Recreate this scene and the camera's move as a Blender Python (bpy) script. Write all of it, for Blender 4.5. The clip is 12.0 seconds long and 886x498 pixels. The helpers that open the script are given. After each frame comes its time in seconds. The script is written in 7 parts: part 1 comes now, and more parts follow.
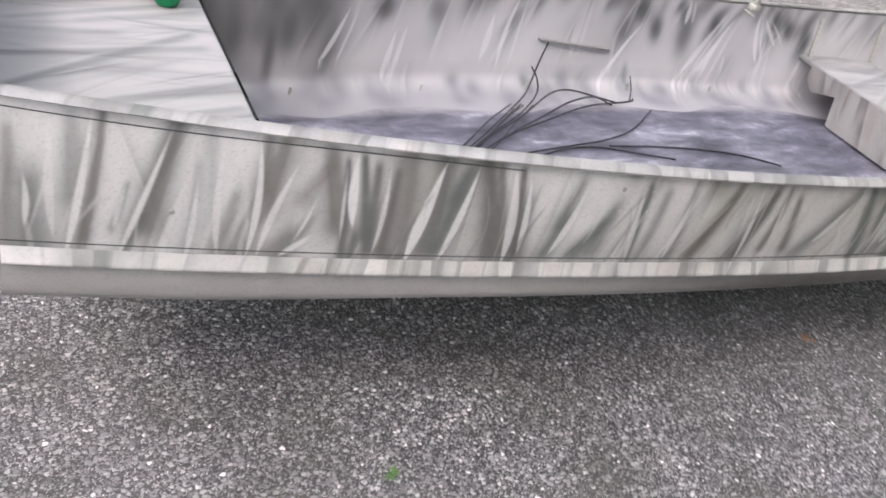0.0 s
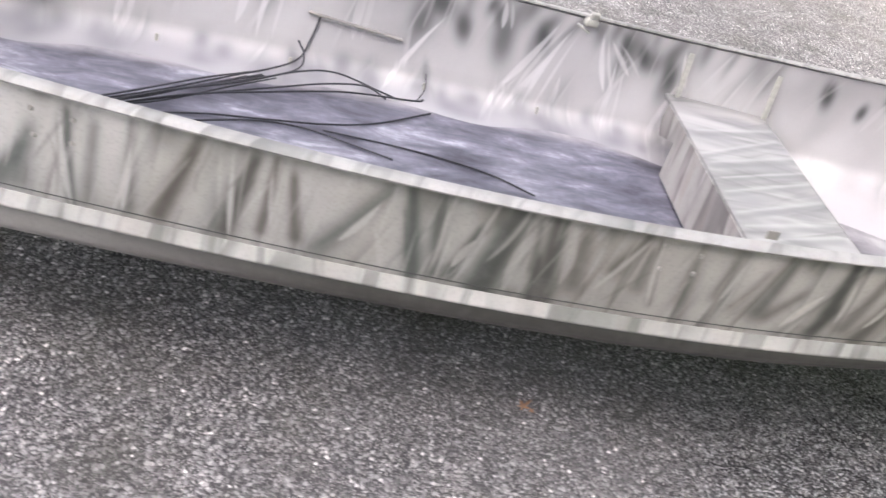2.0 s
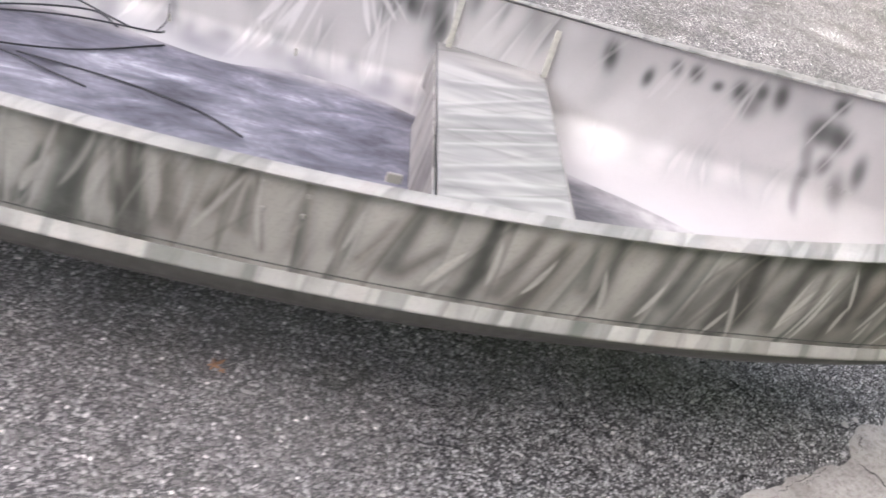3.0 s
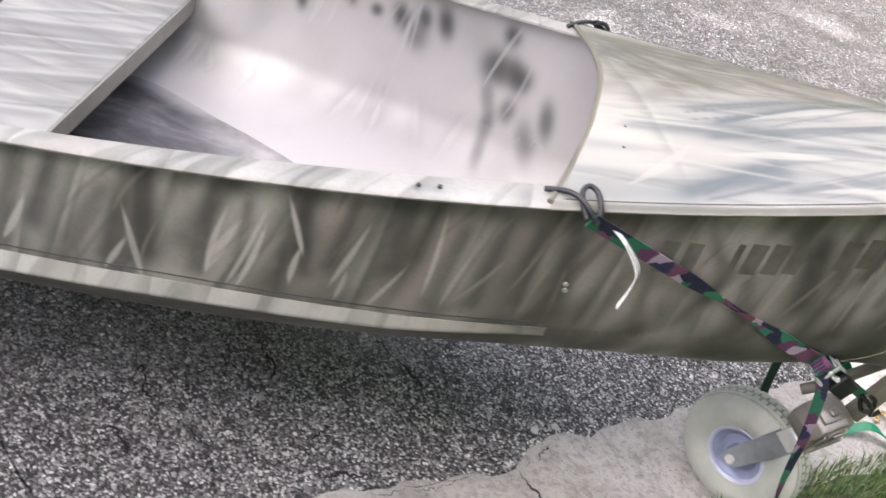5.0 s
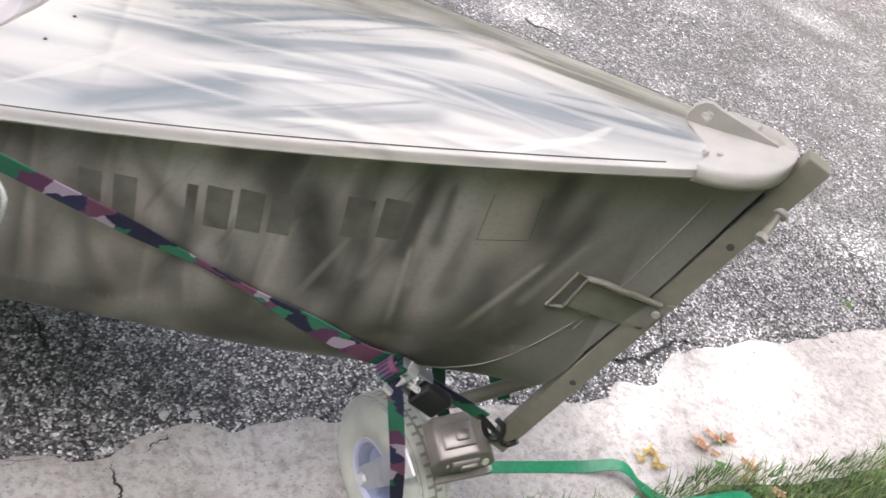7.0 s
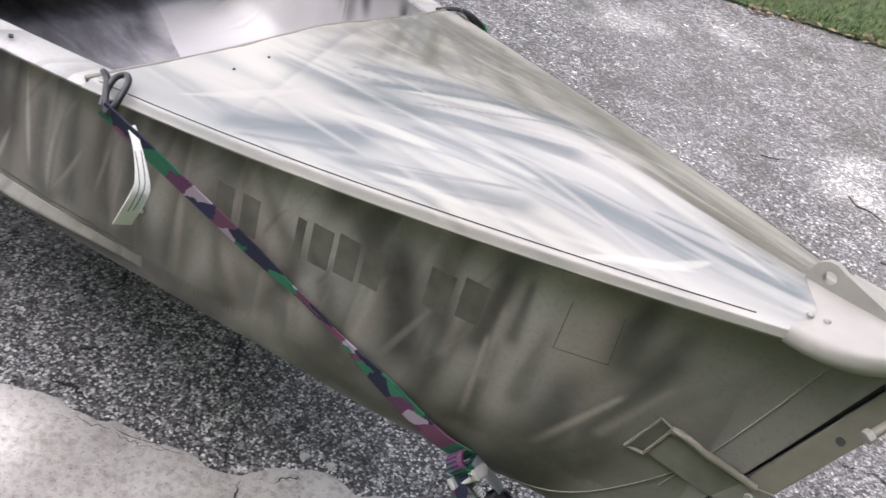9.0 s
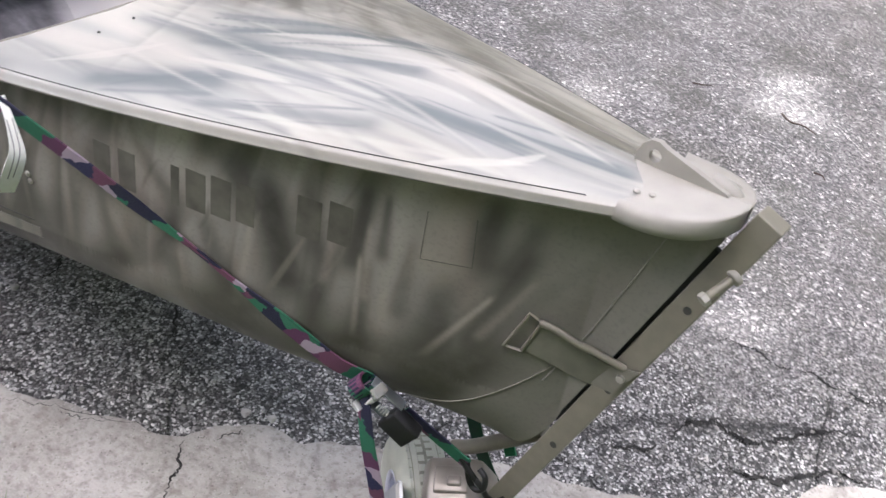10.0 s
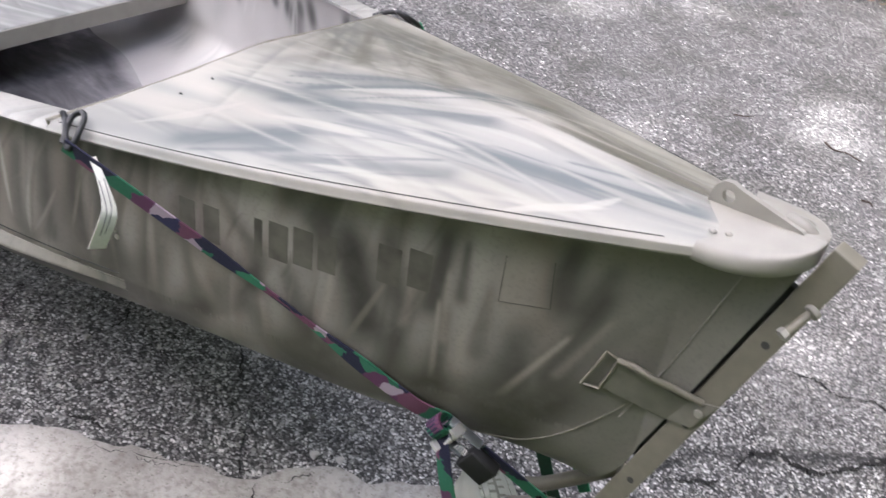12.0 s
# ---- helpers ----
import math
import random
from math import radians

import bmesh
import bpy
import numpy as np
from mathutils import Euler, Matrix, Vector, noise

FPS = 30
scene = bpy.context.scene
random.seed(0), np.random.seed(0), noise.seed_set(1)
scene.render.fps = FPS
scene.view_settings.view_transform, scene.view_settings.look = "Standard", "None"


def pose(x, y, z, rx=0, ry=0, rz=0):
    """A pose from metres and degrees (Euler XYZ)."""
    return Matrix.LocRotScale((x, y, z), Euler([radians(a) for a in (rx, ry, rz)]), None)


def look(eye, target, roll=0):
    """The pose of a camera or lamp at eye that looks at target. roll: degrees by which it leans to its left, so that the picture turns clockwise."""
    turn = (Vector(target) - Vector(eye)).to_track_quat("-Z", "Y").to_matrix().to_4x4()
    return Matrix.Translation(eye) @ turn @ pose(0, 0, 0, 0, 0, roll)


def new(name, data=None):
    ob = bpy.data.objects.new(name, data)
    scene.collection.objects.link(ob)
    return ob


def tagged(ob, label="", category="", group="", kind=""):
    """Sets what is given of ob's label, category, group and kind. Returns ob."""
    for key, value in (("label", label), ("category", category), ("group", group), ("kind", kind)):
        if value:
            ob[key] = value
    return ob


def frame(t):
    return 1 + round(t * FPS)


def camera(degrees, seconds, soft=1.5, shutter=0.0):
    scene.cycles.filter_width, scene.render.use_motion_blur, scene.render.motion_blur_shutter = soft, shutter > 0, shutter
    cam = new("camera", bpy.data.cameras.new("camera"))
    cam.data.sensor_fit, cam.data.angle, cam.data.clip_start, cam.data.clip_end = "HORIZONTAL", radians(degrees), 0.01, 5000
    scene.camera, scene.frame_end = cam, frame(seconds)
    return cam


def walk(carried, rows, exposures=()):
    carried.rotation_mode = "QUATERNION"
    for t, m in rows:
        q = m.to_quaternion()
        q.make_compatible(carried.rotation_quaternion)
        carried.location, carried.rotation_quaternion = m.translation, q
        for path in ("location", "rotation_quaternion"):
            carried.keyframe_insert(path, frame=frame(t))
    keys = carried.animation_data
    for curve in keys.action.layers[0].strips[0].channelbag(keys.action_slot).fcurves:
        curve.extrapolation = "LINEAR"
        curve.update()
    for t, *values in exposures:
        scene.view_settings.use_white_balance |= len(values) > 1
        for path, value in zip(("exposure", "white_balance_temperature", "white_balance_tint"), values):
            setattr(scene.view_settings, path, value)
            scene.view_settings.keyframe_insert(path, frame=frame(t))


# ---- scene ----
cam = camera(51.1, 12.0, shutter=0.3)
METRES, EYE, TILT, LEAN, TURN = 6.0, 1.703, -33.9, -12.11, -22.5
EXPOSURES = [(0.0, 2.33, 6080, 13), (0.5, 2.49, 6080, 13), (1.5, 2.62, 6080, 13), (3.0, 2.54, 6080, 13), (5.0, 2.46, 6080, 13), (6.5, 2.43, 6050, 13), (9.0, 2.37, 5930, 13), (12.0, 2.31, 5930, 13)]
ROWS = [
    (0.0, 0.0, 0.0, 0.0, 0.0, 0.0, -0.0),
    (0.5, 0.0608, 0.0106, -0.0044, 7.74, 2.35, -3.62),
    (1.0, 0.1287, 0.0199, -0.0106, 12.56, 1.84, -7.78),
    (1.5, 0.1917, 0.067, -0.0058, 13.39, 1.56, -10.85),
    (2.0, 0.2674, 0.0894, -0.0045, 14.7, 2.32, -12.78),
    (2.5, 0.3334, 0.1063, 0.0008, 16.93, -1.09, -13.87),
    (3.0, 0.3867, 0.1606, 0.0152, 14.99, 1.41, -16.37),
    (5.0, 0.5839, 0.3019, 0.0612, 24.06, -0.47, -20.35),
    (5.5, 0.6317, 0.326, 0.0626, 28.13, -2.25, -22.02),
    (6.0, 0.6589, 0.3575, 0.0732, 28.82, -1.62, -22.6),
    (6.5, 0.6817, 0.4048, 0.095, 29.03, -2.73, -25.08),
    (8.5, 0.7268, 0.4806, 0.1339, 47.57, -7.21, -33.41),
    (9.0, 0.7383, 0.4828, 0.1363, 57.93, -9.51, -39.61),
    (9.5, 0.7544, 0.4953, 0.1405, 62.91, -12.84, -38.3),
    (10.0, 0.7648, 0.5026, 0.1444, 56.01, -9.75, -33.28),
    (10.5, 0.765, 0.5001, 0.1421, 55.06, -9.98, -30.75),
    (11.0, 0.7671, 0.4998, 0.1426, 53.46, -8.88, -29.39),
    (11.5, 0.7675, 0.4971, 0.1418, 54.44, -8.68, -29.55),
    (12.0, 0.7651, 0.4894, 0.1413, 58.04, -8.62, -31.29),
]
walk(cam, [(t, pose(0, 0, EYE, TILT, LEAN, TURN) @ pose(METRES * x, METRES * y, METRES * z, 90 + pitch, roll, yaw)) for t, x, y, z, yaw, pitch, roll in ROWS], EXPOSURES)

# ---- world, sun, exposure ----
world = bpy.data.worlds.new("sky")
scene.world = world
world.use_nodes = True
wn = world.node_tree.nodes
sky = wn.new("ShaderNodeTexSky")
sky.sky_type = "NISHITA"
sky.sun_disc = False
SUN_EL, SUN_AZ = radians(66), radians(-118)
sky.sun_elevation, sky.sun_rotation = SUN_EL, SUN_AZ
sky.air_density, sky.dust_density, sky.ozone_density = 0.8, 9.0, 0.6
wn["Background"].inputs["Strength"].default_value = 0.15
world.node_tree.links.new(sky.outputs["Color"], wn["Background"].inputs["Color"])
sun = new("sun", bpy.data.lights.new("sun", "SUN"))
sun.data.energy, sun.data.angle, sun.data.color = 1.6, radians(0.6), (1.0, 0.95, 0.88)
sun_dir = Vector((math.sin(SUN_AZ) * math.cos(SUN_EL), math.cos(SUN_AZ) * math.cos(SUN_EL), math.sin(SUN_EL)))
sun.matrix_world = look(sun_dir * 30, (0, 0, 0))

# ---- boat lines: half breadth and height of the gunwale edge and of the spray strake, along x ----
YC = 1.938
GUN_B = (0.0132, -0.0656, -0.0778, -0.4406, -0.0969, 0.6353)
GUN_Z = (-0.0662, -0.0413, 0.1729, 0.2826, -0.0193, 0.8162)
STR_B = (0.0271, -0.0731, -0.1283, -0.4247, -0.0607, 0.6072)
STR_Z = (-0.1384, -0.1111, 0.1933, 0.189, -0.0075, 0.5489)
STERN = -0.01
STEM_TOP, STEM_MID, STEM_LOW = 5.243, 5.121, 5.028


def poly(c, x):
    u, v = (x - 2.4) / 3, 0.0
    for k in c:
        v = v * u + k
    return v


def smooth(a, b, x):
    t = min(1.0, max(0.0, (x - a) / (b - a)))
    return t * t * (3 - 2 * t)


def lerp(a, b, t):
    return a + (b - a) * t


def overhang(x):
    """How far the gunwale's lip stands out over the side."""
    return lerp(0.02, 0.036, smooth(3.0, 4.4, x))


def gun(x):
    """The lip's outer edge."""
    return max(poly(GUN_B, x), 0.02), poly(GUN_Z, x)


def topside(x):
    """The side plate's upper edge."""
    return max(poly(GUN_B, x) - overhang(x), 0.014), poly(GUN_Z, x)


def strake(x):
    b = poly(STR_B, x) - 0.03 * smooth(3.4, 4.3, x)
    if x > 4.6:
        b -= 0.033 * ((x - 4.6) / (STEM_MID - 4.6)) ** 2
    return max(b, 0.014), poly(STR_Z, min(x, STEM_MID))


def keel(x):
    return 0.446 + 0.012 * smooth(0.3, 0.9, x) + 0.012 * smooth(3.4, 4.4, x) + 0.075 * smooth(4.55, 5.05, x)


def fullness(x):
    return lerp(4.5, 2.6, smooth(2.6, 3.4, x)) - 0.7 * smooth(3.8, 4.6, x)


NV_SIDE, NV_BOT = 7, 10


def hull_point(u, k, inset=0.0):
    """A point of the hull's half section: u along the boat, k from the gunwale (0) over the strake to the keel."""
    if k <= NV_SIDE:
        f = k / NV_SIDE
        xe = lerp(STEM_TOP, STEM_MID, f)
    else:
        f = (k - NV_SIDE) / NV_BOT
        xe = lerp(STEM_MID, STEM_LOW, f ** 1.5)
    x = lerp(STERN, xe, u)
    bg, zg = topside(min(x, STEM_TOP))
    bs, zs = strake(min(x, STEM_MID))
    if k <= NV_SIDE:
        b = lerp(bg, bs, f) + 0.008 * math.sin(math.pi * f) * (1 - smooth(4.0, 5.2, x))
        z = lerp(zg, zs, f)
    else:
        zk, n = keel(x), fullness(x)
        a = f * math.pi / 2
        b = bs * math.cos(a) ** (2 / n) if f < 1 else 0.0
        z = zs - (zs - zk) * math.sin(a) ** (2 / n)
    return x, max(b - inset, 0.0), z


def hull_b(x, z, inset=0.0):
    """Half breadth inside the hull at x and height z."""
    bg, zg = topside(x)
    bs, zs = strake(x)
    if z >= zs:
        f = (z - zs) / (zg - zs)
        return lerp(bs, bg, f) + 0.008 * math.sin(math.pi * min(f, 1.0)) * (1 - smooth(4.0, 5.2, x)) - inset
    zk, n = keel(x), fullness(x)
    s = min(1.0, max(0.0, (zs - z) / (zs - zk)))
    return max(0.0, bs * (1 - s ** n) ** (1 / n) - inset)


def on_side(x, z, out=0.0, side=-1):
    """A point on the hull's side, out metres proud of it."""
    return Vector((x, YC + side * (hull_b(x, z) + out), z))


# ---- the sprayed camouflage: blades held to the sheet as stencils and sprayed past ----
class Sheet:
    """Points of a sheet in its own two directions, sorted along the first, and the paint on them."""

    def __init__(self, st, base):
        self.order = np.argsort(st[:, 0])
        self.s, self.t = st[self.order, 0], st[self.order, 1]
        self.col = base[self.order].copy()
        self.ground = self.col.copy()

    def near(self, s, r):
        return slice(np.searchsorted(self.s, s - r), np.searchsorted(self.s, s + r))

    def puff(self, s, t, rs, rt, lean, colour, strength, sharp=2.0):
        """A soft round or long cloud of paint; lean is its turn from the second direction, in degrees."""
        w = self.near(s, 2.5 * max(rs, rt))
        a = radians(lean)
        ds, dt = self.s[w] - s, self.t[w] - t
        u, v = ds * math.sin(a) + dt * math.cos(a), ds * math.cos(a) - dt * math.sin(a)
        q = strength * np.exp(-(np.hypot(u / rt, v / rs) ** sharp))
        self.col[w] += (np.array(colour) - self.col[w]) * q[:, None]

    def blade(self, s, t, lean, length, wide, colour, strength, soft, side=1, back=0.25, bend=0.0, middle=0.5, reach=0.5):
        """Paint sprayed past a pointed blade: crisp at the blade's edge, fading away from it; soft is that fade in metres."""
        w = self.near(s, length * 1.2 + 3 * soft)
        a = radians(lean)
        ds, dt = self.s[w] - s, self.t[w] - t
        u = (ds * math.sin(a) + dt * math.cos(a)) / length
        v = ds * math.cos(a) - dt * math.sin(a) - bend * u * (1 - u) * length
        uc = np.clip(u, 0, 1)
        e = np.abs(v) - wide * (1 - uc) ** 0.8 * np.minimum(1, uc * 5 + 0.2)
        out = np.clip((e + 0.002) / 0.006, 0, 1)
        part_ = np.where(v * side > 0, 1.0, back)
        q = strength * part_ * out * np.exp(-(np.maximum(e, 0) / soft) ** 1.7) * np.exp(-((u - middle) / reach) ** 2)
        self.col[w] += (np.array(colour) - self.col[w]) * q[:, None]

    def streak(self, s, t, lean, length, wide, colour, strength, bend=0.0):
        """A thin pointed line of paint."""
        w = self.near(s, length * 1.2)
        a = radians(lean)
        ds, dt = self.s[w] - s, self.t[w] - t
        u = (ds * math.sin(a) + dt * math.cos(a)) / length
        v = ds * math.cos(a) - dt * math.sin(a) - bend * u * (1 - u) * length
        h = wide * np.sqrt(np.clip(1 - (2 * u - 1) ** 2, 0, 1)) + 1e-6
        q = strength * np.clip((h - np.abs(v)) / 0.004 + 0.5, 0, 1) * np.clip(h / 0.003, 0, 1) * ((u > 0) & (u < 1))
        self.col[w] += (np.array(colour) - self.col[w]) * q[:, None]

    def sweep(self, x0, t0, x1, t1, wide, colour, strength):
        """A soft pass of the spray gun from one point to another, faded at both ends."""
        length = math.hypot(x1 - x0, t1 - t0)
        w = self.near((x0 + x1) / 2, length / 2 + 3.5 * wide + 0.03)
        c, d = (x1 - x0) / length, (t1 - t0) / length
        ds, dt = self.s[w] - x0, self.t[w] - t0
        u, v = ds * c + dt * d, dt * c - ds * d
        end = np.maximum(0, np.maximum(-u, u - length)) / (1.2 * wide + 0.006)
        q = strength * np.exp(-np.abs(v / (wide * (0.72 + 0.5 * np.clip(u / length, 0, 1)))) ** 2.4 - end ** 2)
        self.col[w] += (np.array(colour) - self.col[w]) * q[:, None]

    def gap(self, x0, t0, x1, t1, wide, strength, lift=1.08):
        """The clean long point that a blade left when it was sprayed past: the ground colour shows again."""
        x0, t0, x1, t1 = x0 - 0.2 * (x1 - x0), t0 - 0.2 * (t1 - t0), x1 + 0.15 * (x1 - x0), t1 + 0.15 * (t1 - t0)
        length = math.hypot(x1 - x0, t1 - t0)
        w = self.near((x0 + x1) / 2, length / 2 + 0.02)
        c, d = (x1 - x0) / length, (t1 - t0) / length
        ds, dt = self.s[w] - x0, self.t[w] - t0
        u = (ds * c + dt * d) / length
        v = dt * c - ds * d - (0.16 * math.sin(37 * x0 + 11 * x1)) * length * u * (1 - u)
        h = 1.1 * wide * np.sin(math.pi * np.clip(u, 0, 1) ** 1.3) + 1e-6
        q = strength * np.clip((h - np.abs(v)) / 0.004 + 0.5, 0, 1) * np.clip(h / 0.003, 0, 1) * ((u > 0) & (u < 1))
        self.col[w] += (self.ground[w] * lift - self.col[w]) * q[:, None]

    def put(self, ob):
        out = np.ones((len(self.s), 4), dtype=np.float32)
        out[self.order, :3] = np.clip(self.col, 0.01, 0.95)
        ob.data.attributes.new("spray", "FLOAT_COLOR", "POINT").data.foreach_set("color", out.ravel())


# passes of the gun and gaps left by blades: from (along, up) to (along, up), half width, strength
SIDE_DARK_A = ((0.01, 0.28, 0, 0.03, 0.011, 0.5), (0.04, 0.18, 0.05, 0.02, 0.023, 0.6), (0.11, 0.31, 0.11, 0.16, 0.015, 0.4), (0.13, 0.12, 0.12, 0.04, 0.006, 0.5), (0.16, 0.33, 0.13, 0.07, 0.008, 0.7), (0.2, 0.19, 0.18, 0.1, 0.005, 0.5), (0.23, 0.13, 0.19, 0.02, 0.009, 0.7), (0.28, 0.32, 0.23, 0.11, 0.018, 0.75), (0.32, 0.24, 0.31, 0.05, 0.01, 0.3), (0.34, 0.31, 0.35, 0.07, 0.014, 0.25), (0.39, 0.18, 0.37, 0.06, 0.01, 0.45), (0.44, 0.14, 0.42, 0.06, 0.01, 0.5), (0.44, 0.31, 0.44, 0.2, 0.011, 0.55), (0.47, 0.3, 0.45, 0.17, 0.014, 0.55), (0.49, 0.09, 0.47, 0.05, 0.018, 0.5), (0.53, 0.13, 0.5, 0.06, 0.012, 0.5))
SIDE_DARK_B = ((0.55, 0.25, 0.52, 0.19, 0.015, 0.45), (0.56, 0.28, 0.59, 0.13, 0.018, 0.7), (0.59, 0.27, 0.61, 0.05, 0.006, 0.75), (0.62, 0.28, 0.65, 0.1, 0.008, 0.8), (0.63, 0.1, 0.63, 0.02, 0.01, 0.7), (0.65, 0.26, 0.66, 0.07, 0.009, 0.75), (0.69, 0.25, 0.69, 0.07, 0.008, 0.75), (0.71, 0.29, 0.72, 0.07, 0.023, 0.55), (0.79, 0.27, 0.78, 0.08, 0.016, 0.65), (0.83, 0.25, 0.81, 0.08, 0.017, 0.65), (0.84, 0.27, 0.82, 0.21, 0.013, 0.5), (0.87, 0.29, 0.93, 0.07, 0.021, 0.8), (0.9, 0.28, 0.95, 0.08, 0.008, 0.6), (0.95, 0.27, 0.98, 0.08, 0.008, 0.8), (0.98, 0.2, 0.99, 0.07, 0.013, 0.55), (1.08, 0.16, 1.06, 0.07, 0.012, 0.6))
SIDE_DARK_C = ((1.09, 0.25, 1.07, 0.15, 0.011, 0.5), (1.17, 0.15, 1.13, 0.07, 0.014, 0.65), (1.19, 0.19, 1.17, 0.08, 0.015, 0.5), (1.26, 0.25, 1.27, 0.05, 0.007, 0.7), (1.31, 0.23, 1.3, 0.06, 0.011, 0.45), (1.38, 0.26, 1.38, 0.07, 0.009, 0.5), (1.5, 0.25, 1.44, 0.07, 0.013, 0.75), (1.61, 0.24, 1.57, 0.07, 0.013, 0.8), (1.65, 0.25, 1.64, 0.09, 0.007, 0.6), (1.69, 0.22, 1.71, 0.09, 0.009, 0.65), (1.87, 0.24, 1.76, 0.07, 0.017, 0.5), (1.92, 0.25, 1.96, 0.06, 0.013, 0.75), (1.98, 0.25, 2, 0.07, 0.01, 0.6), (2.07, 0.19, 2.03, 0.07, 0.008, 0.5), (2.07, 0.19, 2.04, 0.08, 0.011, 0.55), (2.1, 0.26, 2.1, 0.23, 0.013, 0.5))
SIDE_DARK_D = ((2.13, 0.23, 2.1, 0.06, 0.02, 0.65), (2.15, 0.25, 2.11, 0.06, 0.018, 0.7), (2.19, 0.23, 2.2, 0.13, 0.007, 0.45), (2.21, 0.15, 2.22, 0.04, 0.007, 0.75), (2.22, 0.25, 2.24, 0.05, 0.016, 0.75), (2.24, 0.25, 2.24, 0.1, 0.008, 0.55), (2.29, 0.23, 2.3, 0.11, 0.017, 0.55), (2.42, 0.25, 2.38, 0.17, 0.013, 0.65), (2.44, 0.21, 2.44, 0.13, 0.011, 0.45), (2.45, 0.24, 2.48, 0.09, 0.004, 0.5), (2.54, 0.2, 2.54, 0.11, 0.011, 0.35), (2.63, 0.22, 2.62, 0.14, 0.01, 0.45), (2.71, 0.2, 2.67, 0.11, 0.009, 0.35), (2.76, 0.23, 2.73, 0.11, 0.014, 0.6), (2.81, 0.16, 2.76, 0.1, 0.012, 0.45), (2.91, 0.13, 2.89, 0.07, 0.014, 0.8))
SIDE_DARK_E = ((2.91, 0.25, 2.9, 0.13, 0.013, 0.85), (3, 0.22, 2.96, 0.09, 0.013, 0.55), (3.06, 0.21, 3.01, 0.06, 0.015, 0.7), (3.12, 0.23, 3.13, 0.13, 0.009, 0.4), (3.17, 0.25, 3.17, 0.11, 0.012, 0.55), (3.29, 0.26, 3.26, 0.07, 0.016, 0.6), (3.34, 0.24, 3.32, 0.13, 0.014, 0.65), (3.42, 0.2, 3.36, 0.05, 0.018, 0.55), (3.45, 0.18, 3.44, 0.08, 0.013, 0.55), (3.46, 0.24, 3.45, 0.05, 0.015, 0.55), (3.48, 0.26, 3.49, 0.16, 0.01, 0.65), (3.49, 0.25, 3.5, 0.1, 0.019, 0.9), (3.5, 0.12, 3.47, 0.03, 0.009, 0.4), (3.6, 0.24, 3.59, 0.08, 0.012, 0.55), (3.62, 0.26, 3.57, 0.14, 0.022, 0.55), (3.66, 0.22, 3.66, 0.1, 0.011, 0.45))
SIDE_DARK_F = ((3.73, 0.12, 3.73, 0.05, 0.008, 0.45), (3.75, 0.15, 3.7, 0.04, 0.027, 0.5), (3.75, 0.21, 3.77, 0.1, 0.009, 0.55), (3.75, 0.23, 3.75, 0.15, 0.016, 0.7), (3.83, 0.24, 3.81, 0.12, 0.012, 0.55), (3.92, 0.24, 3.92, 0.13, 0.017, 0.6), (3.96, 0.24, 3.95, 0.16, 0.01, 0.45), (4.02, 0.21, 4, 0.05, 0.015, 0.5), (4.09, 0.24, 4.07, 0.06, 0.015, 0.5), (4.15, 0.23, 4.15, 0.07, 0.013, 0.5), (4.21, 0.24, 4.24, -0.03, 0.017, 0.5), (4.45, 0.25, 4.5, 0.18, 0.014, 0.4), (4.51, 0.14, 4.49, 0.06, 0.013, 0.45), (4.57, 0.14, 4.6, 0.03, 0.017, 0.45), (4.62, 0.27, 4.66, 0.23, 0.024, 0.45), (4.67, 0.24, 4.7, 0.1, 0.024, 0.75))
SIDE_DARK_G = ((4.73, 0.27, 4.74, 0.18, 0.016, 0.5), (4.76, 0.15, 4.74, 0.01, 0.014, 0.55), (4.81, 0.3, 4.8, 0.18, 0.01, 0.6), (4.82, 0.16, 4.81, 0, 0.009, 0.55), (4.84, 0.3, 4.84, 0.21, 0.006, 0.5), (4.88, 0.23, 4.87, 0.11, 0.009, 0.35), (4.94, 0.09, 4.9, -0.07, 0.015, 0.5), (4.98, 0.34, 4.97, 0.25, 0.016, 0.6), (4.99, 0.06, 4.91, -0.1, 0.034, 0.45), (5.03, 0.27, 4.98, 0.11, 0.015, 0.45), (5.03, 0.32, 5.01, 0.25, 0.013, 0.4))
SIDE_PALE_A = ((0.03, 0.2, 0.03, 0.1, 0.005, 0.7), (0.08, 0.3, 0.08, 0.09, 0.007, 0.5), (0.14, 0.32, 0.1, 0.04, 0.006, 0.85), (0.2, 0.2, 0.18, 0.1, 0.004, 0.5), (0.27, 0.3, 0.19, 0.03, 0.005, 0.8), (0.32, 0.2, 0.31, 0.04, 0.005, 0.7), (0.37, 0.29, 0.37, 0.06, 0.006, 0.6), (0.42, 0.3, 0.42, 0.06, 0.006, 0.8), (0.5, 0.25, 0.45, 0.06, 0.006, 0.7), (0.54, 0.1, 0.49, 0.05, 0.006, 0.8), (0.54, 0.19, 0.51, 0.09, 0.003, 0.7), (0.59, 0.26, 0.6, 0.1, 0.003, 0.6), (0.61, 0.28, 0.62, 0.14, 0.008, 0.9), (0.67, 0.26, 0.67, 0.07, 0.004, 0.7), (0.78, 0.26, 0.75, 0.06, 0.011, 0.9), (0.85, 0.26, 0.82, 0.06, 0.007, 0.85))
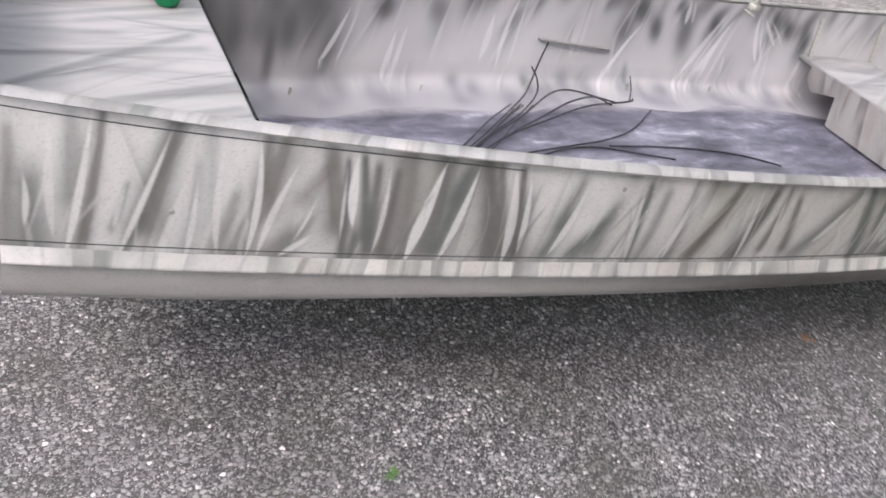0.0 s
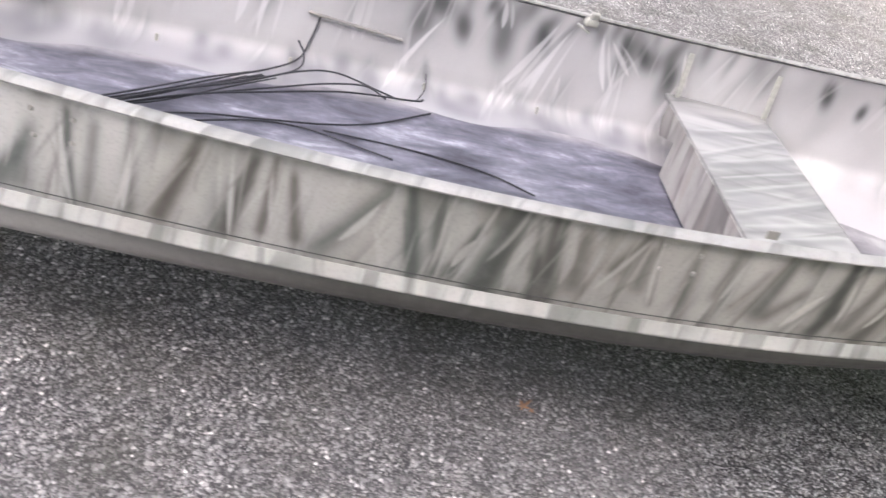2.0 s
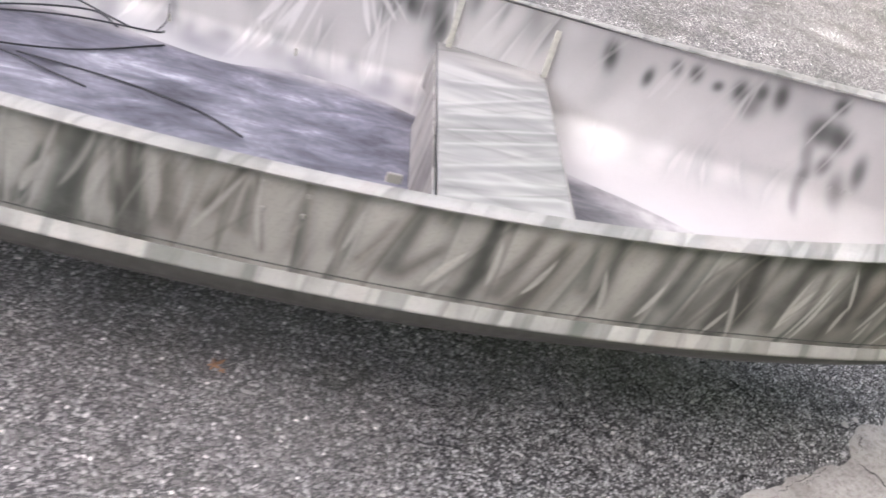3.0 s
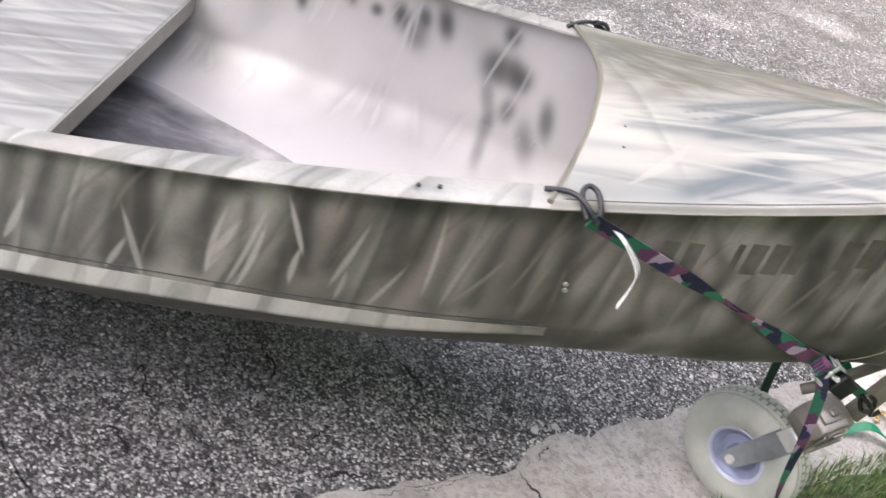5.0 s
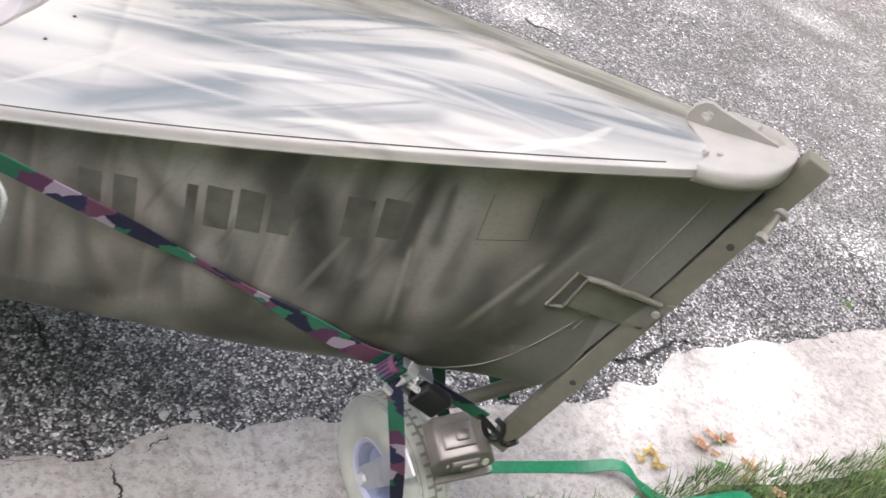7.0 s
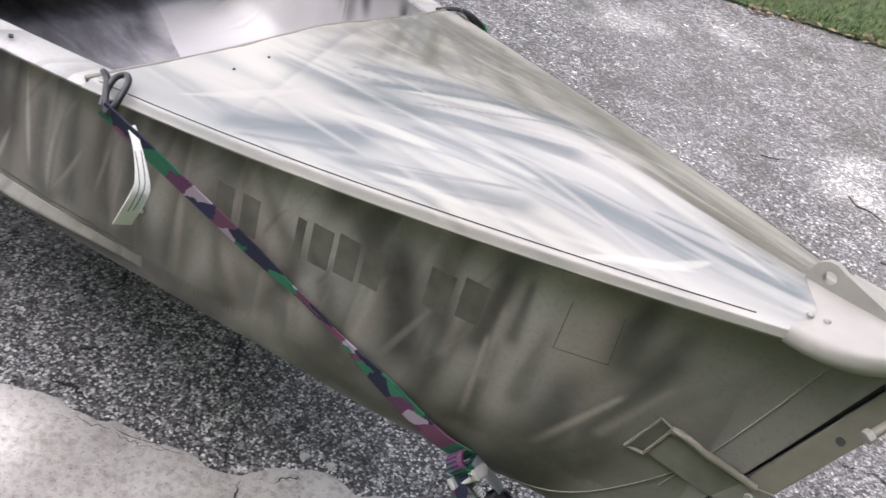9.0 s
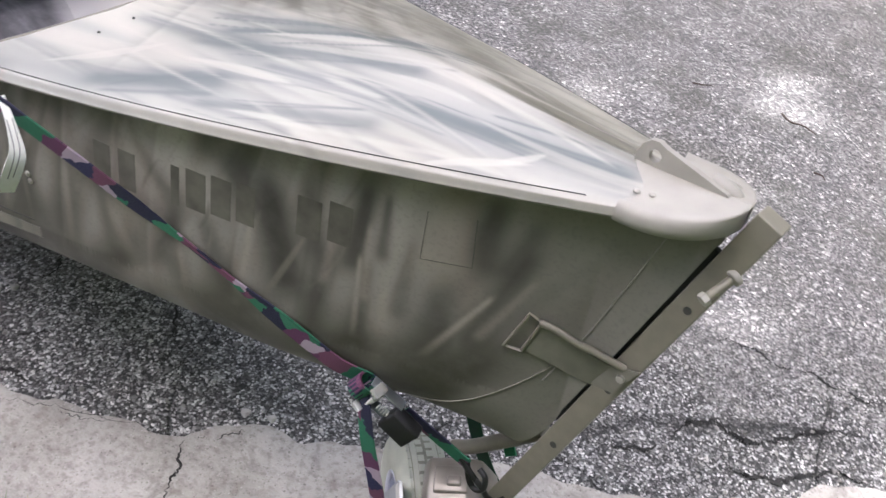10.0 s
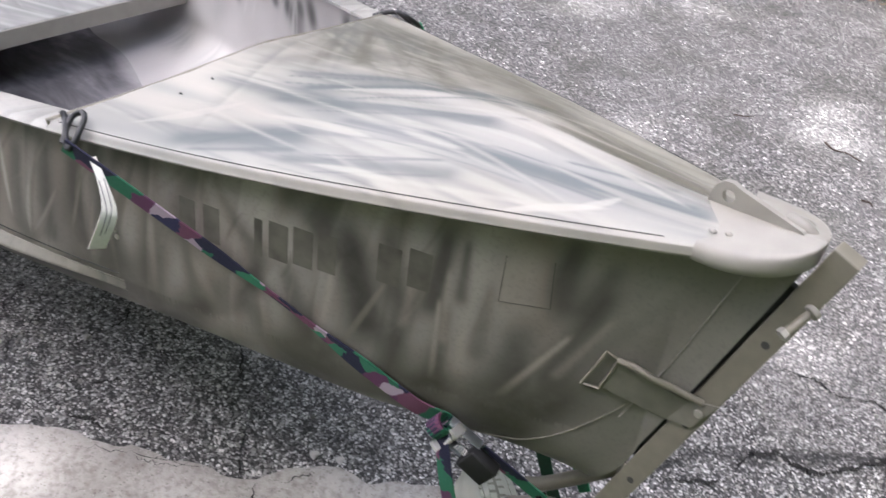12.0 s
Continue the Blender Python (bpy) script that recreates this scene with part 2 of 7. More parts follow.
SIDE_PALE_B = ((0.93, 0.27, 0.96, 0.06, 0.009, 0.7), (0.97, 0.25, 0.99, 0.08, 0.006, 0.8), (1.1, 0.23, 1.07, 0.08, 0.007, 0.85), (1.25, 0.23, 1.27, 0.05, 0.006, 0.6), (1.38, 0.21, 1.37, 0.07, 0.006, 0.7), (1.57, 0.24, 1.58, 0.06, 0.005, 0.75), (1.65, 0.24, 1.66, 0.11, 0.004, 0.6), (1.86, 0.15, 1.89, 0.06, 0.006, 0.6), (1.86, 0.21, 1.8, 0.11, 0.007, 0.8), (1.99, 0.25, 1.99, 0.07, 0.004, 0.6), (2.07, 0.17, 2.04, 0.1, 0.008, 0.7), (2.17, 0.22, 2.16, 0.07, 0.01, 0.4), (2.26, 0.24, 2.27, 0.11, 0.009, 0.4), (2.43, 0.25, 2.35, 0.11, 0.005, 0.6), (2.46, 0.25, 2.48, 0.09, 0.005, 0.7), (2.65, 0.23, 2.63, 0.13, 0.005, 0.6))
SIDE_PALE_C = ((2.87, 0.17, 2.81, 0.08, 0.008, 0.8), (2.93, 0.21, 2.93, 0.11, 0.006, 0.6), (3.05, 0.19, 3.01, 0.1, 0.006, 0.7), (3.16, 0.18, 3.18, 0.08, 0.006, 0.6), (3.3, 0.17, 3.27, 0.08, 0.006, 0.7), (3.46, 0.18, 3.5, 0.04, 0.005, 0.6), (3.47, 0.12, 3.44, 0.05, 0.005, 0.7), (3.63, 0.21, 3.61, 0.08, 0.005, 0.7), (3.65, 0.18, 3.61, 0.08, 0.008, 0.6), (3.69, 0.19, 3.66, 0.05, 0.005, 0.8), (3.69, 0.25, 3.64, 0.05, 0.004, 0.7), (3.72, 0.25, 3.76, 0.14, 0.004, 0.8), (3.76, 0.15, 3.75, 0.07, 0.005, 0.7), (3.84, 0.11, 3.83, 0.04, 0.004, 0.5), (3.86, 0.21, 3.82, 0.08, 0.005, 0.6), (3.94, 0.13, 3.89, 0.03, 0.004, 0.6))
SIDE_PALE_D = ((3.98, 0.25, 3.98, 0.08, 0.004, 0.7), (4.02, 0.04, 4.1, 0.16, 0.003, 0.3), (4.05, 0.18, 4.02, 0.04, 0.004, 0.4), (4.31, 0.16, 4.3, 0.01, 0.008, 0.4), (4.4, 0.1, 4.44, -0.03, 0.015, 0.4), (4.43, 0.27, 4.47, 0.18, 0.017, 0.4), (4.52, 0.07, 4.53, -0.04, 0.008, 0.4), (4.64, 0.17, 4.63, 0.08, 0.007, 0.5), (4.77, 0.23, 4.76, 0.13, 0.008, 0.3), (4.81, 0.18, 4.81, 0.03, 0.005, 0.55), (4.82, 0.24, 4.82, 0.12, 0.007, 0.4), (4.85, 0.13, 4.85, 0, 0.009, 0.45), (4.92, 0.31, 4.92, 0.23, 0.035, 0.5), (4.99, 0.18, 4.92, 0.04, 0.006, 0.7), (5.04, 0.23, 4.99, 0.11, 0.007, 0.3))
INSIDE_DARK_A = ((0.72, 0.08, 0.71, -0.08, 0.017, 0.6), (0.78, 0.14, 0.77, 0.03, 0.025, 0.5), (0.92, -0.07, 0.95, -0.11, 0.028, 0.5), (0.92, 0.13, 0.88, -0.05, 0.022, 0.5), (1.08, 0.18, 1.07, 0.14, 0.03, 0.6), (1.26, 0.19, 1.25, 0.14, 0.029, 0.4), (1.57, 0.19, 1.51, 0.1, 0.022, 0.5), (1.62, -0.05, 1.64, -0.1, 0.015, 0.5), (2, 0.18, 2, 0.1, 0.035, 0.6), (2.04, 0.01, 2.06, -0.08, 0.011, 0.5), (2.04, 0.24, 2.06, 0.18, 0.035, 0.75), (2.12, 0.19, 2.14, 0.11, 0.027, 0.75), (2.22, 0.25, 2.24, 0.18, 0.018, 0.6), (2.26, 0.2, 2.27, 0.07, 0.034, 0.65), (2.37, 0.19, 2.37, 0.08, 0.024, 0.5), (2.38, 0.21, 2.4, 0.13, 0.022, 0.8))
INSIDE_DARK_B = ((2.64, 0.25, 2.66, 0.19, 0.015, 0.6), (2.71, 0.22, 2.73, 0.16, 0.017, 0.75), (2.75, 0.2, 2.75, 0.15, 0.03, 0.6), (2.81, 0.2, 2.84, 0.1, 0.021, 0.7), (2.83, 0.18, 2.82, 0.06, 0.027, 0.6), (3.33, 0.24, 3.35, 0.16, 0.021, 0.85), (3.47, 0.19, 3.47, 0.14, 0.015, 0.8), (3.53, 0.24, 3.54, 0.2, 0.015, 0.65), (3.59, 0.24, 3.6, 0.2, 0.018, 0.75), (3.67, 0.21, 3.67, 0.19, 0.015, 0.7), (3.73, 0.23, 3.74, 0.18, 0.02, 0.8), (3.78, 0.2, 3.79, 0.14, 0.028, 0.55), (3.79, 0.24, 3.8, 0.2, 0.017, 0.75), (3.84, 0.26, 3.86, 0.19, 0.02, 0.8), (3.99, 0.11, 4.01, 0.04, 0.017, 0.5), (3.99, 0.19, 3.99, 0.13, 0.031, 0.7))
INSIDE_DARK_C = ((4.01, 0.18, 4.02, 0.12, 0.023, 0.65), (4.01, 0.27, 4.02, 0.23, 0.02, 0.8), (4.02, -0.05, 4.02, -0.13, 0.015, 0.5), (4.02, 0.04, 4.02, -0.04, 0.018, 0.6), (4.04, 0.19, 4.05, 0.13, 0.022, 0.7), (4.06, 0.08, 4.06, 0.03, 0.019, 0.6), (4.07, 0.17, 4.07, 0.12, 0.026, 0.75), (4.11, 0.04, 4.14, -0.07, 0.023, 0.55), (4.15, 0.11, 4.17, 0.02, 0.019, 0.7))
INSIDE_PALE_A = ((0.95, 0.15, 0.87, -0.01, 0.007, 0.7), (1.12, 0.08, 1.09, -0.06, 0.009, 0.8), (1.15, 0.04, 1.11, -0.12, 0.008, 0.5), (1.16, 0.1, 1.13, -0.05, 0.008, 0.6), (1.46, 0.15, 1.44, 0.02, 0.011, 0.7), (1.55, 0.21, 1.51, 0, 0.008, 0.7), (1.82, 0.23, 1.8, 0.05, 0.014, 0.4), (2.06, 0.14, 1.92, -0.11, 0.008, 0.8), (2.24, 0.26, 2.25, 0.18, 0.008, 0.6), (2.33, 0.03, 2.24, -0.15, 0.008, 0.7), (2.41, 0.21, 2.29, -0.01, 0.011, 0.6), (2.42, 0.12, 2.32, -0.07, 0.008, 0.7), (2.47, 0.2, 2.39, -0.04, 0.008, 0.7), (2.48, 0.06, 2.48, -0.03, 0.007, 0.5), (2.58, 0.22, 2.63, 0.06, 0.008, 0.8), (2.61, 0.21, 2.69, 0.12, 0.007, 0.6))
INSIDE_PALE_B = ((2.64, 0.13, 2.64, -0.11, 0.009, 0.6), (2.85, 0.23, 2.89, 0.12, 0.007, 0.7), (2.87, 0.12, 2.81, -0.17, 0.009, 0.6), (3.54, 0.24, 3.5, 0.11, 0.008, 0.5))
DECK_BLUE_A = ((4.27, -0.14, 4.52, -0.12, 0.02, 0.4), (4.38, -0.3, 4.52, -0.21, 0.026, 0.55), (4.38, -0.06, 4.59, 0.01, 0.014, 0.35), (4.42, -0.14, 4.75, -0.04, 0.013, 0.45), (4.43, -0.09, 4.78, 0.07, 0.012, 0.6), (4.5, -0.27, 4.69, -0.23, 0.006, 0.25), (4.56, -0.25, 4.78, -0.16, 0.011, 0.4), (4.57, -0.14, 4.84, -0.1, 0.009, 0.4), (4.7, -0.11, 4.88, -0.09, 0.009, 0.4), (4.82, -0.1, 4.97, -0.07, 0.01, 0.6), (4.92, -0.08, 5.1, -0.04, 0.015, 0.75))
DECK_OLIVE_A = ((4.24, 0.24, 4.41, 0.04, 0.01, 0.5), (4.27, 0.11, 4.35, -0.01, 0.011, 0.3), (4.31, 0.24, 4.42, 0.15, 0.009, 0.4), (4.36, 0.3, 4.53, 0.1, 0.011, 0.5), (4.43, 0.17, 4.62, 0.04, 0.013, 0.45), (4.5, 0.22, 4.64, 0.1, 0.013, 0.4), (4.54, 0.24, 4.77, 0.1, 0.03, 0.5), (4.77, 0.08, 5, 0.01, 0.015, 0.5), (4.85, 0.02, 5.04, 0.01, 0.015, 0.5), (4.9, 0.02, 5.08, 0.01, 0.014, 0.5), (4.95, 0.05, 5.09, 0.02, 0.013, 0.4))
DECK_PALE_A = ((4.27, -0.31, 4.36, -0.19, 0.013, 0.5), (4.39, 0.18, 4.51, 0.16, 0.027, 0.6), (4.44, -0.19, 4.61, -0.16, 0.008, 0.7), (4.48, -0.08, 4.66, -0.01, 0.007, 0.7), (4.55, -0.08, 4.77, -0.01, 0.008, 0.5), (4.59, -0.25, 4.73, -0.21, 0.004, 0.6), (4.65, -0.12, 4.76, -0.11, 0.004, 0.6), (4.73, -0.07, 4.86, -0.05, 0.004, 0.6), (4.88, -0.18, 4.99, -0.1, 0.005, 0.7), (4.89, -0.17, 4.94, -0.16, 0.001, 0.6), (4.96, -0.12, 5, -0.07, 0.005, 0.6))
REAR_DECK = ((0.01, -0.06, 0.42, 0.22, 0.018, 0.8), (0.01, 0.09, 0.44, 0.15, 0.017, 0.6), (0.20, 0.29, 0.46, 0.36, 0.020, 0.5), (0.21, -0.13, 0.49, -0.04, 0.021, 0.6), (0.32, -0.19, 0.47, -0.15, 0.014, 0.6), (0.01, 0.23, 0.25, 0.22, 0.019, 0.5), (0.04, 0.29, 0.46, 0.42, 0.016, 0.5))
SEAT = ((2.87, 0.12, 3.17, 0.26, 0.017, 0.6), (2.86, -0.04, 3.17, 0.11, 0.013, 0.5), (2.86, -0.15, 3.16, -0.00, 0.015, 0.6), (2.86, -0.22, 3.15, -0.12, 0.017, 0.6), (2.85, 0.17, 3.15, 0.36, 0.014, 0.5), (2.88, 0.32, 3.16, 0.43, 0.017, 0.6), (2.87, 0.04, 3.16, 0.17, 0.011, 0.5), (2.86, -0.28, 3.14, -0.18, 0.014, 0.6))


def points_of(ob):
    p = np.empty(len(ob.data.vertices) * 3, dtype=np.float32)
    ob.data.vertices.foreach_get("co", p)
    return p.reshape(-1, 3).astype(float)


def step_(a, b, x):
    t = np.clip((x - a) / (b - a), 0, 1)
    return t * t * (3 - 2 * t)


def side_plan(ob):
    """Along the boat, and up from the strake (down the bottom's curve below it)."""
    p = points_of(ob)
    x = p[:, 0]
    xs = np.minimum(x, STEM_MID)
    zs = poly(STR_Z, xs)
    bs = poly(STR_B, xs)
    b = np.abs(p[:, 1] - YC)
    t = np.where(p[:, 2] >= zs, p[:, 2] - zs, -np.hypot(zs - p[:, 2], np.maximum(bs - b, 0)))
    return p, np.stack([x, t], 1)


def blend(a, b, f):
    return np.array(a)[None] + (np.array(b) - np.array(a))[None] * f[:, None]


def spray_outside(ob):
    p, st = side_plan(ob)
    x = st[:, 0]
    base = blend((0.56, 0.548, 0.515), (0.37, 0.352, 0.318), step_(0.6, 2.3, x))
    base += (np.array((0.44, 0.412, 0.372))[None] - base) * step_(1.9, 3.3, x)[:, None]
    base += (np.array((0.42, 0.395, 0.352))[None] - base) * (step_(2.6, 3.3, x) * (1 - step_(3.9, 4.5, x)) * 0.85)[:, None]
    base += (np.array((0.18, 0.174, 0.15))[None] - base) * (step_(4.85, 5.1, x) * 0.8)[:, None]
    sh = Sheet(st, base)
    rng = random.Random(21)
    g = rng.gauss
    for _ in range(70):
        sx = rng.uniform(-0.1, 4.1)
        sh.puff(sx, rng.uniform(-0.05, 0.3), rng.uniform(0.03, 0.08), rng.uniform(0.08, 0.2), g(22, 12), rng.choice(((0.27, 0.25, 0.2), (0.5, 0.48, 0.44), (0.25, 0.26, 0.225)) if sx < 2.3 else ((0.16, 0.15, 0.125), (0.3, 0.275, 0.235))), rng.uniform(0.1, 0.3))
    for _ in range(110):
        sx = rng.uniform(3.7, 5.15)
        tone = rng.choice(((0.31, 0.268, 0.23), (0.065, 0.061, 0.053), (0.25, 0.205, 0.175), (0.05, 0.05, 0.043), (0.15, 0.138, 0.118)))
        sh.puff(sx, rng.uniform(-0.05, 0.42), rng.uniform(0.012, 0.034), rng.uniform(0.07, 0.22), g(12, 9), tone, rng.uniform(0.25, 0.65) * (0.4 if sx > 4.95 else 1))
    sx = -0.05
    while sx < 4.75:
        k = smooth(3.3, 4.3, sx)
        lean = lerp(7, 13, smooth(0.3, 2.6, sx)) + 2 * k + g(0, 9)
        dark = rng.choice(((0.055, 0.058, 0.047), (0.075, 0.07, 0.058), (0.052, 0.07, 0.06), (0.08, 0.068, 0.052)))
        dark = tuple(lerp(c, d, k) for c, d in zip(dark, (0.045, 0.042, 0.031)))
        sh.blade(sx, g(-0.03, 0.05) - 0.02, lean, rng.uniform(0.26, 0.46) * (1 + 0.4 * k), rng.uniform(0.004, 0.014), dark,
                 rng.uniform(0.2, 0.5) + 0.3 * smooth(1.7, 2.3, sx) * (1 - smooth(4.0, 4.4, sx)), rng.uniform(0.008, 0.03),
                 1 if rng.random() < 0.55 else -1, rng.uniform(0.0, 0.45), g(0, 0.08), rng.uniform(0.1, 0.95), rng.uniform(0.3, 0.6))
        sx += rng.uniform(0.02, 0.1)
    for row in SIDE_DARK_A + SIDE_DARK_B + SIDE_DARK_C + SIDE_DARK_D + SIDE_DARK_E + SIDE_DARK_F + SIDE_DARK_G:
        k = smooth(2.2, 4.0, row[0])
        tone = rng.choice(((0.06, 0.064, 0.054), (0.07, 0.067, 0.056), (0.055, 0.066, 0.056), (0.076, 0.067, 0.053)))
        tone = tuple(lerp(c, d, k) for c, d in zip(tone, (0.05, 0.048, 0.042)))
        tone = tuple(lerp(d + 0.04, d, smooth(0.6, 1.6, row[0])) for d in tone)
        x0, t0, x1, t1, wide, strong = row
        sh.sweep(x0, t0, x1, t1, wide * 2.8, tone, strong * 0.2)
        sh.sweep(x0, t0, x1, t1, wide * 1.45, tone, min(0.95, strong * lerp(1.2, 1.3, smooth(4.1, 4.4, x0))))
        # a finer second pass beside the first
        o = rng.uniform(-0.5, 0.5) * wide
        sh.sweep(x0 + o, lerp(t0, t1, rng.uniform(0, 0.3)), x1 + o * 1.5, lerp(t0, t1, rng.uniform(0.7, 1.1)), wide * rng.uniform(0.25, 0.5), tone, strong * rng.uniform(0.2, 0.6))
    # clumps at the top edge and the foot
    for _ in range(60):
        sx = rng.uniform(0.2, 4.9)
        up = rng.random() < 0.6
        sh.puff(sx, strake_rise(sx) * rng.uniform(0.85, 1.05) if up else rng.uniform(0.0, 0.05), rng.uniform(0.015, 0.04), rng.uniform(0.02, 0.06), g(18, 10), (0.07, 0.07, 0.057), rng.uniform(0.2, 0.6))
    for row in SIDE_PALE_A + SIDE_PALE_B + SIDE_PALE_C + SIDE_PALE_D:
        k = smooth(1.6, 3.0, row[0])
        if row[4] > 0.0125 or row[0] > 4.25:
            sh.sweep(*row[:5], (0.4, 0.355, 0.31), min(0.9, row[5] * 1.35))
        else:
            sh.gap(*row[:4], row[4] * 1.05, min(1.0, row[5]), lerp(1.06, 1.2, k))
    for _ in range(60):
        sx = rng.uniform(0, 4.9)
        k = smooth(1.8, 3.0, sx)
        sh.streak(sx, rng.uniform(-0.03, 0.1 + 0.15 * k), lerp(8, 15, smooth(0.3, 3.0, sx)) + g(0, 9), rng.uniform(0.1, 0.26), rng.uniform(0.002, 0.006),
                  tuple(lerp(a, b, k) for a, b in zip((0.5, 0.48, 0.445), (0.3, 0.27, 0.225))), rng.uniform(0.15, 0.5), g(0, 0.12))
    for _ in range(150):
        sx = rng.uniform(0.6, 4.95)
        k = smooth(1.8, 3.0, sx)
        lean = lerp(8, 16, smooth(0.3, 3.0, sx)) + g(0, 12)
        pale = rng.random() < 0.5
        tone = tuple(lerp(a, b, k) for a, b in zip((0.48, 0.46, 0.425), (0.27, 0.245, 0.205))) if pale else (0.07, 0.067, 0.054)
        sh.streak(sx, rng.uniform(-0.04, 0.24), lean, rng.uniform(0.06, 0.2), rng.uniform(0.0015, 0.005), tone, rng.uniform(0.12, 0.42), g(0, 0.15))
    # dark puffs low on the bow, the shade there put into the paint
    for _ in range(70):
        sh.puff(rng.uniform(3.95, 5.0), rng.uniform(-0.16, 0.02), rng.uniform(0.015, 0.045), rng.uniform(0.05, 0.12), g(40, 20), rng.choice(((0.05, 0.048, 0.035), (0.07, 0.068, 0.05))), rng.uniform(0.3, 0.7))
    # bottom plate: grey aft, painted dark forward for the shade under the strake
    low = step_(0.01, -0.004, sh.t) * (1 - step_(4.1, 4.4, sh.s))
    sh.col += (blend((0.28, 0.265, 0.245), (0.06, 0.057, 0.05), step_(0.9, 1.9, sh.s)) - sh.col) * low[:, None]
    sh.put(ob)


def strake_rise(x):
    return topside(x)[1] - strake(x)[1]


def spray_inside(ob):
    p, st = side_plan(ob)
    # duller aft: grey paint and the rear deck's shade in one tone
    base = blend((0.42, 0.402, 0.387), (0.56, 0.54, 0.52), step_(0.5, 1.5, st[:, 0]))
    base += (np.array((0.47, 0.45, 0.435))[None] - base) * step_(2.9, 3.4, st[:, 0])[:, None]
    sh = Sheet(st, base)
    rng = random.Random(8)
    g = rng.gauss
    for _ in range(110):
        sh.puff(rng.uniform(0.4, 4.2), rng.uniform(-0.1, 0.3), rng.uniform(0.05, 0.12), rng.uniform(0.06, 0.14), g(15, 20), rng.choice(((0.42, 0.4, 0.385), (0.33, 0.32, 0.305), (0.6, 0.58, 0.555))), rng.uniform(0.15, 0.45))
    # dark spray spots ahead of the rear deck, with that deck's shade put in
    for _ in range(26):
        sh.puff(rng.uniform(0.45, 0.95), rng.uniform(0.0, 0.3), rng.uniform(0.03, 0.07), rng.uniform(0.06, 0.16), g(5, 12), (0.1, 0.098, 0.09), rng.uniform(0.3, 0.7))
    for _ in range(36):
        sh.puff(rng.uniform(3.2, 4.1), rng.uniform(-0.1, 0.25), rng.uniform(0.02, 0.06), rng.uniform(0.04, 0.1), g(25, 25), rng.choice(((0.34, 0.33, 0.32), (0.58, 0.56, 0.54))), rng.uniform(0.15, 0.45))
    sx = 0.5
    while sx < 3.15:
        top = strake_rise(sx)
        sh.puff(sx, top * rng.uniform(0.78, 1.0), rng.uniform(0.012, 0.04), rng.uniform(0.03, 0.1), g(10, 12), (0.05, 0.052, 0.045), rng.uniform(0.3, 0.75))
        if rng.random() < 0.6:
            lean = g(13, 8)
            sh.blade(sx, g(-0.01, 0.06), lean, rng.uniform(0.2, 0.36), rng.uniform(0.005, 0.014), (0.09, 0.09, 0.08), rng.uniform(0.3, 0.75), rng.uniform(0.02, 0.05), rng.choice((1, -1)), 0.4, g(0, 0.08), rng.uniform(0.5, 0.95), rng.uniform(0.25, 0.45))
        sx += rng.uniform(0.03, 0.1)
    for x0, t0, x1, t1, wide, strong in INSIDE_DARK_A + INSIDE_DARK_B + INSIDE_DARK_C:
        lean = math.degrees(math.atan2(x0 - x1, t0 - t1))
        sh.puff((x0 + x1) / 2, (t0 + t1) / 2, wide * 1.15, math.hypot(x1 - x0, t1 - t0) / 2 + wide * 0.6, lean, rng.choice(((0.045, 0.046, 0.042), (0.055, 0.06, 0.055))), min(1.0, strong * 1.1), 2.6)
    for row in INSIDE_PALE_A + INSIDE_PALE_B:
        sh.gap(*row[:5], row[5], 1.25)
        if rng.random() < 0.6:
            o = rng.uniform(0.015, 0.04)
            sh.gap(row[0] + o, row[1], row[2] + o * 1.6, row[3], row[4] * 0.6, row[5] * 0.7, 1.25)
    for _ in range(30):
        sx = rng.uniform(0.9, 4.1)
        sh.streak(sx, rng.uniform(0.0, 0.12), g(13, 7), rng.uniform(0.14, 0.32), rng.uniform(0.003, 0.008), (0.5, 0.48, 0.455), rng.uniform(0.15, 0.5), g(0, 0.12))
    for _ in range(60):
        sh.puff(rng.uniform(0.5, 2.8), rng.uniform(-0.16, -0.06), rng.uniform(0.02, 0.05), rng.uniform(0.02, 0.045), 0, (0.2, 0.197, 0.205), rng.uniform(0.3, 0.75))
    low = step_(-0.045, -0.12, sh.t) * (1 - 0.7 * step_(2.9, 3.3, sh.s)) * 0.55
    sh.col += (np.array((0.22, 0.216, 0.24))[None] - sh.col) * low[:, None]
    for _ in range(30):
        sx = rng.uniform(0.6, 4.0)
        sh.blade(sx, -0.12, g(0, 16), rng.uniform(0.1, 0.2), rng.uniform(0.006, 0.012), (0.3, 0.3, 0.29), rng.uniform(0.4, 0.8), 0.02, rng.choice((1, -1)), 0.5, 0, 0.3, 0.4)
    sh.put(ob)


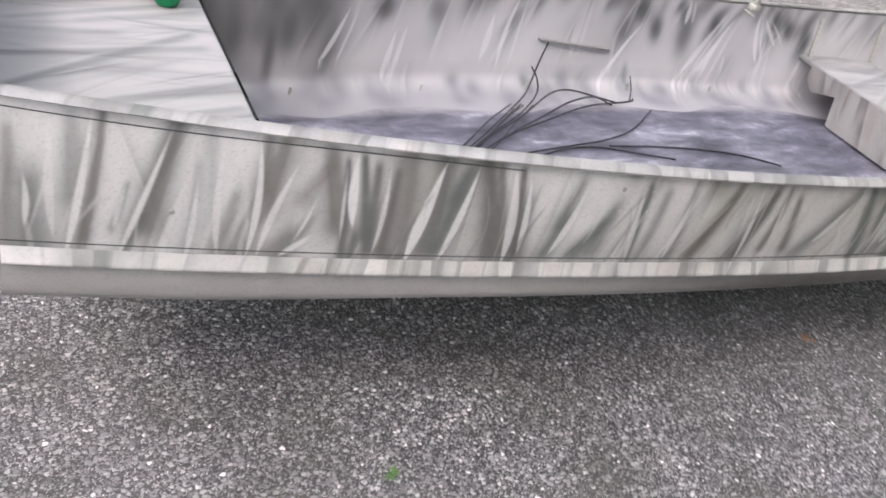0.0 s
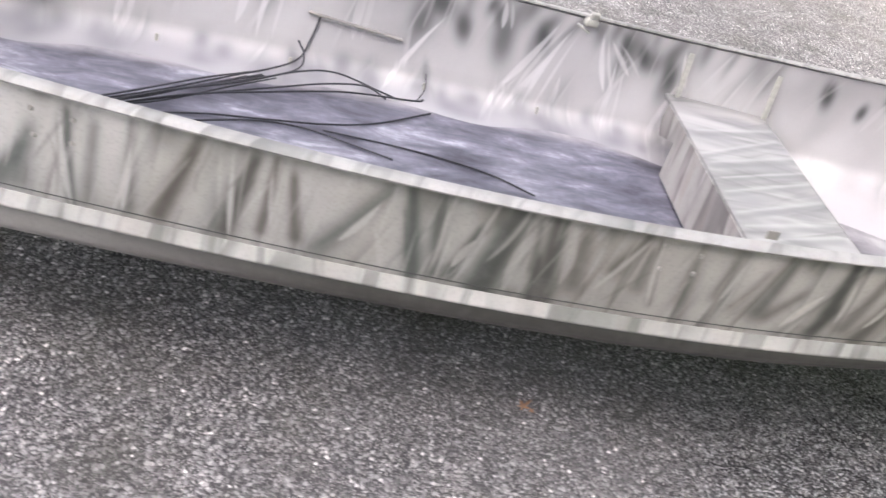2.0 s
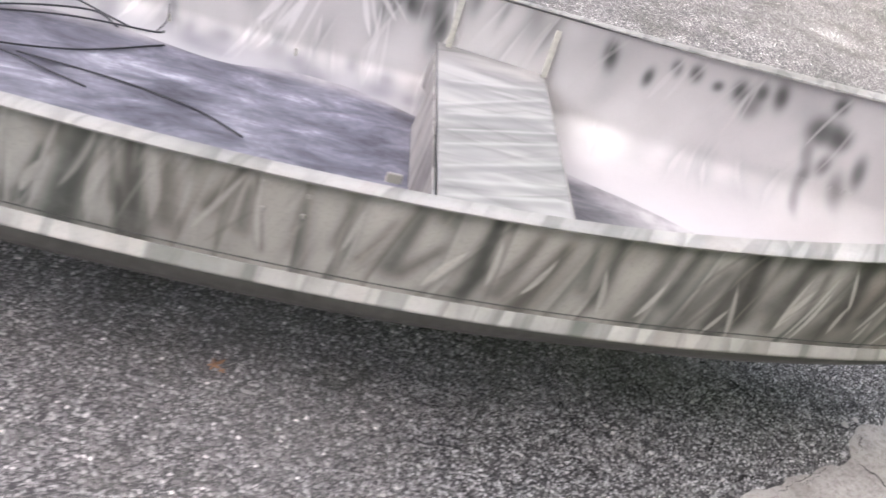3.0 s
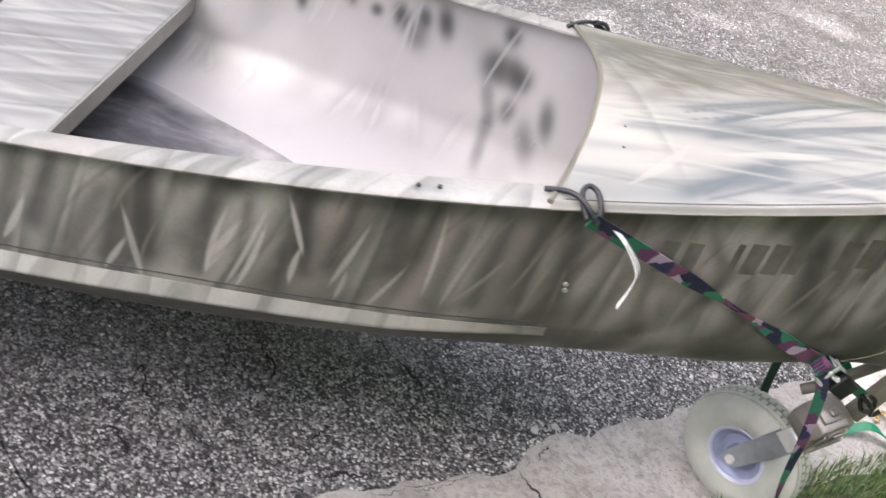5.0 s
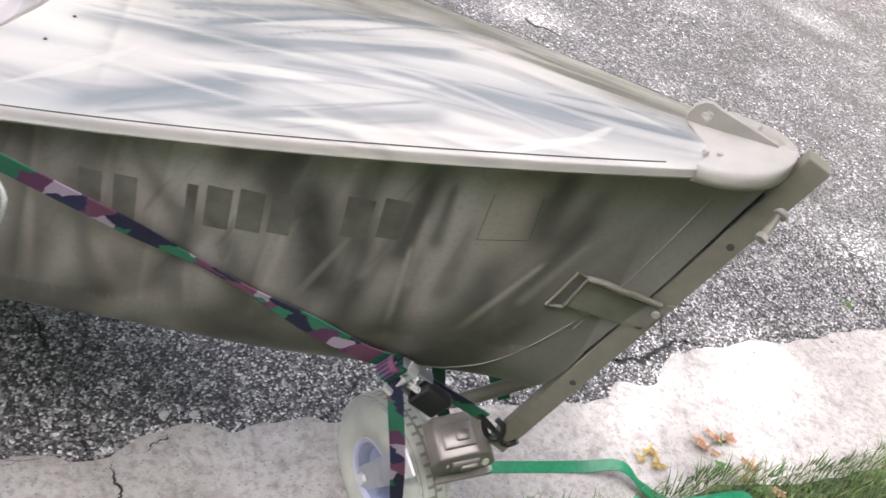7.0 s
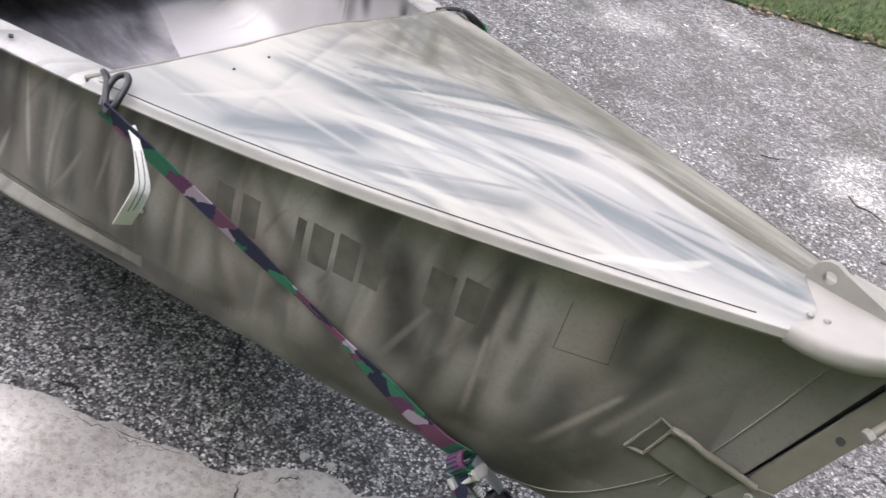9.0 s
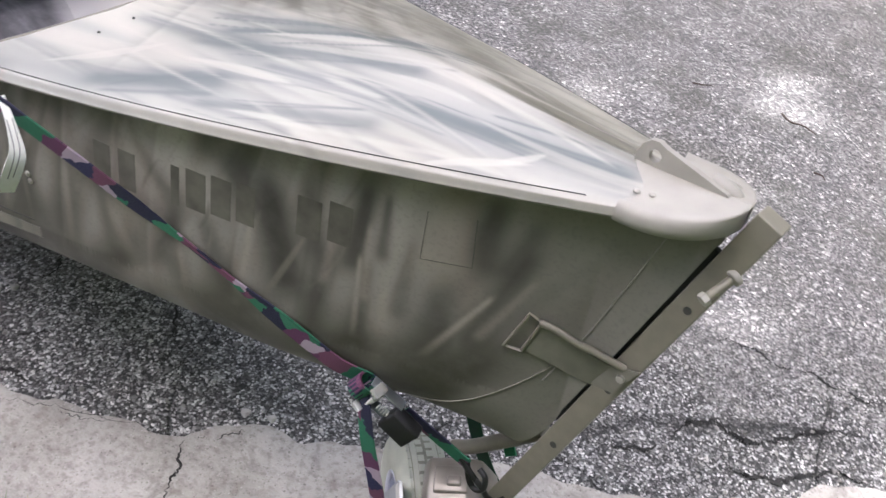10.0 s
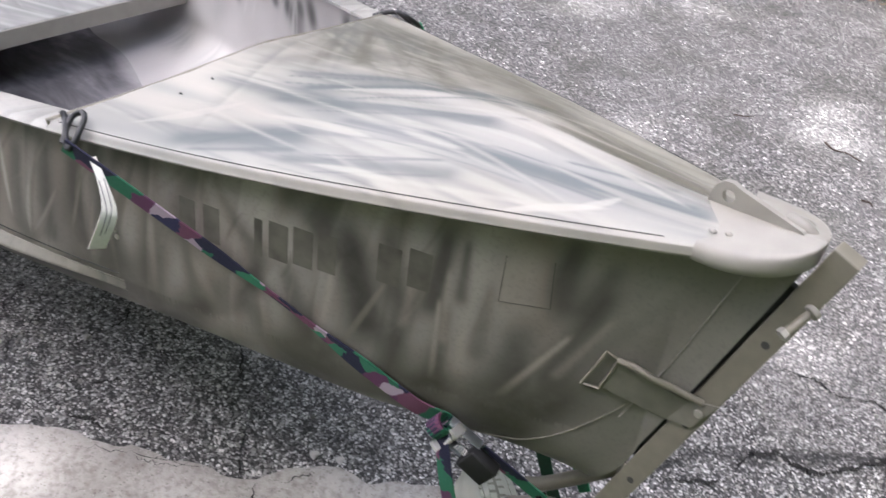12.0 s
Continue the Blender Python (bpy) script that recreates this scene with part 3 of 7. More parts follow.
def spray_deck(ob):
    """Long streaks over the foredeck, running towards the nose."""
    p = points_of(ob)
    st = np.stack([p[:, 0], p[:, 1] - YC], 1)
    sh = Sheet(st, np.tile(np.array((0.405, 0.386, 0.34)), (len(st), 1)))
    rng = random.Random(33)
    g = rng.gauss

    def aim(x, y):
        return 90 - math.degrees(math.atan2(-y * 0.75, 5.6 - x)) * 0.8

    # slope past the ridge painted a little darker, as its turned-away side shades
    far = step_(0.0, 0.1, sh.t)
    sh.col += (np.array((0.37, 0.35, 0.305))[None] - sh.col) * (far * 0.6)[:, None]
    sh.ground = sh.col.copy()
    for _ in range(46):
        x, y = rng.uniform(4.1, 5.2), rng.uniform(-0.38, 0.38)
        tone = rng.choice(((0.21, 0.222, 0.215), (0.225, 0.232, 0.22))) if y < 0.02 else (0.25, 0.235, 0.195)
        sh.puff(x, y, rng.uniform(0.012, 0.035), rng.uniform(0.08, 0.25), aim(x, y) + g(0, 6), tone, rng.uniform(0.25, 0.6))
    for _ in range(16):
        x, y = rng.uniform(4.15, 4.5), rng.uniform(-0.1, 0.36)
        sh.puff(x, y, rng.uniform(0.012, 0.03), rng.uniform(0.05, 0.12), g(35, 15), (0.11, 0.107, 0.085), rng.uniform(0.25, 0.5))
    # blades fanned out from the far after corner, over the crown of the deck
    for q in range(18):
        sh.blade(4.17 + g(0, 0.02), 0.26 + g(0, 0.05), lerp(84, 158, q / 17) + g(0, 3), rng.uniform(0.3, 0.65), rng.uniform(0.005, 0.013), rng.choice(((0.1, 0.1, 0.082), (0.13, 0.135, 0.125))),
                 rng.uniform(0.4, 0.8), rng.uniform(0.008, 0.02), rng.choice((1, -1)), 0.2, g(0, 0.04), rng.uniform(0.1, 0.5), 0.4)
    for _ in range(84):
        x, y = rng.uniform(4.05, 5.05), rng.uniform(-0.36, 0.36)
        tone = rng.choice(((0.135, 0.15, 0.152), (0.145, 0.158, 0.155), (0.15, 0.152, 0.135))) if y < 0.02 else rng.choice(((0.14, 0.135, 0.105), (0.12, 0.118, 0.095)))
        sh.blade(x, y, aim(x, y) + g(0, 6), rng.uniform(0.25, 0.6), rng.uniform(0.004, 0.016), tone,
                 rng.uniform(0.3, 0.75), rng.uniform(0.005, 0.016), rng.choice((1, -1)), rng.uniform(0, 0.3), g(0, 0.05), rng.uniform(0.2, 0.8), rng.uniform(0.2, 0.45))
    for tone, rows in (((0.11, 0.127, 0.13), DECK_BLUE_A), ((0.14, 0.132, 0.105), DECK_OLIVE_A)):
        for x0, y0, x1, y1, wide, strong in rows:
            sh.sweep(x0, y0, x1, y1, wide * 2.2, tone, strong * 0.3)
            sh.sweep(x0, y0, x1, y1, wide * 1.05, tone, min(0.95, strong * 1.6))
            for _ in range(3):
                o = g(0, 1.1) * wide
                sh.sweep(lerp(x0, x1, rng.uniform(-0.2, 0.3)), lerp(y0, y1, 0.1) + o, lerp(x0, x1, rng.uniform(0.7, 1.2)), lerp(y0, y1, 0.95) + o, wide * 0.2, tone, min(0.9, strong * 1.2))
    for row in DECK_PALE_A:
        sh.gap(*row[:4], min(row[4], 0.009) + 0.001, row[5], 1.08)
    for _ in range(70):
        x, y = rng.uniform(4.1, 5.0), rng.uniform(-0.36, 0.36)
        sh.streak(x, y, aim(x, y) + g(0, 6), rng.uniform(0.12, 0.4), rng.uniform(0.0015, 0.005), (0.415, 0.395, 0.345) if y < 0.05 else (0.36, 0.342, 0.3), rng.uniform(0.25, 0.65), g(0, 0.05))
    sh.put(ob)


def spray_flat(ob, seed, lean, base, n, x0, x1, passes):
    """Faint crossing streaks on the seat and the rear deck."""
    p = points_of(ob)
    st = np.stack([p[:, 0], p[:, 1] - YC], 1)
    sh = Sheet(st, np.tile(np.array(base), (len(st), 1)))
    rng = random.Random(seed)
    g = rng.gauss
    for _ in range(n):
        x, y = rng.uniform(x0, x1), rng.uniform(-0.6, 0.6)
        sh.puff(x, y, rng.uniform(0.01, 0.04), rng.uniform(0.05, 0.15), g(lean, 12), rng.choice(((0.27, 0.268, 0.26), (0.46, 0.445, 0.42))), rng.uniform(0.25, 0.6))
        x, y = rng.uniform(x0 - 0.1, x1), rng.uniform(-0.6, 0.6)
        sh.blade(x, y, g(lean, 14), rng.uniform(0.2, 0.5), rng.uniform(0.002, 0.008), rng.choice(((0.12, 0.125, 0.115), (0.19, 0.19, 0.18))), rng.uniform(0.3, 0.8), rng.uniform(0.008, 0.022), rng.choice((1, -1)), 0.2, g(0, 0.05), rng.uniform(0.2, 0.8), 0.4)
    for row in passes:
        sh.sweep(*row[:5], (0.15, 0.165, 0.15), row[5] * 0.75)
        sh.sweep(row[0], row[1] + row[4] * 1.6, row[2], row[3] + row[4] * 1.3, row[4] * 0.5, (0.48, 0.47, 0.445), 0.35)
    sh.put(ob)


# ---- materials ----
def nodes_of(name):
    m = bpy.data.materials.new(name)
    m.use_nodes = True
    return m, m.node_tree.nodes, m.node_tree.links, m.node_tree.nodes["Principled BSDF"]


def ramp(nodes, links, src, stops, mode="LINEAR"):
    r = nodes.new("ShaderNodeValToRGB")
    r.color_ramp.interpolation = mode
    e = r.color_ramp.elements
    while len(e) < len(stops):
        e.new(0.5)
    for el, (p, c) in zip(e, stops):
        el.position = p
        el.color = (*c, 1) if isinstance(c, tuple) else (c, c, c, 1)
    links.new(src, r.inputs["Fac"])
    return r.outputs["Color"]


def mix(nodes, links, fac, a, b, blend="MIX"):
    m = nodes.new("ShaderNodeMix")
    m.data_type, m.blend_type = "RGBA", blend
    for s, v in ((m.inputs["Factor"], fac), (m.inputs["A"], a), (m.inputs["B"], b)):
        if isinstance(v, (int, float)):
            s.default_value = v if s.name == "Factor" else (v, v, v, 1)
        elif isinstance(v, tuple):
            s.default_value = (*v, 1)
        else:
            links.new(v, s)
    return m.outputs["Result"]


def calc(nodes, links, op, a, b=0.0, c=0.0):
    m = nodes.new("ShaderNodeMath")
    m.operation = op
    for s, v in zip(m.inputs, (a, b, c)):
        if isinstance(v, (int, float)):
            s.default_value = v
        else:
            links.new(v, s)
    return m.outputs[0]


def noise_tex(nodes, links, vec, scale, detail=3.0, rough=0.5, distort=0.0):
    n = nodes.new("ShaderNodeTexNoise")
    n.inputs["Scale"].default_value = scale
    n.inputs["Detail"].default_value = detail
    n.inputs["Roughness"].default_value = rough
    n.inputs["Distortion"].default_value = distort
    if vec is not None:
        links.new(vec, n.inputs["Vector"])
    return n.outputs["Fac"]


def voronoi(nodes, links, vec, scale, feature="F1", out="Distance"):
    n = nodes.new("ShaderNodeTexVoronoi")
    n.feature = feature
    n.inputs["Scale"].default_value = scale
    if vec is not None:
        links.new(vec, n.inputs["Vector"])
    return n.outputs[out]


def bump(nodes, links, height, bsdf, strength=0.3, dist=0.002):
    b = nodes.new("ShaderNodeBump")
    b.inputs["Strength"].default_value = strength
    b.inputs["Distance"].default_value = dist
    links.new(height, b.inputs["Height"])
    links.new(b.outputs["Normal"], bsdf.inputs["Normal"])


def plain(name, colour, rough=0.5, metal=0.0, grain=0.15, scale=60.0, bumpy=0.15):
    """A paint, plastic or metal with two scales of wear."""
    m, n, l, p = nodes_of(name)
    co = n.new("ShaderNodeTexCoord").outputs["Object"]
    a = noise_tex(n, l, co, scale, 4)
    b = noise_tex(n, l, co, scale / 9, 3)
    v = calc(n, l, "ADD", calc(n, l, "MULTIPLY", a, 0.5), calc(n, l, "MULTIPLY", b, 0.5))
    lo, hi = tuple(c * (1 - grain * 2) for c in colour), tuple(min(1, c * (1 + grain)) for c in colour)
    l.new(ramp(n, l, v, ((0.3, lo), (0.7, hi))), p.inputs["Base Color"])
    l.new(ramp(n, l, b, ((0.3, max(0.03, rough - 0.1)), (0.7, min(1.0, rough + 0.1)))), p.inputs["Roughness"])
    p.inputs["Metallic"].default_value = metal
    if bumpy:
        bump(n, l, a, p, bumpy, 0.001)
    return m


def camo(name, across, along, lean=0.0, freq=9.0, base=(0.45, 0.425, 0.385), dark=(0.078, 0.085, 0.072), light=(0.62, 0.6, 0.54),
         brown=(0.27, 0.215, 0.175), amount=1.0, rough=0.42, mid=0.7, fan=0.9, sway_scale=1.6, length=4.0, bow_coat=False, bands=0.0):
    """Sprayed grass camouflage: each smear has one crisp masked edge and fades away from it; across and along are axes (0 x, 1 y, 2 z)."""
    m, n, l, p = nodes_of(name)
    co = n.new("ShaderNodeTexCoord").outputs["Object"]
    sep = n.new("ShaderNodeSeparateXYZ")
    l.new(co, sep.inputs[0])
    s0 = sep.outputs[across]
    t0 = calc(n, l, "SUBTRACT", sep.outputs[along], mid)

    def slanted(k, seed):
        c = n.new("ShaderNodeCombineXYZ")
        l.new(calc(n, l, "MULTIPLY_ADD", s0, sway_scale, seed), c.inputs[0])
        l.new(calc(n, l, "MULTIPLY", t0, sway_scale * 0.5), c.inputs[1])
        sway = calc(n, l, "MULTIPLY_ADD", noise_tex(n, l, c.outputs[0], 1.0, 1), fan * 2, k - fan)
        return calc(n, l, "SUBTRACT", s0, calc(n, l, "MULTIPLY", sway, t0))

    def plane(s, fs, ft, off):
        c = n.new("ShaderNodeCombineXYZ")
        l.new(calc(n, l, "MULTIPLY_ADD", s, fs, off), c.inputs[0])
        l.new(calc(n, l, "MULTIPLY_ADD", t0, ft, off * 0.7), c.inputs[1])
        return c.outputs[0]

    def smear(k, f, seed, flip, lo, hi):
        s = slanted(k, seed)
        warp = noise_tex(n, l, plane(s, f * 0.45, f * 0.03, seed), 1.0, 2, 0.6)
        saw = calc(n, l, "FRACT", calc(n, l, "MULTIPLY_ADD", warp, 2.2, calc(n, l, "MULTIPLY", s, f)))
        if flip:
            saw = calc(n, l, "SUBTRACT", 1.0, saw)
        body = ramp(n, l, saw, ((0.0, 0.0), (0.04, 1.0), (0.16, 0.85), (0.34, 0.3), (0.55, 0.0)))
        mask = ramp(n, l, noise_tex(n, l, plane(s, f * 0.5, length, seed + 5.3), 1.0, 2, 0.5), ((lo, 0.0), (hi, 1.0)))
        return calc(n, l, "MULTIPLY", body, mask)

    def blade(k, f, seed, w, lo):
        s = slanted(k, seed)
        d = voronoi(n, l, plane(s, f, f * 0.13, seed), 1.0)
        some = ramp(n, l, noise_tex(n, l, plane(s, f * 0.2, 3.0, seed + 2.0), 1.0, 1), ((lo, 0.0), (lo + 0.05, 1.0)))
        return calc(n, l, "MULTIPLY", ramp(n, l, d, ((w, 1.0), (w + 0.05, 0.0))), some)

    cloud = noise_tex(n, l, co, 2.3, 3)
    fine = noise_tex(n, l, co, 130, 3)
    mist = noise_tex(n, l, co, 14, 4, 0.6)
    col = mix(n, l, ramp(n, l, cloud, ((0.35, 0.0), (0.68, 1.0))), tuple(c * 0.84 for c in base), tuple(min(1, c * 1.12) for c in base))
    if bow_coat:
        x = sep.outputs[0]
        coat = ramp(n, l, calc(n, l, "ADD", calc(n, l, "MULTIPLY_ADD", x, 0.5, -1.55), calc(n, l, "MULTIPLY_ADD", cloud, 0.7, -0.35)), ((0.0, 0.0), (0.75, 1.0)))
        col = mix(n, l, calc(n, l, "MULTIPLY", coat, 0.85), col, (0.175, 0.155, 0.118))
    col = mix(n, l, calc(n, l, "MULTIPLY", smear(lean * 0.7, freq * 0.6, 41.0, False, 0.5, 0.62), 0.45 * amount), col, brown)
    col = mix(n, l, calc(n, l, "MULTIPLY", smear(lean, freq, 3.1, False, 0.38, 0.54), min(1.0, 0.95 * amount)), col, dark)
    col = mix(n, l, calc(n, l, "MULTIPLY", smear(lean * 0.4, freq * 1.45, 17.7, True, 0.42, 0.58), 0.8 * amount), col, tuple(c * 1.2 for c in dark))
    soft = noise_tex(n, l, plane(slanted(lean * 0.8, 9.0), freq * 0.7, length * 0.5, 61.0), 1.0, 2, 0.5)
    col = mix(n, l, calc(n, l, "MULTIPLY", ramp(n, l, soft, ((0.52, 0.0), (0.68, 1.0))), 0.75 * amount), col, dark)
    pale = calc(n, l, "MAXIMUM", blade(lean * 1.5, freq * 1.1, 23.3, 0.09, 0.42), blade(lean * 0.3, freq * 1.5, 71.0, 0.1, 0.46))
    col = mix(n, l, calc(n, l, "MULTIPLY", pale, 0.8 * min(1.0, amount * 1.4)), col, mix(n, l, 0.35, light, base) if not bow_coat else mix(n, l, coat, light, (0.3, 0.28, 0.235)))
    if bands:
        s = slanted(lean, 7.7)
        bd = noise_tex(n, l, plane(s, bands, 1.0, 4.4), 1.0, 2.5, 0.6)
        col = mix(n, l, calc(n, l, "MULTIPLY", ramp(n, l, bd, ((0.55, 0.0), (0.66, 1.0))), 0.6), col, tuple(c * 1.6 for c in dark))
    col = mix(n, l, calc(n, l, "MULTIPLY", ramp(n, l, mist, ((0.5, 0.0), (0.75, 1.0))), 0.22 * amount), col, tuple(c * 1.6 for c in dark))
    col = mix(n, l, calc(n, l, "MULTIPLY", ramp(n, l, fine, ((0.35, 1.0), (0.5, 0.0))), 0.1), col, 0.1)
    l.new(col, p.inputs["Base Color"])
    l.new(ramp(n, l, mist, ((0.3, rough - 0.08), (0.7, rough + 0.1))), p.inputs["Roughness"])
    bump(n, l, calc(n, l, "ADD", calc(n, l, "MULTIPLY", fine, 0.12), noise_tex(n, l, co, 7.0, 2)), p, 0.25, 0.004)
    return m


def sprayed(name, rough=0.42, speck=0.1, gloss=0.3, haze=0.16):
    """Paint whose colours were sprayed on stroke by stroke (see spray below), with grain and dents."""
    m, n, l, p = nodes_of(name)
    co = n.new("ShaderNodeTexCoord").outputs["Object"]
    at = n.new("ShaderNodeAttribute")
    at.attribute_name = "spray"
    fine = noise_tex(n, l, co, 150, 3)
    mist = noise_tex(n, l, co, 15, 5, 0.65)
    col = mix(n, l, ramp(n, l, mist, ((0.2, haze), (0.55, 0.0))), at.outputs["Color"], (0.2, 0.19, 0.17))
    col = mix(n, l, ramp(n, l, mist, ((0.5, 0.0), (0.85, haze * 0.6))), col, (0.5, 0.48, 0.45))
    col = mix(n, l, calc(n, l, "MULTIPLY", ramp(n, l, fine, ((0.33, 1.0), (0.48, 0.0))), speck), col, 0.08)
    l.new(col, p.inputs["Base Color"])
    l.new(ramp(n, l, mist, ((0.3, rough - 0.08), (0.7, rough + 0.1))), p.inputs["Roughness"])
    bump(n, l, calc(n, l, "ADD", calc(n, l, "MULTIPLY", fine, 0.01), noise_tex(n, l, co, 7.0, 2)), p, 0.25, 0.004)
    p.inputs["Specular IOR Level"].default_value = gloss
    return m


M_SIDE = sprayed("hull_camouflage_paint", 0.45, 0.14, 0.3, 0.24)
M_INSIDE = sprayed("inside_camouflage_paint", 0.45, 0.02, 0.3, 0.08)
M_DECK = sprayed("deck_camouflage_paint", 0.38, 0.02, 0.6, 0.07)
M_SEAT = sprayed("seat_camouflage_paint", 0.42, 0.02)
M_RAIL = camo("rail_camouflage_paint", 0, 1, lean=0.5, freq=7.0, base=(0.385, 0.373, 0.343), amount=0.55, light=(0.46, 0.45, 0.42), mid=1.4, bands=22.0)
M_STRAKE = camo("strake_camouflage_paint", 0, 2, lean=0.15, freq=7.0, base=(0.46, 0.448, 0.41), amount=0.6, light=(0.54, 0.53, 0.485), mid=0.56, bands=26.0, bow_coat=True)
M_FASCIA = camo("fascia_camouflage_paint", 1, 2, lean=0.5, freq=9.0, base=(0.34, 0.325, 0.305), amount=0.85, dark=(0.1, 0.09, 0.085), light=(0.46, 0.45, 0.43), mid=0.6, fan=0.4)
M_BOTTOM = plain("bottom_grey_paint", (0.28, 0.265, 0.245), 0.55, grain=0.2, scale=25)
M_OLIVE = plain("olive_drab_paint", (0.215, 0.2, 0.158), 0.45, grain=0.1, scale=40)
M_CLASP = plain("dark_olive_paint", (0.2, 0.192, 0.158), 0.5, grain=0.15, scale=35)
M_CAP = plain("bow_cap_paint", (0.315, 0.3, 0.266), 0.42, grain=0.1, scale=22)
M_STEEL = plain("galvanised_steel", (0.5, 0.53, 0.58), 0.38, 0.85, 0.15, 35)
M_BLACKPL = plain("black_rubber", (0.015, 0.015, 0.017), 0.5, grain=0.2)
M_HOOK = plain("black_coated_hook", (0.02, 0.02, 0.022), 0.3, grain=0.2)
M_HOUSE = plain("brown_primer_paint", (0.31, 0.28, 0.25), 0.4, 0.25, grain=0.15, scale=30)
M_RIMLIP = plain("pale_rim_lip", (0.55, 0.56, 0.68), 0.35, 0.2, 0.1, 30)
M_TYRE = plain("grey_green_tyre_rubber", (0.46, 0.472, 0.405), 0.7, grain=0.12, scale=18)
M_TREAD = plain("tread_groove_rubber", (0.24, 0.242, 0.2), 0.85, grain=0.3, scale=40)
M_RIM = plain("blue_grey_rim", (0.3, 0.33, 0.46), 0.4, 0.3, 0.15, 30)
M_CABLE = plain("dark_cable", (0.03, 0.03, 0.035), 0.45)
M_NUM = plain("faded_dark_lettering", (0.14, 0.132, 0.11), 0.6, grain=0.3, scale=30)
M_NUMFAINT = plain("very_faded_lettering", (0.17, 0.16, 0.135), 0.6, grain=0.25, scale=30)
M_TAG = plain("white_woven_tag", (0.8, 0.8, 0.74), 0.8, grain=0.06, scale=120)
M_GREEN = plain("green_webbing", (0.01, 0.21, 0.09), 0.45, grain=0.18, scale=90)
M_SHADEGREEN = plain("shaded_green_webbing", (0.008, 0.06, 0.03), 0.7, grain=0.2, scale=90)
M_ZINC = plain("bright_zinc", (0.82, 0.81, 0.78), 0.32, 0.6, 0.12, 40)
M_PRINT = plain("grey_print", (0.22, 0.22, 0.21), 0.8)
M_SEAM = plain("seam_line", (0.06, 0.06, 0.055), 0.7)
M_CRACK = plain("crack_dark", (0.022, 0.021, 0.02), 0.95, grain=0.4, scale=90)
M_BEAD = plain("weld_bead_paint", (0.5, 0.49, 0.42), 0.5)


def floor_paint():
    m, n, l, p = nodes_of("boat_floor_paint")
    co = n.new("ShaderNodeTexCoord").outputs["Object"]
    mp = n.new("ShaderNodeMapping")
    mp.inputs["Scale"].default_value = (3.2, 8.0, 1)
    mp.inputs["Rotation"].default_value = (0, 0, radians(-8))
    l.new(co, mp.inputs["Vector"])
    a = noise_tex(n, l, mp.outputs[0], 1.6, 5, 0.6, 0.4)
    b = noise_tex(n, l, co, 45, 4)
    c = ramp(n, l, a, ((0.32, (0.04, 0.04, 0.052)), (0.46, (0.105, 0.104, 0.128)), (0.6, (0.2, 0.197, 0.232)), (0.7, (0.4, 0.395, 0.44))))
    c = mix(n, l, calc(n, l, "MULTIPLY", ramp(n, l, b, ((0.4, 1.0), (0.6, 0.0))), 0.3), c, (0.09, 0.085, 0.1))
    ax = n.new("ShaderNodeSeparateXYZ")
    l.new(co, ax.inputs[0])
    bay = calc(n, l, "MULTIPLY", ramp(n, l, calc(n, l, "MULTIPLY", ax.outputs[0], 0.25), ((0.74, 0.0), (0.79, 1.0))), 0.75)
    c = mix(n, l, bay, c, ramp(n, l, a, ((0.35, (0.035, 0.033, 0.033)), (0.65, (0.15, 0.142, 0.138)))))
    over = n.new("ShaderNodeAttribute")
    over.attribute_name = "pale_edge"
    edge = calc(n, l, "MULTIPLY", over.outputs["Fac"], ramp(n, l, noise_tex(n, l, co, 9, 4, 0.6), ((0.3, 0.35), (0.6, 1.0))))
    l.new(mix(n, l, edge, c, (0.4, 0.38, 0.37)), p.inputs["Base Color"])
    p.inputs["Roughness"].default_value = 0.5
    bump(n, l, b, p, 0.3, 0.002)
    return m


M_FLOOR = floor_paint()


def camo_webbing():
    m, n, l, p = nodes_of("camouflage_webbing")
    co = n.new("ShaderNodeTexCoord").outputs["UV"]
    mp = n.new("ShaderNodeMapping")
    mp.inputs["Rotation"].default_value = (0, 0, radians(35))
    l.new(co, mp.inputs["Vector"])
    wv = n.new("ShaderNodeVectorMath")
    wv.operation = "MULTIPLY_ADD"
    nz = n.new("ShaderNodeTexNoise")
    nz.inputs["Scale"].default_value = 1.6
    l.new(mp.outputs[0], nz.inputs["Vector"])
    l.new(nz.outputs["Color"], wv.inputs[0])
    wv.inputs[1].default_value = (0.8, 0.8, 0)
    l.new(mp.outputs[0], wv.inputs[2])
    sq = n.new("ShaderNodeMapping")
    sq.inputs["Scale"].default_value = (1.15, 0.7, 0)
    l.new(wv.outputs[0], sq.inputs["Vector"])
    d = voronoi(n, l, sq.outputs[0], 1.0, out="Color")
    c = ramp(n, l, d, ((0.0, (0.025, 0.15, 0.085)), (0.27, (0.015, 0.016, 0.045)), (0.45, (0.16, 0.06, 0.11)),
                       (0.58, (0.04, 0.19, 0.11)), (0.68, (0.42, 0.34, 0.42)), (0.77, (0.12, 0.04, 0.1)), (0.84, (0.025, 0.025, 0.08))), "CONSTANT")
    w = n.new("ShaderNodeTexWave")
    w.inputs["Scale"].default_value = 40
    l.new(co, w.inputs["Vector"])
    l.new(c, p.inputs["Base Color"])
    p.inputs["Roughness"].default_value = 0.75
    bump(n, l, w.outputs["Fac"], p, 0.3, 0.0005)
    return m


M_WEB = camo_webbing()


AX = Vector((0.79, 0.613, 0)).normalized()   # the driveway's direction
NX = Vector((-AX.y, AX.x, 0))


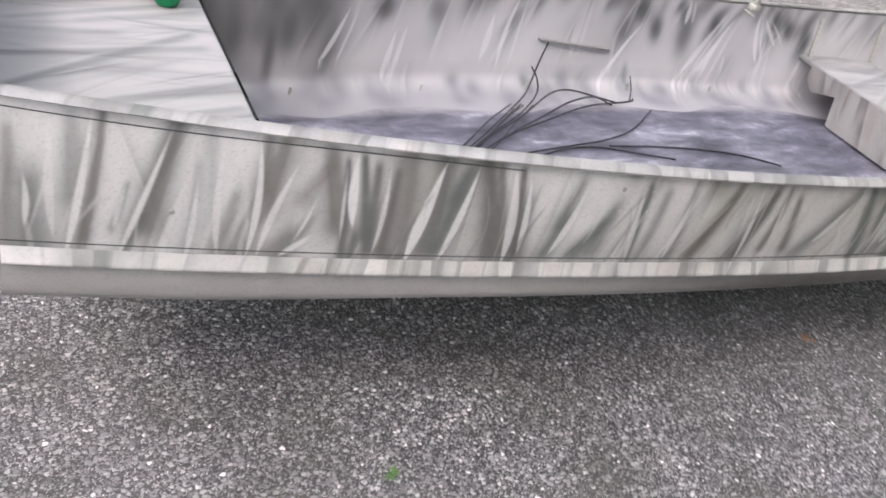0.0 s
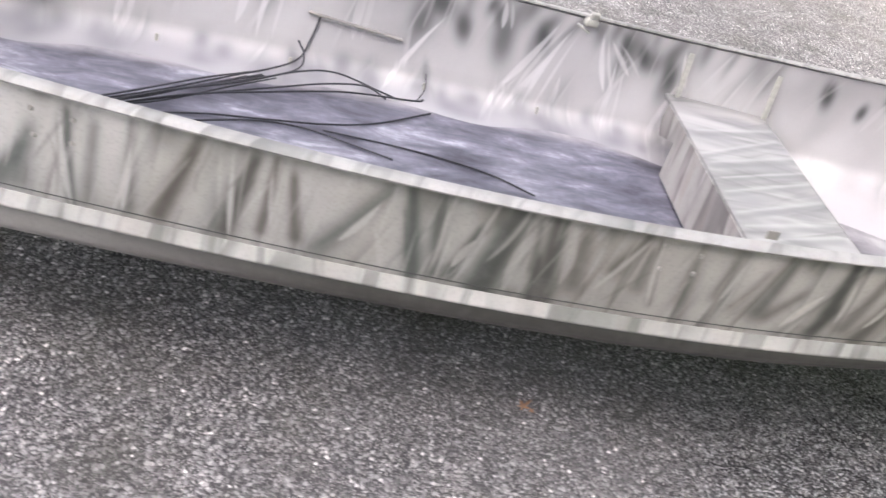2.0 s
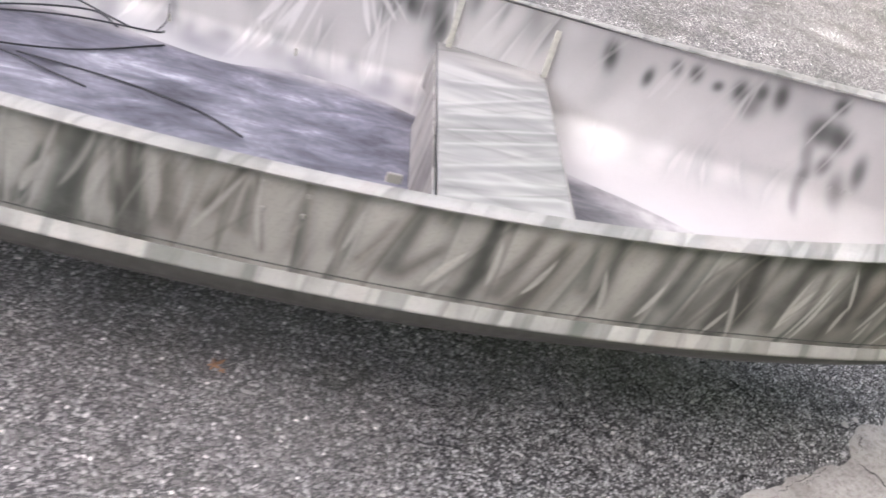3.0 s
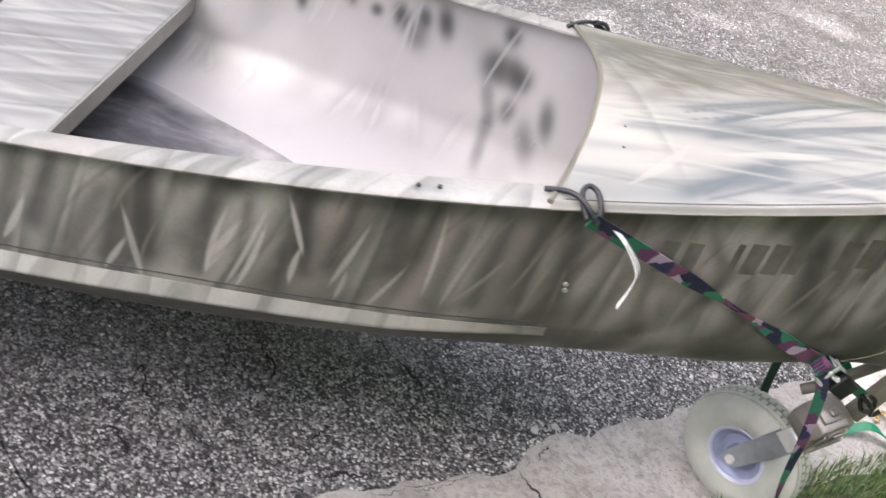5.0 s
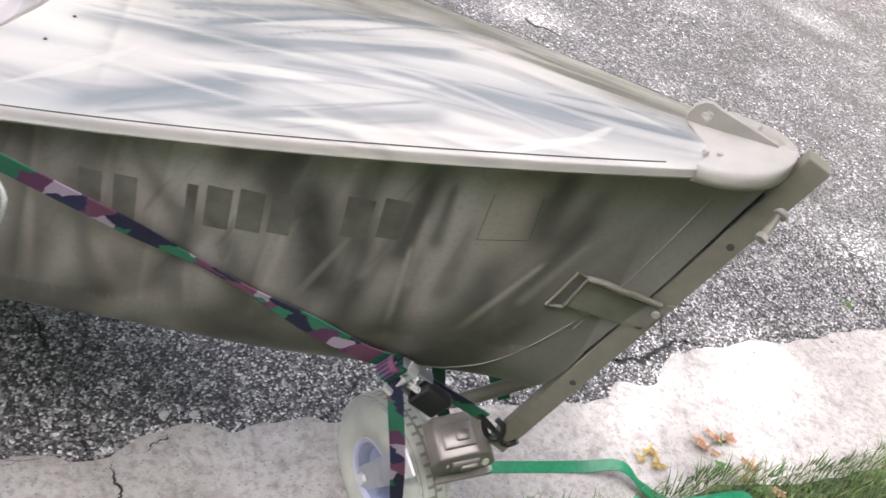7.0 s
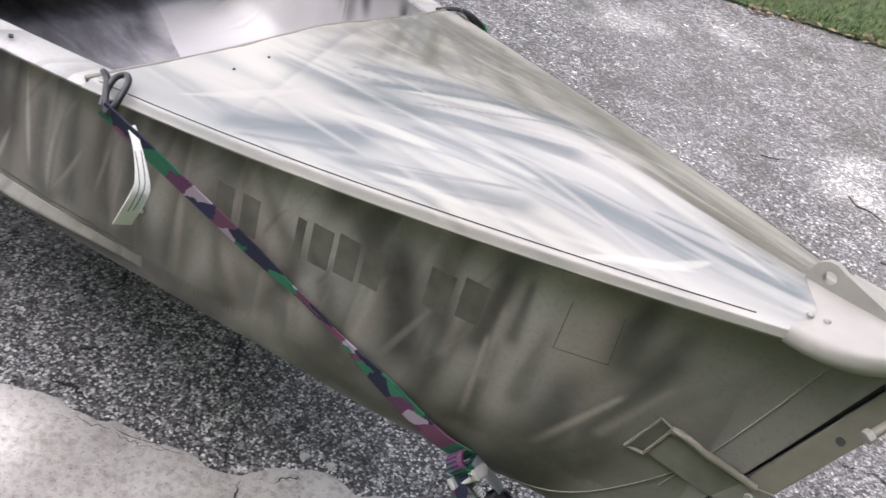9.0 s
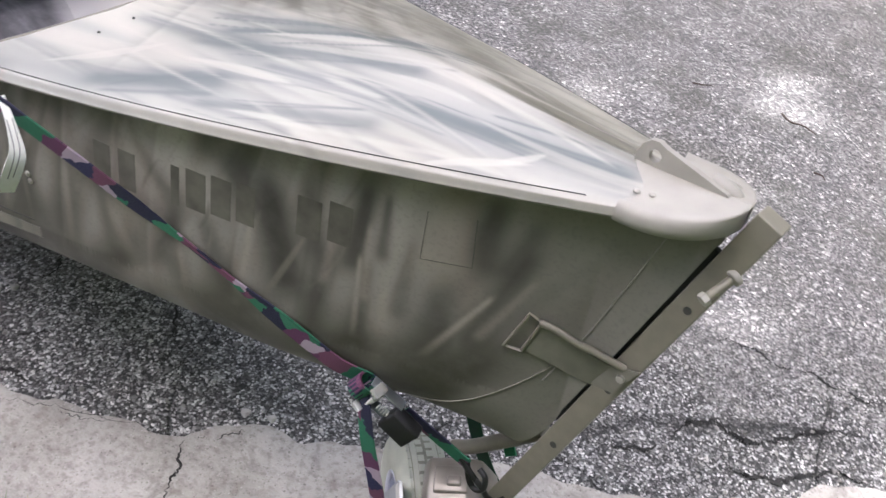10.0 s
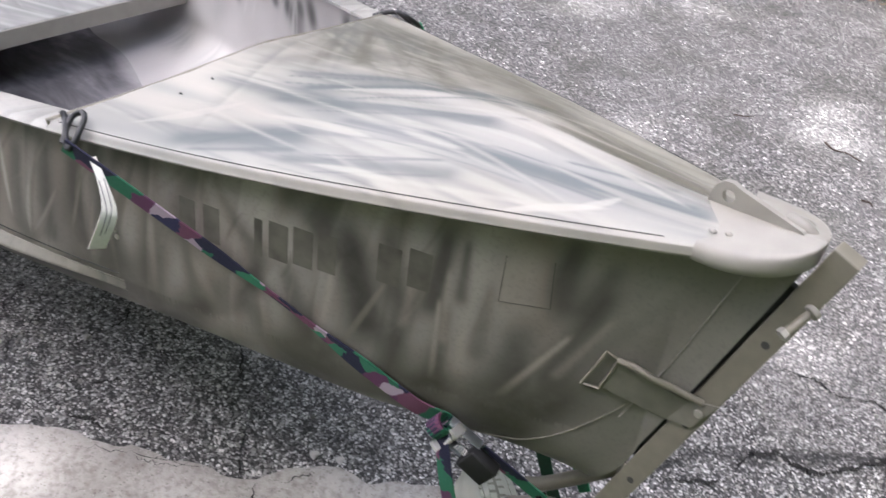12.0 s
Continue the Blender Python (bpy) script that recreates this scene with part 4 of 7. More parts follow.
def asphalt():
    m, n, l, p = nodes_of("worn_asphalt")
    co = n.new("ShaderNodeTexCoord").outputs["Object"]
    warp = n.new("ShaderNodeVectorMath")
    warp.operation = "MULTIPLY_ADD"
    nz = n.new("ShaderNodeTexNoise")
    nz.inputs["Scale"].default_value = 90
    nz.inputs["Detail"].default_value = 3
    l.new(co, nz.inputs["Vector"])
    l.new(nz.outputs["Color"], warp.inputs[0])
    warp.inputs[1].default_value = (0.017, 0.017, 0.0)
    l.new(co, warp.inputs[2])
    flat = n.new("ShaderNodeVectorMath")
    flat.operation = "MULTIPLY"
    l.new(warp.outputs[0], flat.inputs[0])
    flat.inputs[1].default_value = (1, 1, 0)
    v = flat.outputs[0]
    big = noise_tex(n, l, co, 0.9, 4)
    mid = noise_tex(n, l, co, 6.0, 4)
    dist = voronoi(n, l, v, 78)
    cell = voronoi(n, l, v, 78, out="Color")
    dist2 = voronoi(n, l, v, 190)
    cell2 = voronoi(n, l, v, 190, out="Color")
    tone = ramp(n, l, cell, ((0.05, (0.07, 0.069, 0.068)), (0.3, (0.13, 0.127, 0.125)), (0.6, (0.22, 0.215, 0.21)), (0.85, (0.4, 0.39, 0.38)), (0.97, (0.85, 0.83, 0.81))))
    tone2 = ramp(n, l, cell2, ((0.2, (0.07, 0.068, 0.067)), (0.6, (0.21, 0.203, 0.197)), (0.95, (0.5, 0.485, 0.47))))
    patchy = calc(n, l, "MULTIPLY_ADD", noise_tex(n, l, co, 22, 3), 0.5, -0.25)
    stone = ramp(n, l, calc(n, l, "ADD", dist, patchy), ((0.36, 1.0), (0.52, 0.0)))
    sand = mix(n, l, ramp(n, l, dist2, ((0.3, 1.0), (0.6, 0.0))), (0.03, 0.03, 0.03), tone2)
    c = mix(n, l, stone, sand, tone)
    c = mix(n, l, 1.0, c, (2.0, 1.97, 1.96), "MULTIPLY")
    c = mix(n, l, ramp(n, l, mid, ((0.35, 0.35), (0.65, 0.0))), c, (0.04, 0.04, 0.042))
    c = mix(n, l, ramp(n, l, big, ((0.4, 0.0), (0.65, 0.22))), c, (0.3, 0.285, 0.28))
    stain = noise_tex(n, l, co, 2.6, 5, 0.65)
    c = mix(n, l, ramp(n, l, stain, ((0.48, 0.0), (0.66, 0.5))), c, (0.075, 0.074, 0.058))
    pits = noise_tex(n, l, co, 38, 4, 0.7)
    c = mix(n, l, ramp(n, l, pits, ((0.6, 0.0), (0.68, 0.75))), c, (0.025, 0.025, 0.026))
    off = n.new("ShaderNodeVectorMath")
    off.operation = "DOT_PRODUCT"
    l.new(co, off.inputs[0])
    off.inputs[1].default_value = NX
    band = ramp(n, l, calc(n, l, "ADD", calc(n, l, "MULTIPLY_ADD", big, 0.9, 0.35), off.outputs["Value"]), ((0.0, 1.0), (0.25, 0.0)))
    rough_strip = ramp(n, l, calc(n, l, "ADD", calc(n, l, "MULTIPLY_ADD", mid, 0.8, calc(n, l, "MULTIPLY_ADD", big, 0.9, 0.0)), off.outputs["Value"]), ((0.0, 1.0), (0.4, 0.0)))
    dist3 = voronoi(n, l, v, 132)
    cell3 = voronoi(n, l, v, 132, out="Color")
    tone3 = ramp(n, l, cell3, ((0.05, (0.05, 0.05, 0.05)), (0.3, (0.17, 0.167, 0.165)), (0.6, (0.4, 0.39, 0.385)), (0.88, (0.88, 0.86, 0.85))))
    stone3 = ramp(n, l, calc(n, l, "ADD", dist3, patchy), ((0.44, 1.0), (0.56, 0.0)))
    c = mix(n, l, calc(n, l, "MULTIPLY", rough_strip, 0.85), c, mix(n, l, stone3, mix(n, l, 0.7, sand, (0.012, 0.012, 0.013)), tone3))
    # cracks of the worn strip beside the concrete
    dv = n.new("ShaderNodeVectorMath")
    dv.operation = "MULTIPLY_ADD"
    nz2 = n.new("ShaderNodeTexNoise")
    nz2.inputs["Scale"].default_value = 5
    nz2.inputs["Detail"].default_value = 5
    l.new(co, nz2.inputs["Vector"])
    l.new(nz2.outputs["Color"], dv.inputs[0])
    dv.inputs[1].default_value = (0.13, 0.13, 0)
    l.new(co, dv.inputs[2])
    edge = voronoi(n, l, dv.outputs[0], 1.5, "DISTANCE_TO_EDGE")
    crack = calc(n, l, "MULTIPLY", ramp(n, l, edge, ((0.001, 0.85), (0.006, 0.0))), band)
    c = mix(n, l, crack, c, (0.015, 0.015, 0.016))
    l.new(c, p.inputs["Base Color"])
    l.new(ramp(n, l, cell, ((0.0, 0.9), (1.0, 0.55))), p.inputs["Roughness"])
    h = calc(n, l, "ADD", calc(n, l, "SUBTRACT", mix(n, l, rough_strip, stone, stone3), calc(n, l, "MULTIPLY", crack, 2.0)), calc(n, l, "MULTIPLY", cell2, 0.35))
    bump(n, l, h, p, 0.9, 0.006)
    return m


def concrete():
    m, n, l, p = nodes_of("old_concrete")
    co = n.new("ShaderNodeTexCoord").outputs["Object"]
    a = noise_tex(n, l, co, 3.0, 6, 0.65)
    b = noise_tex(n, l, co, 60, 4)
    g = voronoi(n, l, co, 240, out="Color")
    c = ramp(n, l, a, ((0.3, (0.3, 0.28, 0.26)), (0.5, (0.4, 0.379, 0.355)), (0.7, (0.49, 0.468, 0.443))))
    c = mix(n, l, ramp(n, l, b, ((0.3, 0.6), (0.52, 0.0))), c, (0.2, 0.178, 0.155))
    gd = voronoi(n, l, co, 170)
    gc = voronoi(n, l, co, 170, out="Color")
    grain_in = ramp(n, l, gd, ((0.25, 1.0), (0.4, 0.0)))
    c = mix(n, l, calc(n, l, "MULTIPLY", grain_in, ramp(n, l, gc, ((0.15, 0.5), (0.3, 0.0)))), c, (0.12, 0.105, 0.095))
    c = mix(n, l, calc(n, l, "MULTIPLY", grain_in, ramp(n, l, gc, ((0.75, 0.0), (0.85, 0.4)))), c, (0.6, 0.575, 0.545))
    dirt = noise_tex(n, l, co, 11.0, 6, 0.7, 0.5)
    c = mix(n, l, ramp(n, l, dirt, ((0.53, 0.0), (0.7, 0.6))), c, (0.15, 0.134, 0.115))
    c = mix(n, l, ramp(n, l, dirt, ((0.28, 0.4), (0.42, 0.0))), c, (0.5, 0.48, 0.45))
    c = mix(n, l, ramp(n, l, g, ((0.0, 0.75), (0.2, 0.0))), c, (0.11, 0.097, 0.085))
    l.new(c, p.inputs["Base Color"])
    p.inputs["Roughness"].default_value = 0.85
    bump(n, l, calc(n, l, "ADD", b, calc(n, l, "MULTIPLY", a, 2.0)), p, 0.8, 0.006)
    return m


def grass_blade():
    m, n, l, p = nodes_of("grass_blades")
    r = n.new("ShaderNodeNewGeometry").outputs["Random Per Island"]
    l.new(ramp(n, l, r, ((0.0, (0.035, 0.085, 0.018)), (0.5, (0.07, 0.15, 0.03)), (0.85, (0.13, 0.19, 0.05)), (1.0, (0.3, 0.26, 0.13)))), p.inputs["Base Color"])
    p.inputs["Roughness"].default_value = 0.55
    return m


def soil():
    m, n, l, p = nodes_of("turf_soil")
    co = n.new("ShaderNodeTexCoord").outputs["Object"]
    a = noise_tex(n, l, co, 9, 5, 0.7)
    c = ramp(n, l, a, ((0.3, (0.05, 0.042, 0.03)), (0.55, (0.06, 0.085, 0.03)), (0.75, (0.12, 0.13, 0.06))))
    l.new(c, p.inputs["Base Color"])
    p.inputs["Roughness"].default_value = 0.9
    bump(n, l, noise_tex(n, l, co, 70, 4), p, 0.8, 0.01)
    return m


M_ASPHALT, M_CONCRETE, M_GRASS, M_SOIL = asphalt(), concrete(), grass_blade(), soil()


# ---- mesh helpers ----
def mesh_ob(name, bm, material, parent=None, label="", shade=True):
    me = bpy.data.meshes.new(name)
    bm.normal_update()
    if len(bm.edges) < 20000:
        for e in bm.edges:
            if len(e.link_faces) == 2 and e.calc_face_angle(0) > 0.95:
                e.smooth = False
    bm.to_mesh(me)
    bm.free()
    for p in me.polygons:
        p.use_smooth = shade
    me.materials.append(material)
    ob = new(name, me)
    if parent is not None:
        ob.parent = parent
    if label:
        ob["label"] = label
    return ob


def part(name, bm, material, parent, label="", shade=True):
    return mesh_ob(name, bm, material, parent, label, shade)


def thing(name, at, label, category, group="", kind=""):
    e = new(name)
    e.empty_display_size = 0.05
    e.location = at
    tagged(e, label, category, group, kind)
    return e


def settle(e):
    """Parts are built in world metres: hang them on a thing that stands elsewhere without moving them."""
    inv = Matrix.Translation(-e.location)
    for o in e.children:
        o.matrix_parent_inverse = inv


def grid_bm(rows, close_u=False, close_v=False):
    bm = bmesh.new()
    vs = [[bm.verts.new(p) for p in r] for r in rows]
    nu, nv = len(vs), len(vs[0])
    for i in range(nu if close_u else nu - 1):
        for j in range(nv if close_v else nv - 1):
            q = (vs[i][j], vs[(i + 1) % nu][j], vs[(i + 1) % nu][(j + 1) % nv], vs[i][(j + 1) % nv])
            if len({tuple(v.co) for v in q}) > 2:
                bm.faces.new(q)
    return bm


def clean(bm, dist=1e-5):
    bmesh.ops.remove_doubles(bm, verts=bm.verts, dist=dist)
    bmesh.ops.recalc_face_normals(bm, faces=bm.faces)
    return bm


def spline(points, per=8):
    """Catmull-Rom through the points."""
    p = [Vector(q) for q in points]
    p = [p[0] * 2 - p[1]] + p + [p[-1] * 2 - p[-2]]
    out = []
    for i in range(1, len(p) - 2):
        a, b, c, d = p[i - 1:i + 3]
        for k in range(per):
            t = k / per
            out.append(0.5 * ((2 * b) + (c - a) * t + (2 * a - 5 * b + 4 * c - d) * t * t + (3 * b - a - 3 * c + d) * t ** 3))
    return out + [p[-2]]


def tube_bm(path, r, sides=8, bm=None):
    bm = bm or bmesh.new()
    rings, up = [], Vector((0, 0, 1))
    for i, p in enumerate(path):
        d = (path[min(i + 1, len(path) - 1)] - path[max(i - 1, 0)]).normalized()
        s = d.cross(up)
        s = s.normalized() if s.length > 0.05 else d.cross(Vector((0, 1, 0))).normalized()
        up = s.cross(d).normalized()
        rr = r(i / (len(path) - 1)) if callable(r) else r
        rings.append([bm.verts.new(p + (s * math.cos(a) + up * math.sin(a)) * rr) for a in (2 * math.pi * k / sides for k in range(sides))])
    for a, b in zip(rings, rings[1:]):
        for k in range(sides):
            bm.faces.new((a[k], a[(k + 1) % sides], b[(k + 1) % sides], b[k]))
    bm.faces.new(rings[0][::-1])
    bm.faces.new(rings[-1])
    return bm


def box_bm(size, m=Matrix(), bevel=0.0, bm=None):
    own = bmesh.new()
    bmesh.ops.create_cube(own, size=1.0, matrix=Matrix.Diagonal((*size, 1)))
    if bevel:
        bmesh.ops.bevel(own, geom=own.edges[:], offset=bevel, segments=2, affect="EDGES", profile=0.5)
    bmesh.ops.transform(own, matrix=m, verts=own.verts)
    if bm is None:
        return own
    me = bpy.data.meshes.new("join")
    own.to_mesh(me)
    own.free()
    bm.from_mesh(me)
    bpy.data.meshes.remove(me)
    return bm


def cyl_bm(r1, r2, length, m=Matrix(), segs=24, bevel=0.0):
    bm = bmesh.new()
    bmesh.ops.create_cone(bm, cap_ends=True, segments=segs, radius1=r1, radius2=r2, depth=length)
    if bevel:
        bmesh.ops.bevel(bm, geom=[e for e in bm.edges if not e.is_manifold or e.calc_face_angle(0) > 0.7], offset=bevel, segments=2, affect="EDGES", profile=0.5)
    bmesh.ops.transform(bm, matrix=m, verts=bm.verts)
    return bm


def lathe_bm(profile, m=Matrix(), segs=40):
    """Turned about z: profile of (radius, z), closed."""
    rows = []
    for k in range(segs):
        a = 2 * math.pi * k / segs
        rows.append([m @ Vector((r * math.cos(a), r * math.sin(a), z)) for r, z in profile])
    bm = grid_bm(rows, close_u=True, close_v=True)
    return clean(bm)


def ribbon_bm(path, sides, width, thick=0.0022):
    """A strap along path; sides gives its cross direction, width its breadth (numbers or functions of 0..1)."""
    bm = bmesh.new()
    uv = bm.loops.layers.uv.new("UVMap")
    rings, run, last = [], 0.0, None
    for i, p in enumerate(path):
        f = i / (len(path) - 1)
        d = (path[min(i + 1, len(path) - 1)] - path[max(i - 1, 0)]).normalized()
        s = Vector(sides(f) if callable(sides) else sides)
        s = (s - d * s.dot(d)).normalized()
        nrm = d.cross(s).normalized()
        w = (width(f) if callable(width) else width) / 2
        if last is not None:
            run += (p - last).length
        last = p
        rings.append(([bm.verts.new(q) for q in (p - s * w - nrm * thick / 2, p + s * w - nrm * thick / 2, p + s * w + nrm * thick / 2, p - s * w + nrm * thick / 2)], run))
    us = (0.0, 1.0, 1.0, 0.0, 0.0)
    for (a, ra), (b, rb) in zip(rings, rings[1:]):
        for k in range(4):
            f = bm.faces.new((a[k], a[(k + 1) % 4], b[(k + 1) % 4], b[k]))
            for lp, c in zip(f.loops, ((us[k], ra), (us[k + 1], ra), (us[k + 1], rb), (us[k], rb))):
                lp[uv].uv = (c[0] * 0.9, c[1] * 30)
    bm.faces.new(rings[0][0][::-1])
    bm.faces.new(rings[-1][0])
    return bm


# ---- ground ----


def ground_sheet():
    bm = bmesh.new()
    vs = [bm.verts.new((x, y, 0)) for x, y in ((-400, -400), (400, -400), (400, 400), (-400, 400))]
    bm.faces.new(vs)
    return tagged(mesh_ob("ground", bm, M_ASPHALT), "worn grey asphalt driveway with exposed light aggregate", "asphalt", kind="structure")


ground_sheet()


def wobble(s, seed):
    return noise.noise((s * 3.1, seed, 0)) * 0.055 + noise.noise((s * 9.0, seed, 4)) * 0.03 + noise.noise((s * 24.0, seed, 9)) * 0.012


# where the concrete has broken back or runs further out: along the drive, outwards
BREAKS = ((3.3, 0.0), (3.8, 0.022), (4.2, 0.0), (4.54, -0.055), (4.6, -0.002), (4.72, 0.004), (4.8, -0.025), (4.92, 0.0), (5.06, -0.018), (5.36, 0.0), (5.46, -0.028), (5.69, -0.055), (5.8, -0.038), (5.84, 0.003), (5.96, 0.003), (6.08, 0.085), (6.25, 0.1), (6.85, 0.115))


def break_line(s):
    if s <= BREAKS[0][0]:
        return 0.0
    for (a, oa), (b, ob) in zip(BREAKS, BREAKS[1:]):
        if s < b:
            return lerp(oa, ob, (s - a) / (b - a))
    return BREAKS[-1][1]


def strip(name, near, far, z, s0, s1, step, material, label, category, ragged=1.0, seed=1.0, depth=0.05):
    """A ground strip along the driveway between two offsets from the origin's line; its far edge is broken."""
    top = []
    s = s0
    while s <= s1:
        e = far + wobble(s, seed) * ragged * (1.0 if ragged < 0.9 else 0.35)
        if ragged > 0.9:
            e += break_line(s) + 0.008 * math.tanh(8 * noise.noise((s * 9.0, 7.0, 3.0)))
        top.append((AX * s + NX * near, AX * s + NX * e))
        s += step
    rows = [[(a.x, a.y, z), *[tuple(a.lerp(b, k / 5)[:2]) + (z,) for k in range(1, 5)], (b.x, b.y, z - 0.001), (b.x, b.y, z - depth)] for a, b in top]
    return tagged(mesh_ob(name, grid_bm(rows), material, shade=False), label, category, kind="structure")


strip("pavement", -2.6, -1.19, 0.006, 2.2, 9.5, 0.012, M_CONCRETE, "pale cracked concrete gutter strip with a broken edge beside the asphalt", "concrete", seed=2.0)
strip("lawn_near", -12.0, -1.56, 0.012, -30.0, 30.0, 0.05, M_SOIL, "green grass verge beside the concrete strip", "grass", 0.6, 5.0)
strip("lawn_far", 2.78, 14.0, 0.015, -30.0, 40.0, 0.1, M_SOIL, "green lawn along the far side of the driveway", "grass", 0.0, 7.0)

# ---- boat ----
boat = thing("boat", (2.4, YC, 0.45), "long narrow aluminium boat sprayed in grey-green and tan camouflage", "boat")
NU = 1900


LEVELS = [k / 12 for k in range(NV_SIDE * 12)] + [NV_SIDE + k / 2 for k in range(NV_BOT * 2 + 1)]
COARSE = list(range(NV_SIDE + NV_BOT, -1, -1))


def shell():
    """Sections of the hull: finely divided on the side towards the drive's concrete strip, coarsely on the other."""
    return [([hull_point(i / NU, k) for k in LEVELS], [hull_point(i / NU, k) for k in COARSE[1:]]) for i in range(NU + 1)]


def add_solid(ob, t, off=1.0):
    mod = ob.modifiers.new("plate", "SOLIDIFY")
    mod.thickness, mod.offset = t, off
    return ob


def hull_sheets():
    rows = shell()
    full = [[(x, YC - b, z) for x, b, z in r] + [(x, YC + b, z) for x, b, z in q] for r, q in rows]
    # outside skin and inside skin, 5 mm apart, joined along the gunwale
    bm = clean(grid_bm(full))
    ob = part("hull", bm, M_SIDE, boat, "sheet aluminium hull with sprayed grass-blade camouflage, shade painted in low down")
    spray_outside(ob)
    return ob


def liner():
    """The painted inside skin."""
    rows = []
    for i in range(NU + 1):
        u = i / NU * 0.97
        near = [(k, hull_point(u, k, 0.006)) for k in COARSE[::-1]]
        far = [(k, hull_point(u, k, 0.006)) for k in LEVELS[-2::-1]]
        rows.append([(x, YC + sd * b, z + 0.004 * max(0, k - NV_SIDE) / NV_BOT) for sd, half in ((-1, near), (1, far)) for k, (x, b, z) in half])
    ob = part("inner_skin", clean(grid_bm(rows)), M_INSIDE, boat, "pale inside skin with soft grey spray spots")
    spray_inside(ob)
    return ob


hull_sheets()
liner()


def transom():
    rows = []
    for i in range(2):
        x = STERN - 0.004 + 0.012 * i
        half = [hull_point(0.0, k) for k in range(NV_SIDE + NV_BOT + 1)]
        rows.append([(x, YC - b, z) for _, b, z in half] + [(x, YC + b, z) for _, b, z in half[-2::-1]])
    bm = bmesh.new()
    a = [bm.verts.new(p) for p in rows[0]]
    b = [bm.verts.new(p) for p in rows[1]]
    bm.faces.new(a)
    bm.faces.new(b[::-1])
    n = len(a)
    for k in range(n):
        bm.faces.new((a[k], a[(k + 1) % n], b[(k + 1) % n], b[k]))
    return part("transom", clean(bm), M_BOTTOM, boat, shade=False)


transom()


def gunwale(side, x0=STERN, x1=5.15):
    """Rolled edge: a flange over the side with a rounded outer lip."""
    rows = []
    n = 130
    for i in range(n + 1):
        x = lerp(x0, x1, i / n)
        b, z = gun(x)
        o = overhang(x)
        w = o + lerp(0.010, 0.03, smooth(3.0, 3.9, x))
        up = 0.004 * (1 - smooth(0.0, 0.7, x))
        prof = ((-o + 0.001, 0.0 + up), (-0.008, 0.0 + up), (-0.001, 0.002 + up), (0.0, 0.006 + up * 0.5), (-0.004, 0.01), (-0.012, 0.0135), (-w * 0.6, 0.0145), (-w, 0.014), (-w - 0.002, 0.009), (-w + 0.004, 0.007), (-o - 0.004, 0.006))
        rows.append([(x, YC + side * (b + dy), z + dz) for dy, dz in prof])
    bm = clean(grid_bm(rows, close_v=True))
    return part("gunwale", bm, M_RAIL, boat, "rolled gunwale rail with pale cross-sprayed paint")


for sd in (-1, 1):
    gunwale(sd)


def spray_rail(side):
    rows = []
    n = 110
    for i in range(n + 1):
        x = lerp(STERN, 4.23, i / n)
        b, z = strake(x)
        z -= 0.03 * smooth(3.45, 4.15, x)
        out = 0.016 * (1 - smooth(3.9, 4.23, x)) + 0.003
        h = 0.042 - 0.01 * smooth(3.2, 4.2, x)
        db, d0 = hull_b(x, z + h) - b, hull_b(x, z + 0.008) - b
        prof = ((db - 0.002, h), (db + 0.002, h + 0.001), (d0 + out - 0.002, 0.018), (d0 + out, 0.014), (d0 + out - 0.001, 0.01), (d0 + out - 0.004, 0.008), (d0 - 0.002, 0.008))
        rows.append([(x, YC + side * (b + dy), z + dz) for dy, dz in prof])
    return part("spray_strake", clean(grid_bm(rows, close_v=True)), M_STRAKE, boat, "pale angled spray strake with dark cross streaks")


for sd in (-1, 1):
    spray_rail(sd)


def seam(side):
    path = []
    for i in range(100):
        x = lerp(STERN, 4.22, i / 99)
        b, z = strake(x)
        z += 0.056 - 0.01 * smooth(3.2, 4.2, x) - 0.03 * smooth(3.45, 4.15, x)
        path.append(Vector((x, YC - (hull_b(x, z) + 0.0006) * -side, z)))
    return part("strake_seam", tube_bm(path, 0.0014, 5), M_SEAM, boat)


seam(-1)


def rail_seam(side):
    path = []
    for i in range(60):
        x = lerp(STERN, 0.95, i / 59)
        z = gun(x)[1] - 0.02 - 0.002 * math.sin(x * 7)
        path.append(Vector((x, YC + side * (hull_b(x, z) + 0.0006), z)))
    return part("rail_seam", tube_bm(path, 0.0013, 5), M_SEAM, boat, "thin dark lap seam under the rail")


rail_seam(-1)


BOW_PALE, BOW_FROM = 0.9, 5.35   # the line, fitted to the camera's view, past which the floor fades to a pale tone


def floor_panel():
    rows = []
    worn = []
    for i in range(161):
        x = lerp(0.04, 4.02, i / 160)
        z = 0.468
        b = max(0.004, min(hull_b(x, z, 0.012), 0.6))
        rows.append([(x, YC + b * k / 24, z + 0.002 * math.sin(x * 9 + k / 6)) for k in range(-24, 25)])
        for k in range(-24, 25):
            side_pale = 0.8 * (1 - smooth(0.0, 0.07, b - abs(b * k / 24)))
            bow_pale = smooth(-0.12, 0.1, BOW_PALE * (b * k / 24 + YC) + x - BOW_FROM) * smooth(3.1, 3.25, x)
            worn.append(max(side_pale, bow_pale))
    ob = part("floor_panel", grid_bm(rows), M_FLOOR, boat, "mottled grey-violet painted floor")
    ob.data.attributes.new("pale_edge", "FLOAT", "POINT").data.foreach_set("value", worn)
    return ob


floor_panel()


deck = []


def cap_line(c):
    """The bow cap's hollow aft edge, from the rail (c of -1 or 1) in to the web."""
    return -0.034 * (1 - abs(c)) ** 0.8 + 0.026 * math.sin(math.pi * abs(c)) ** 2


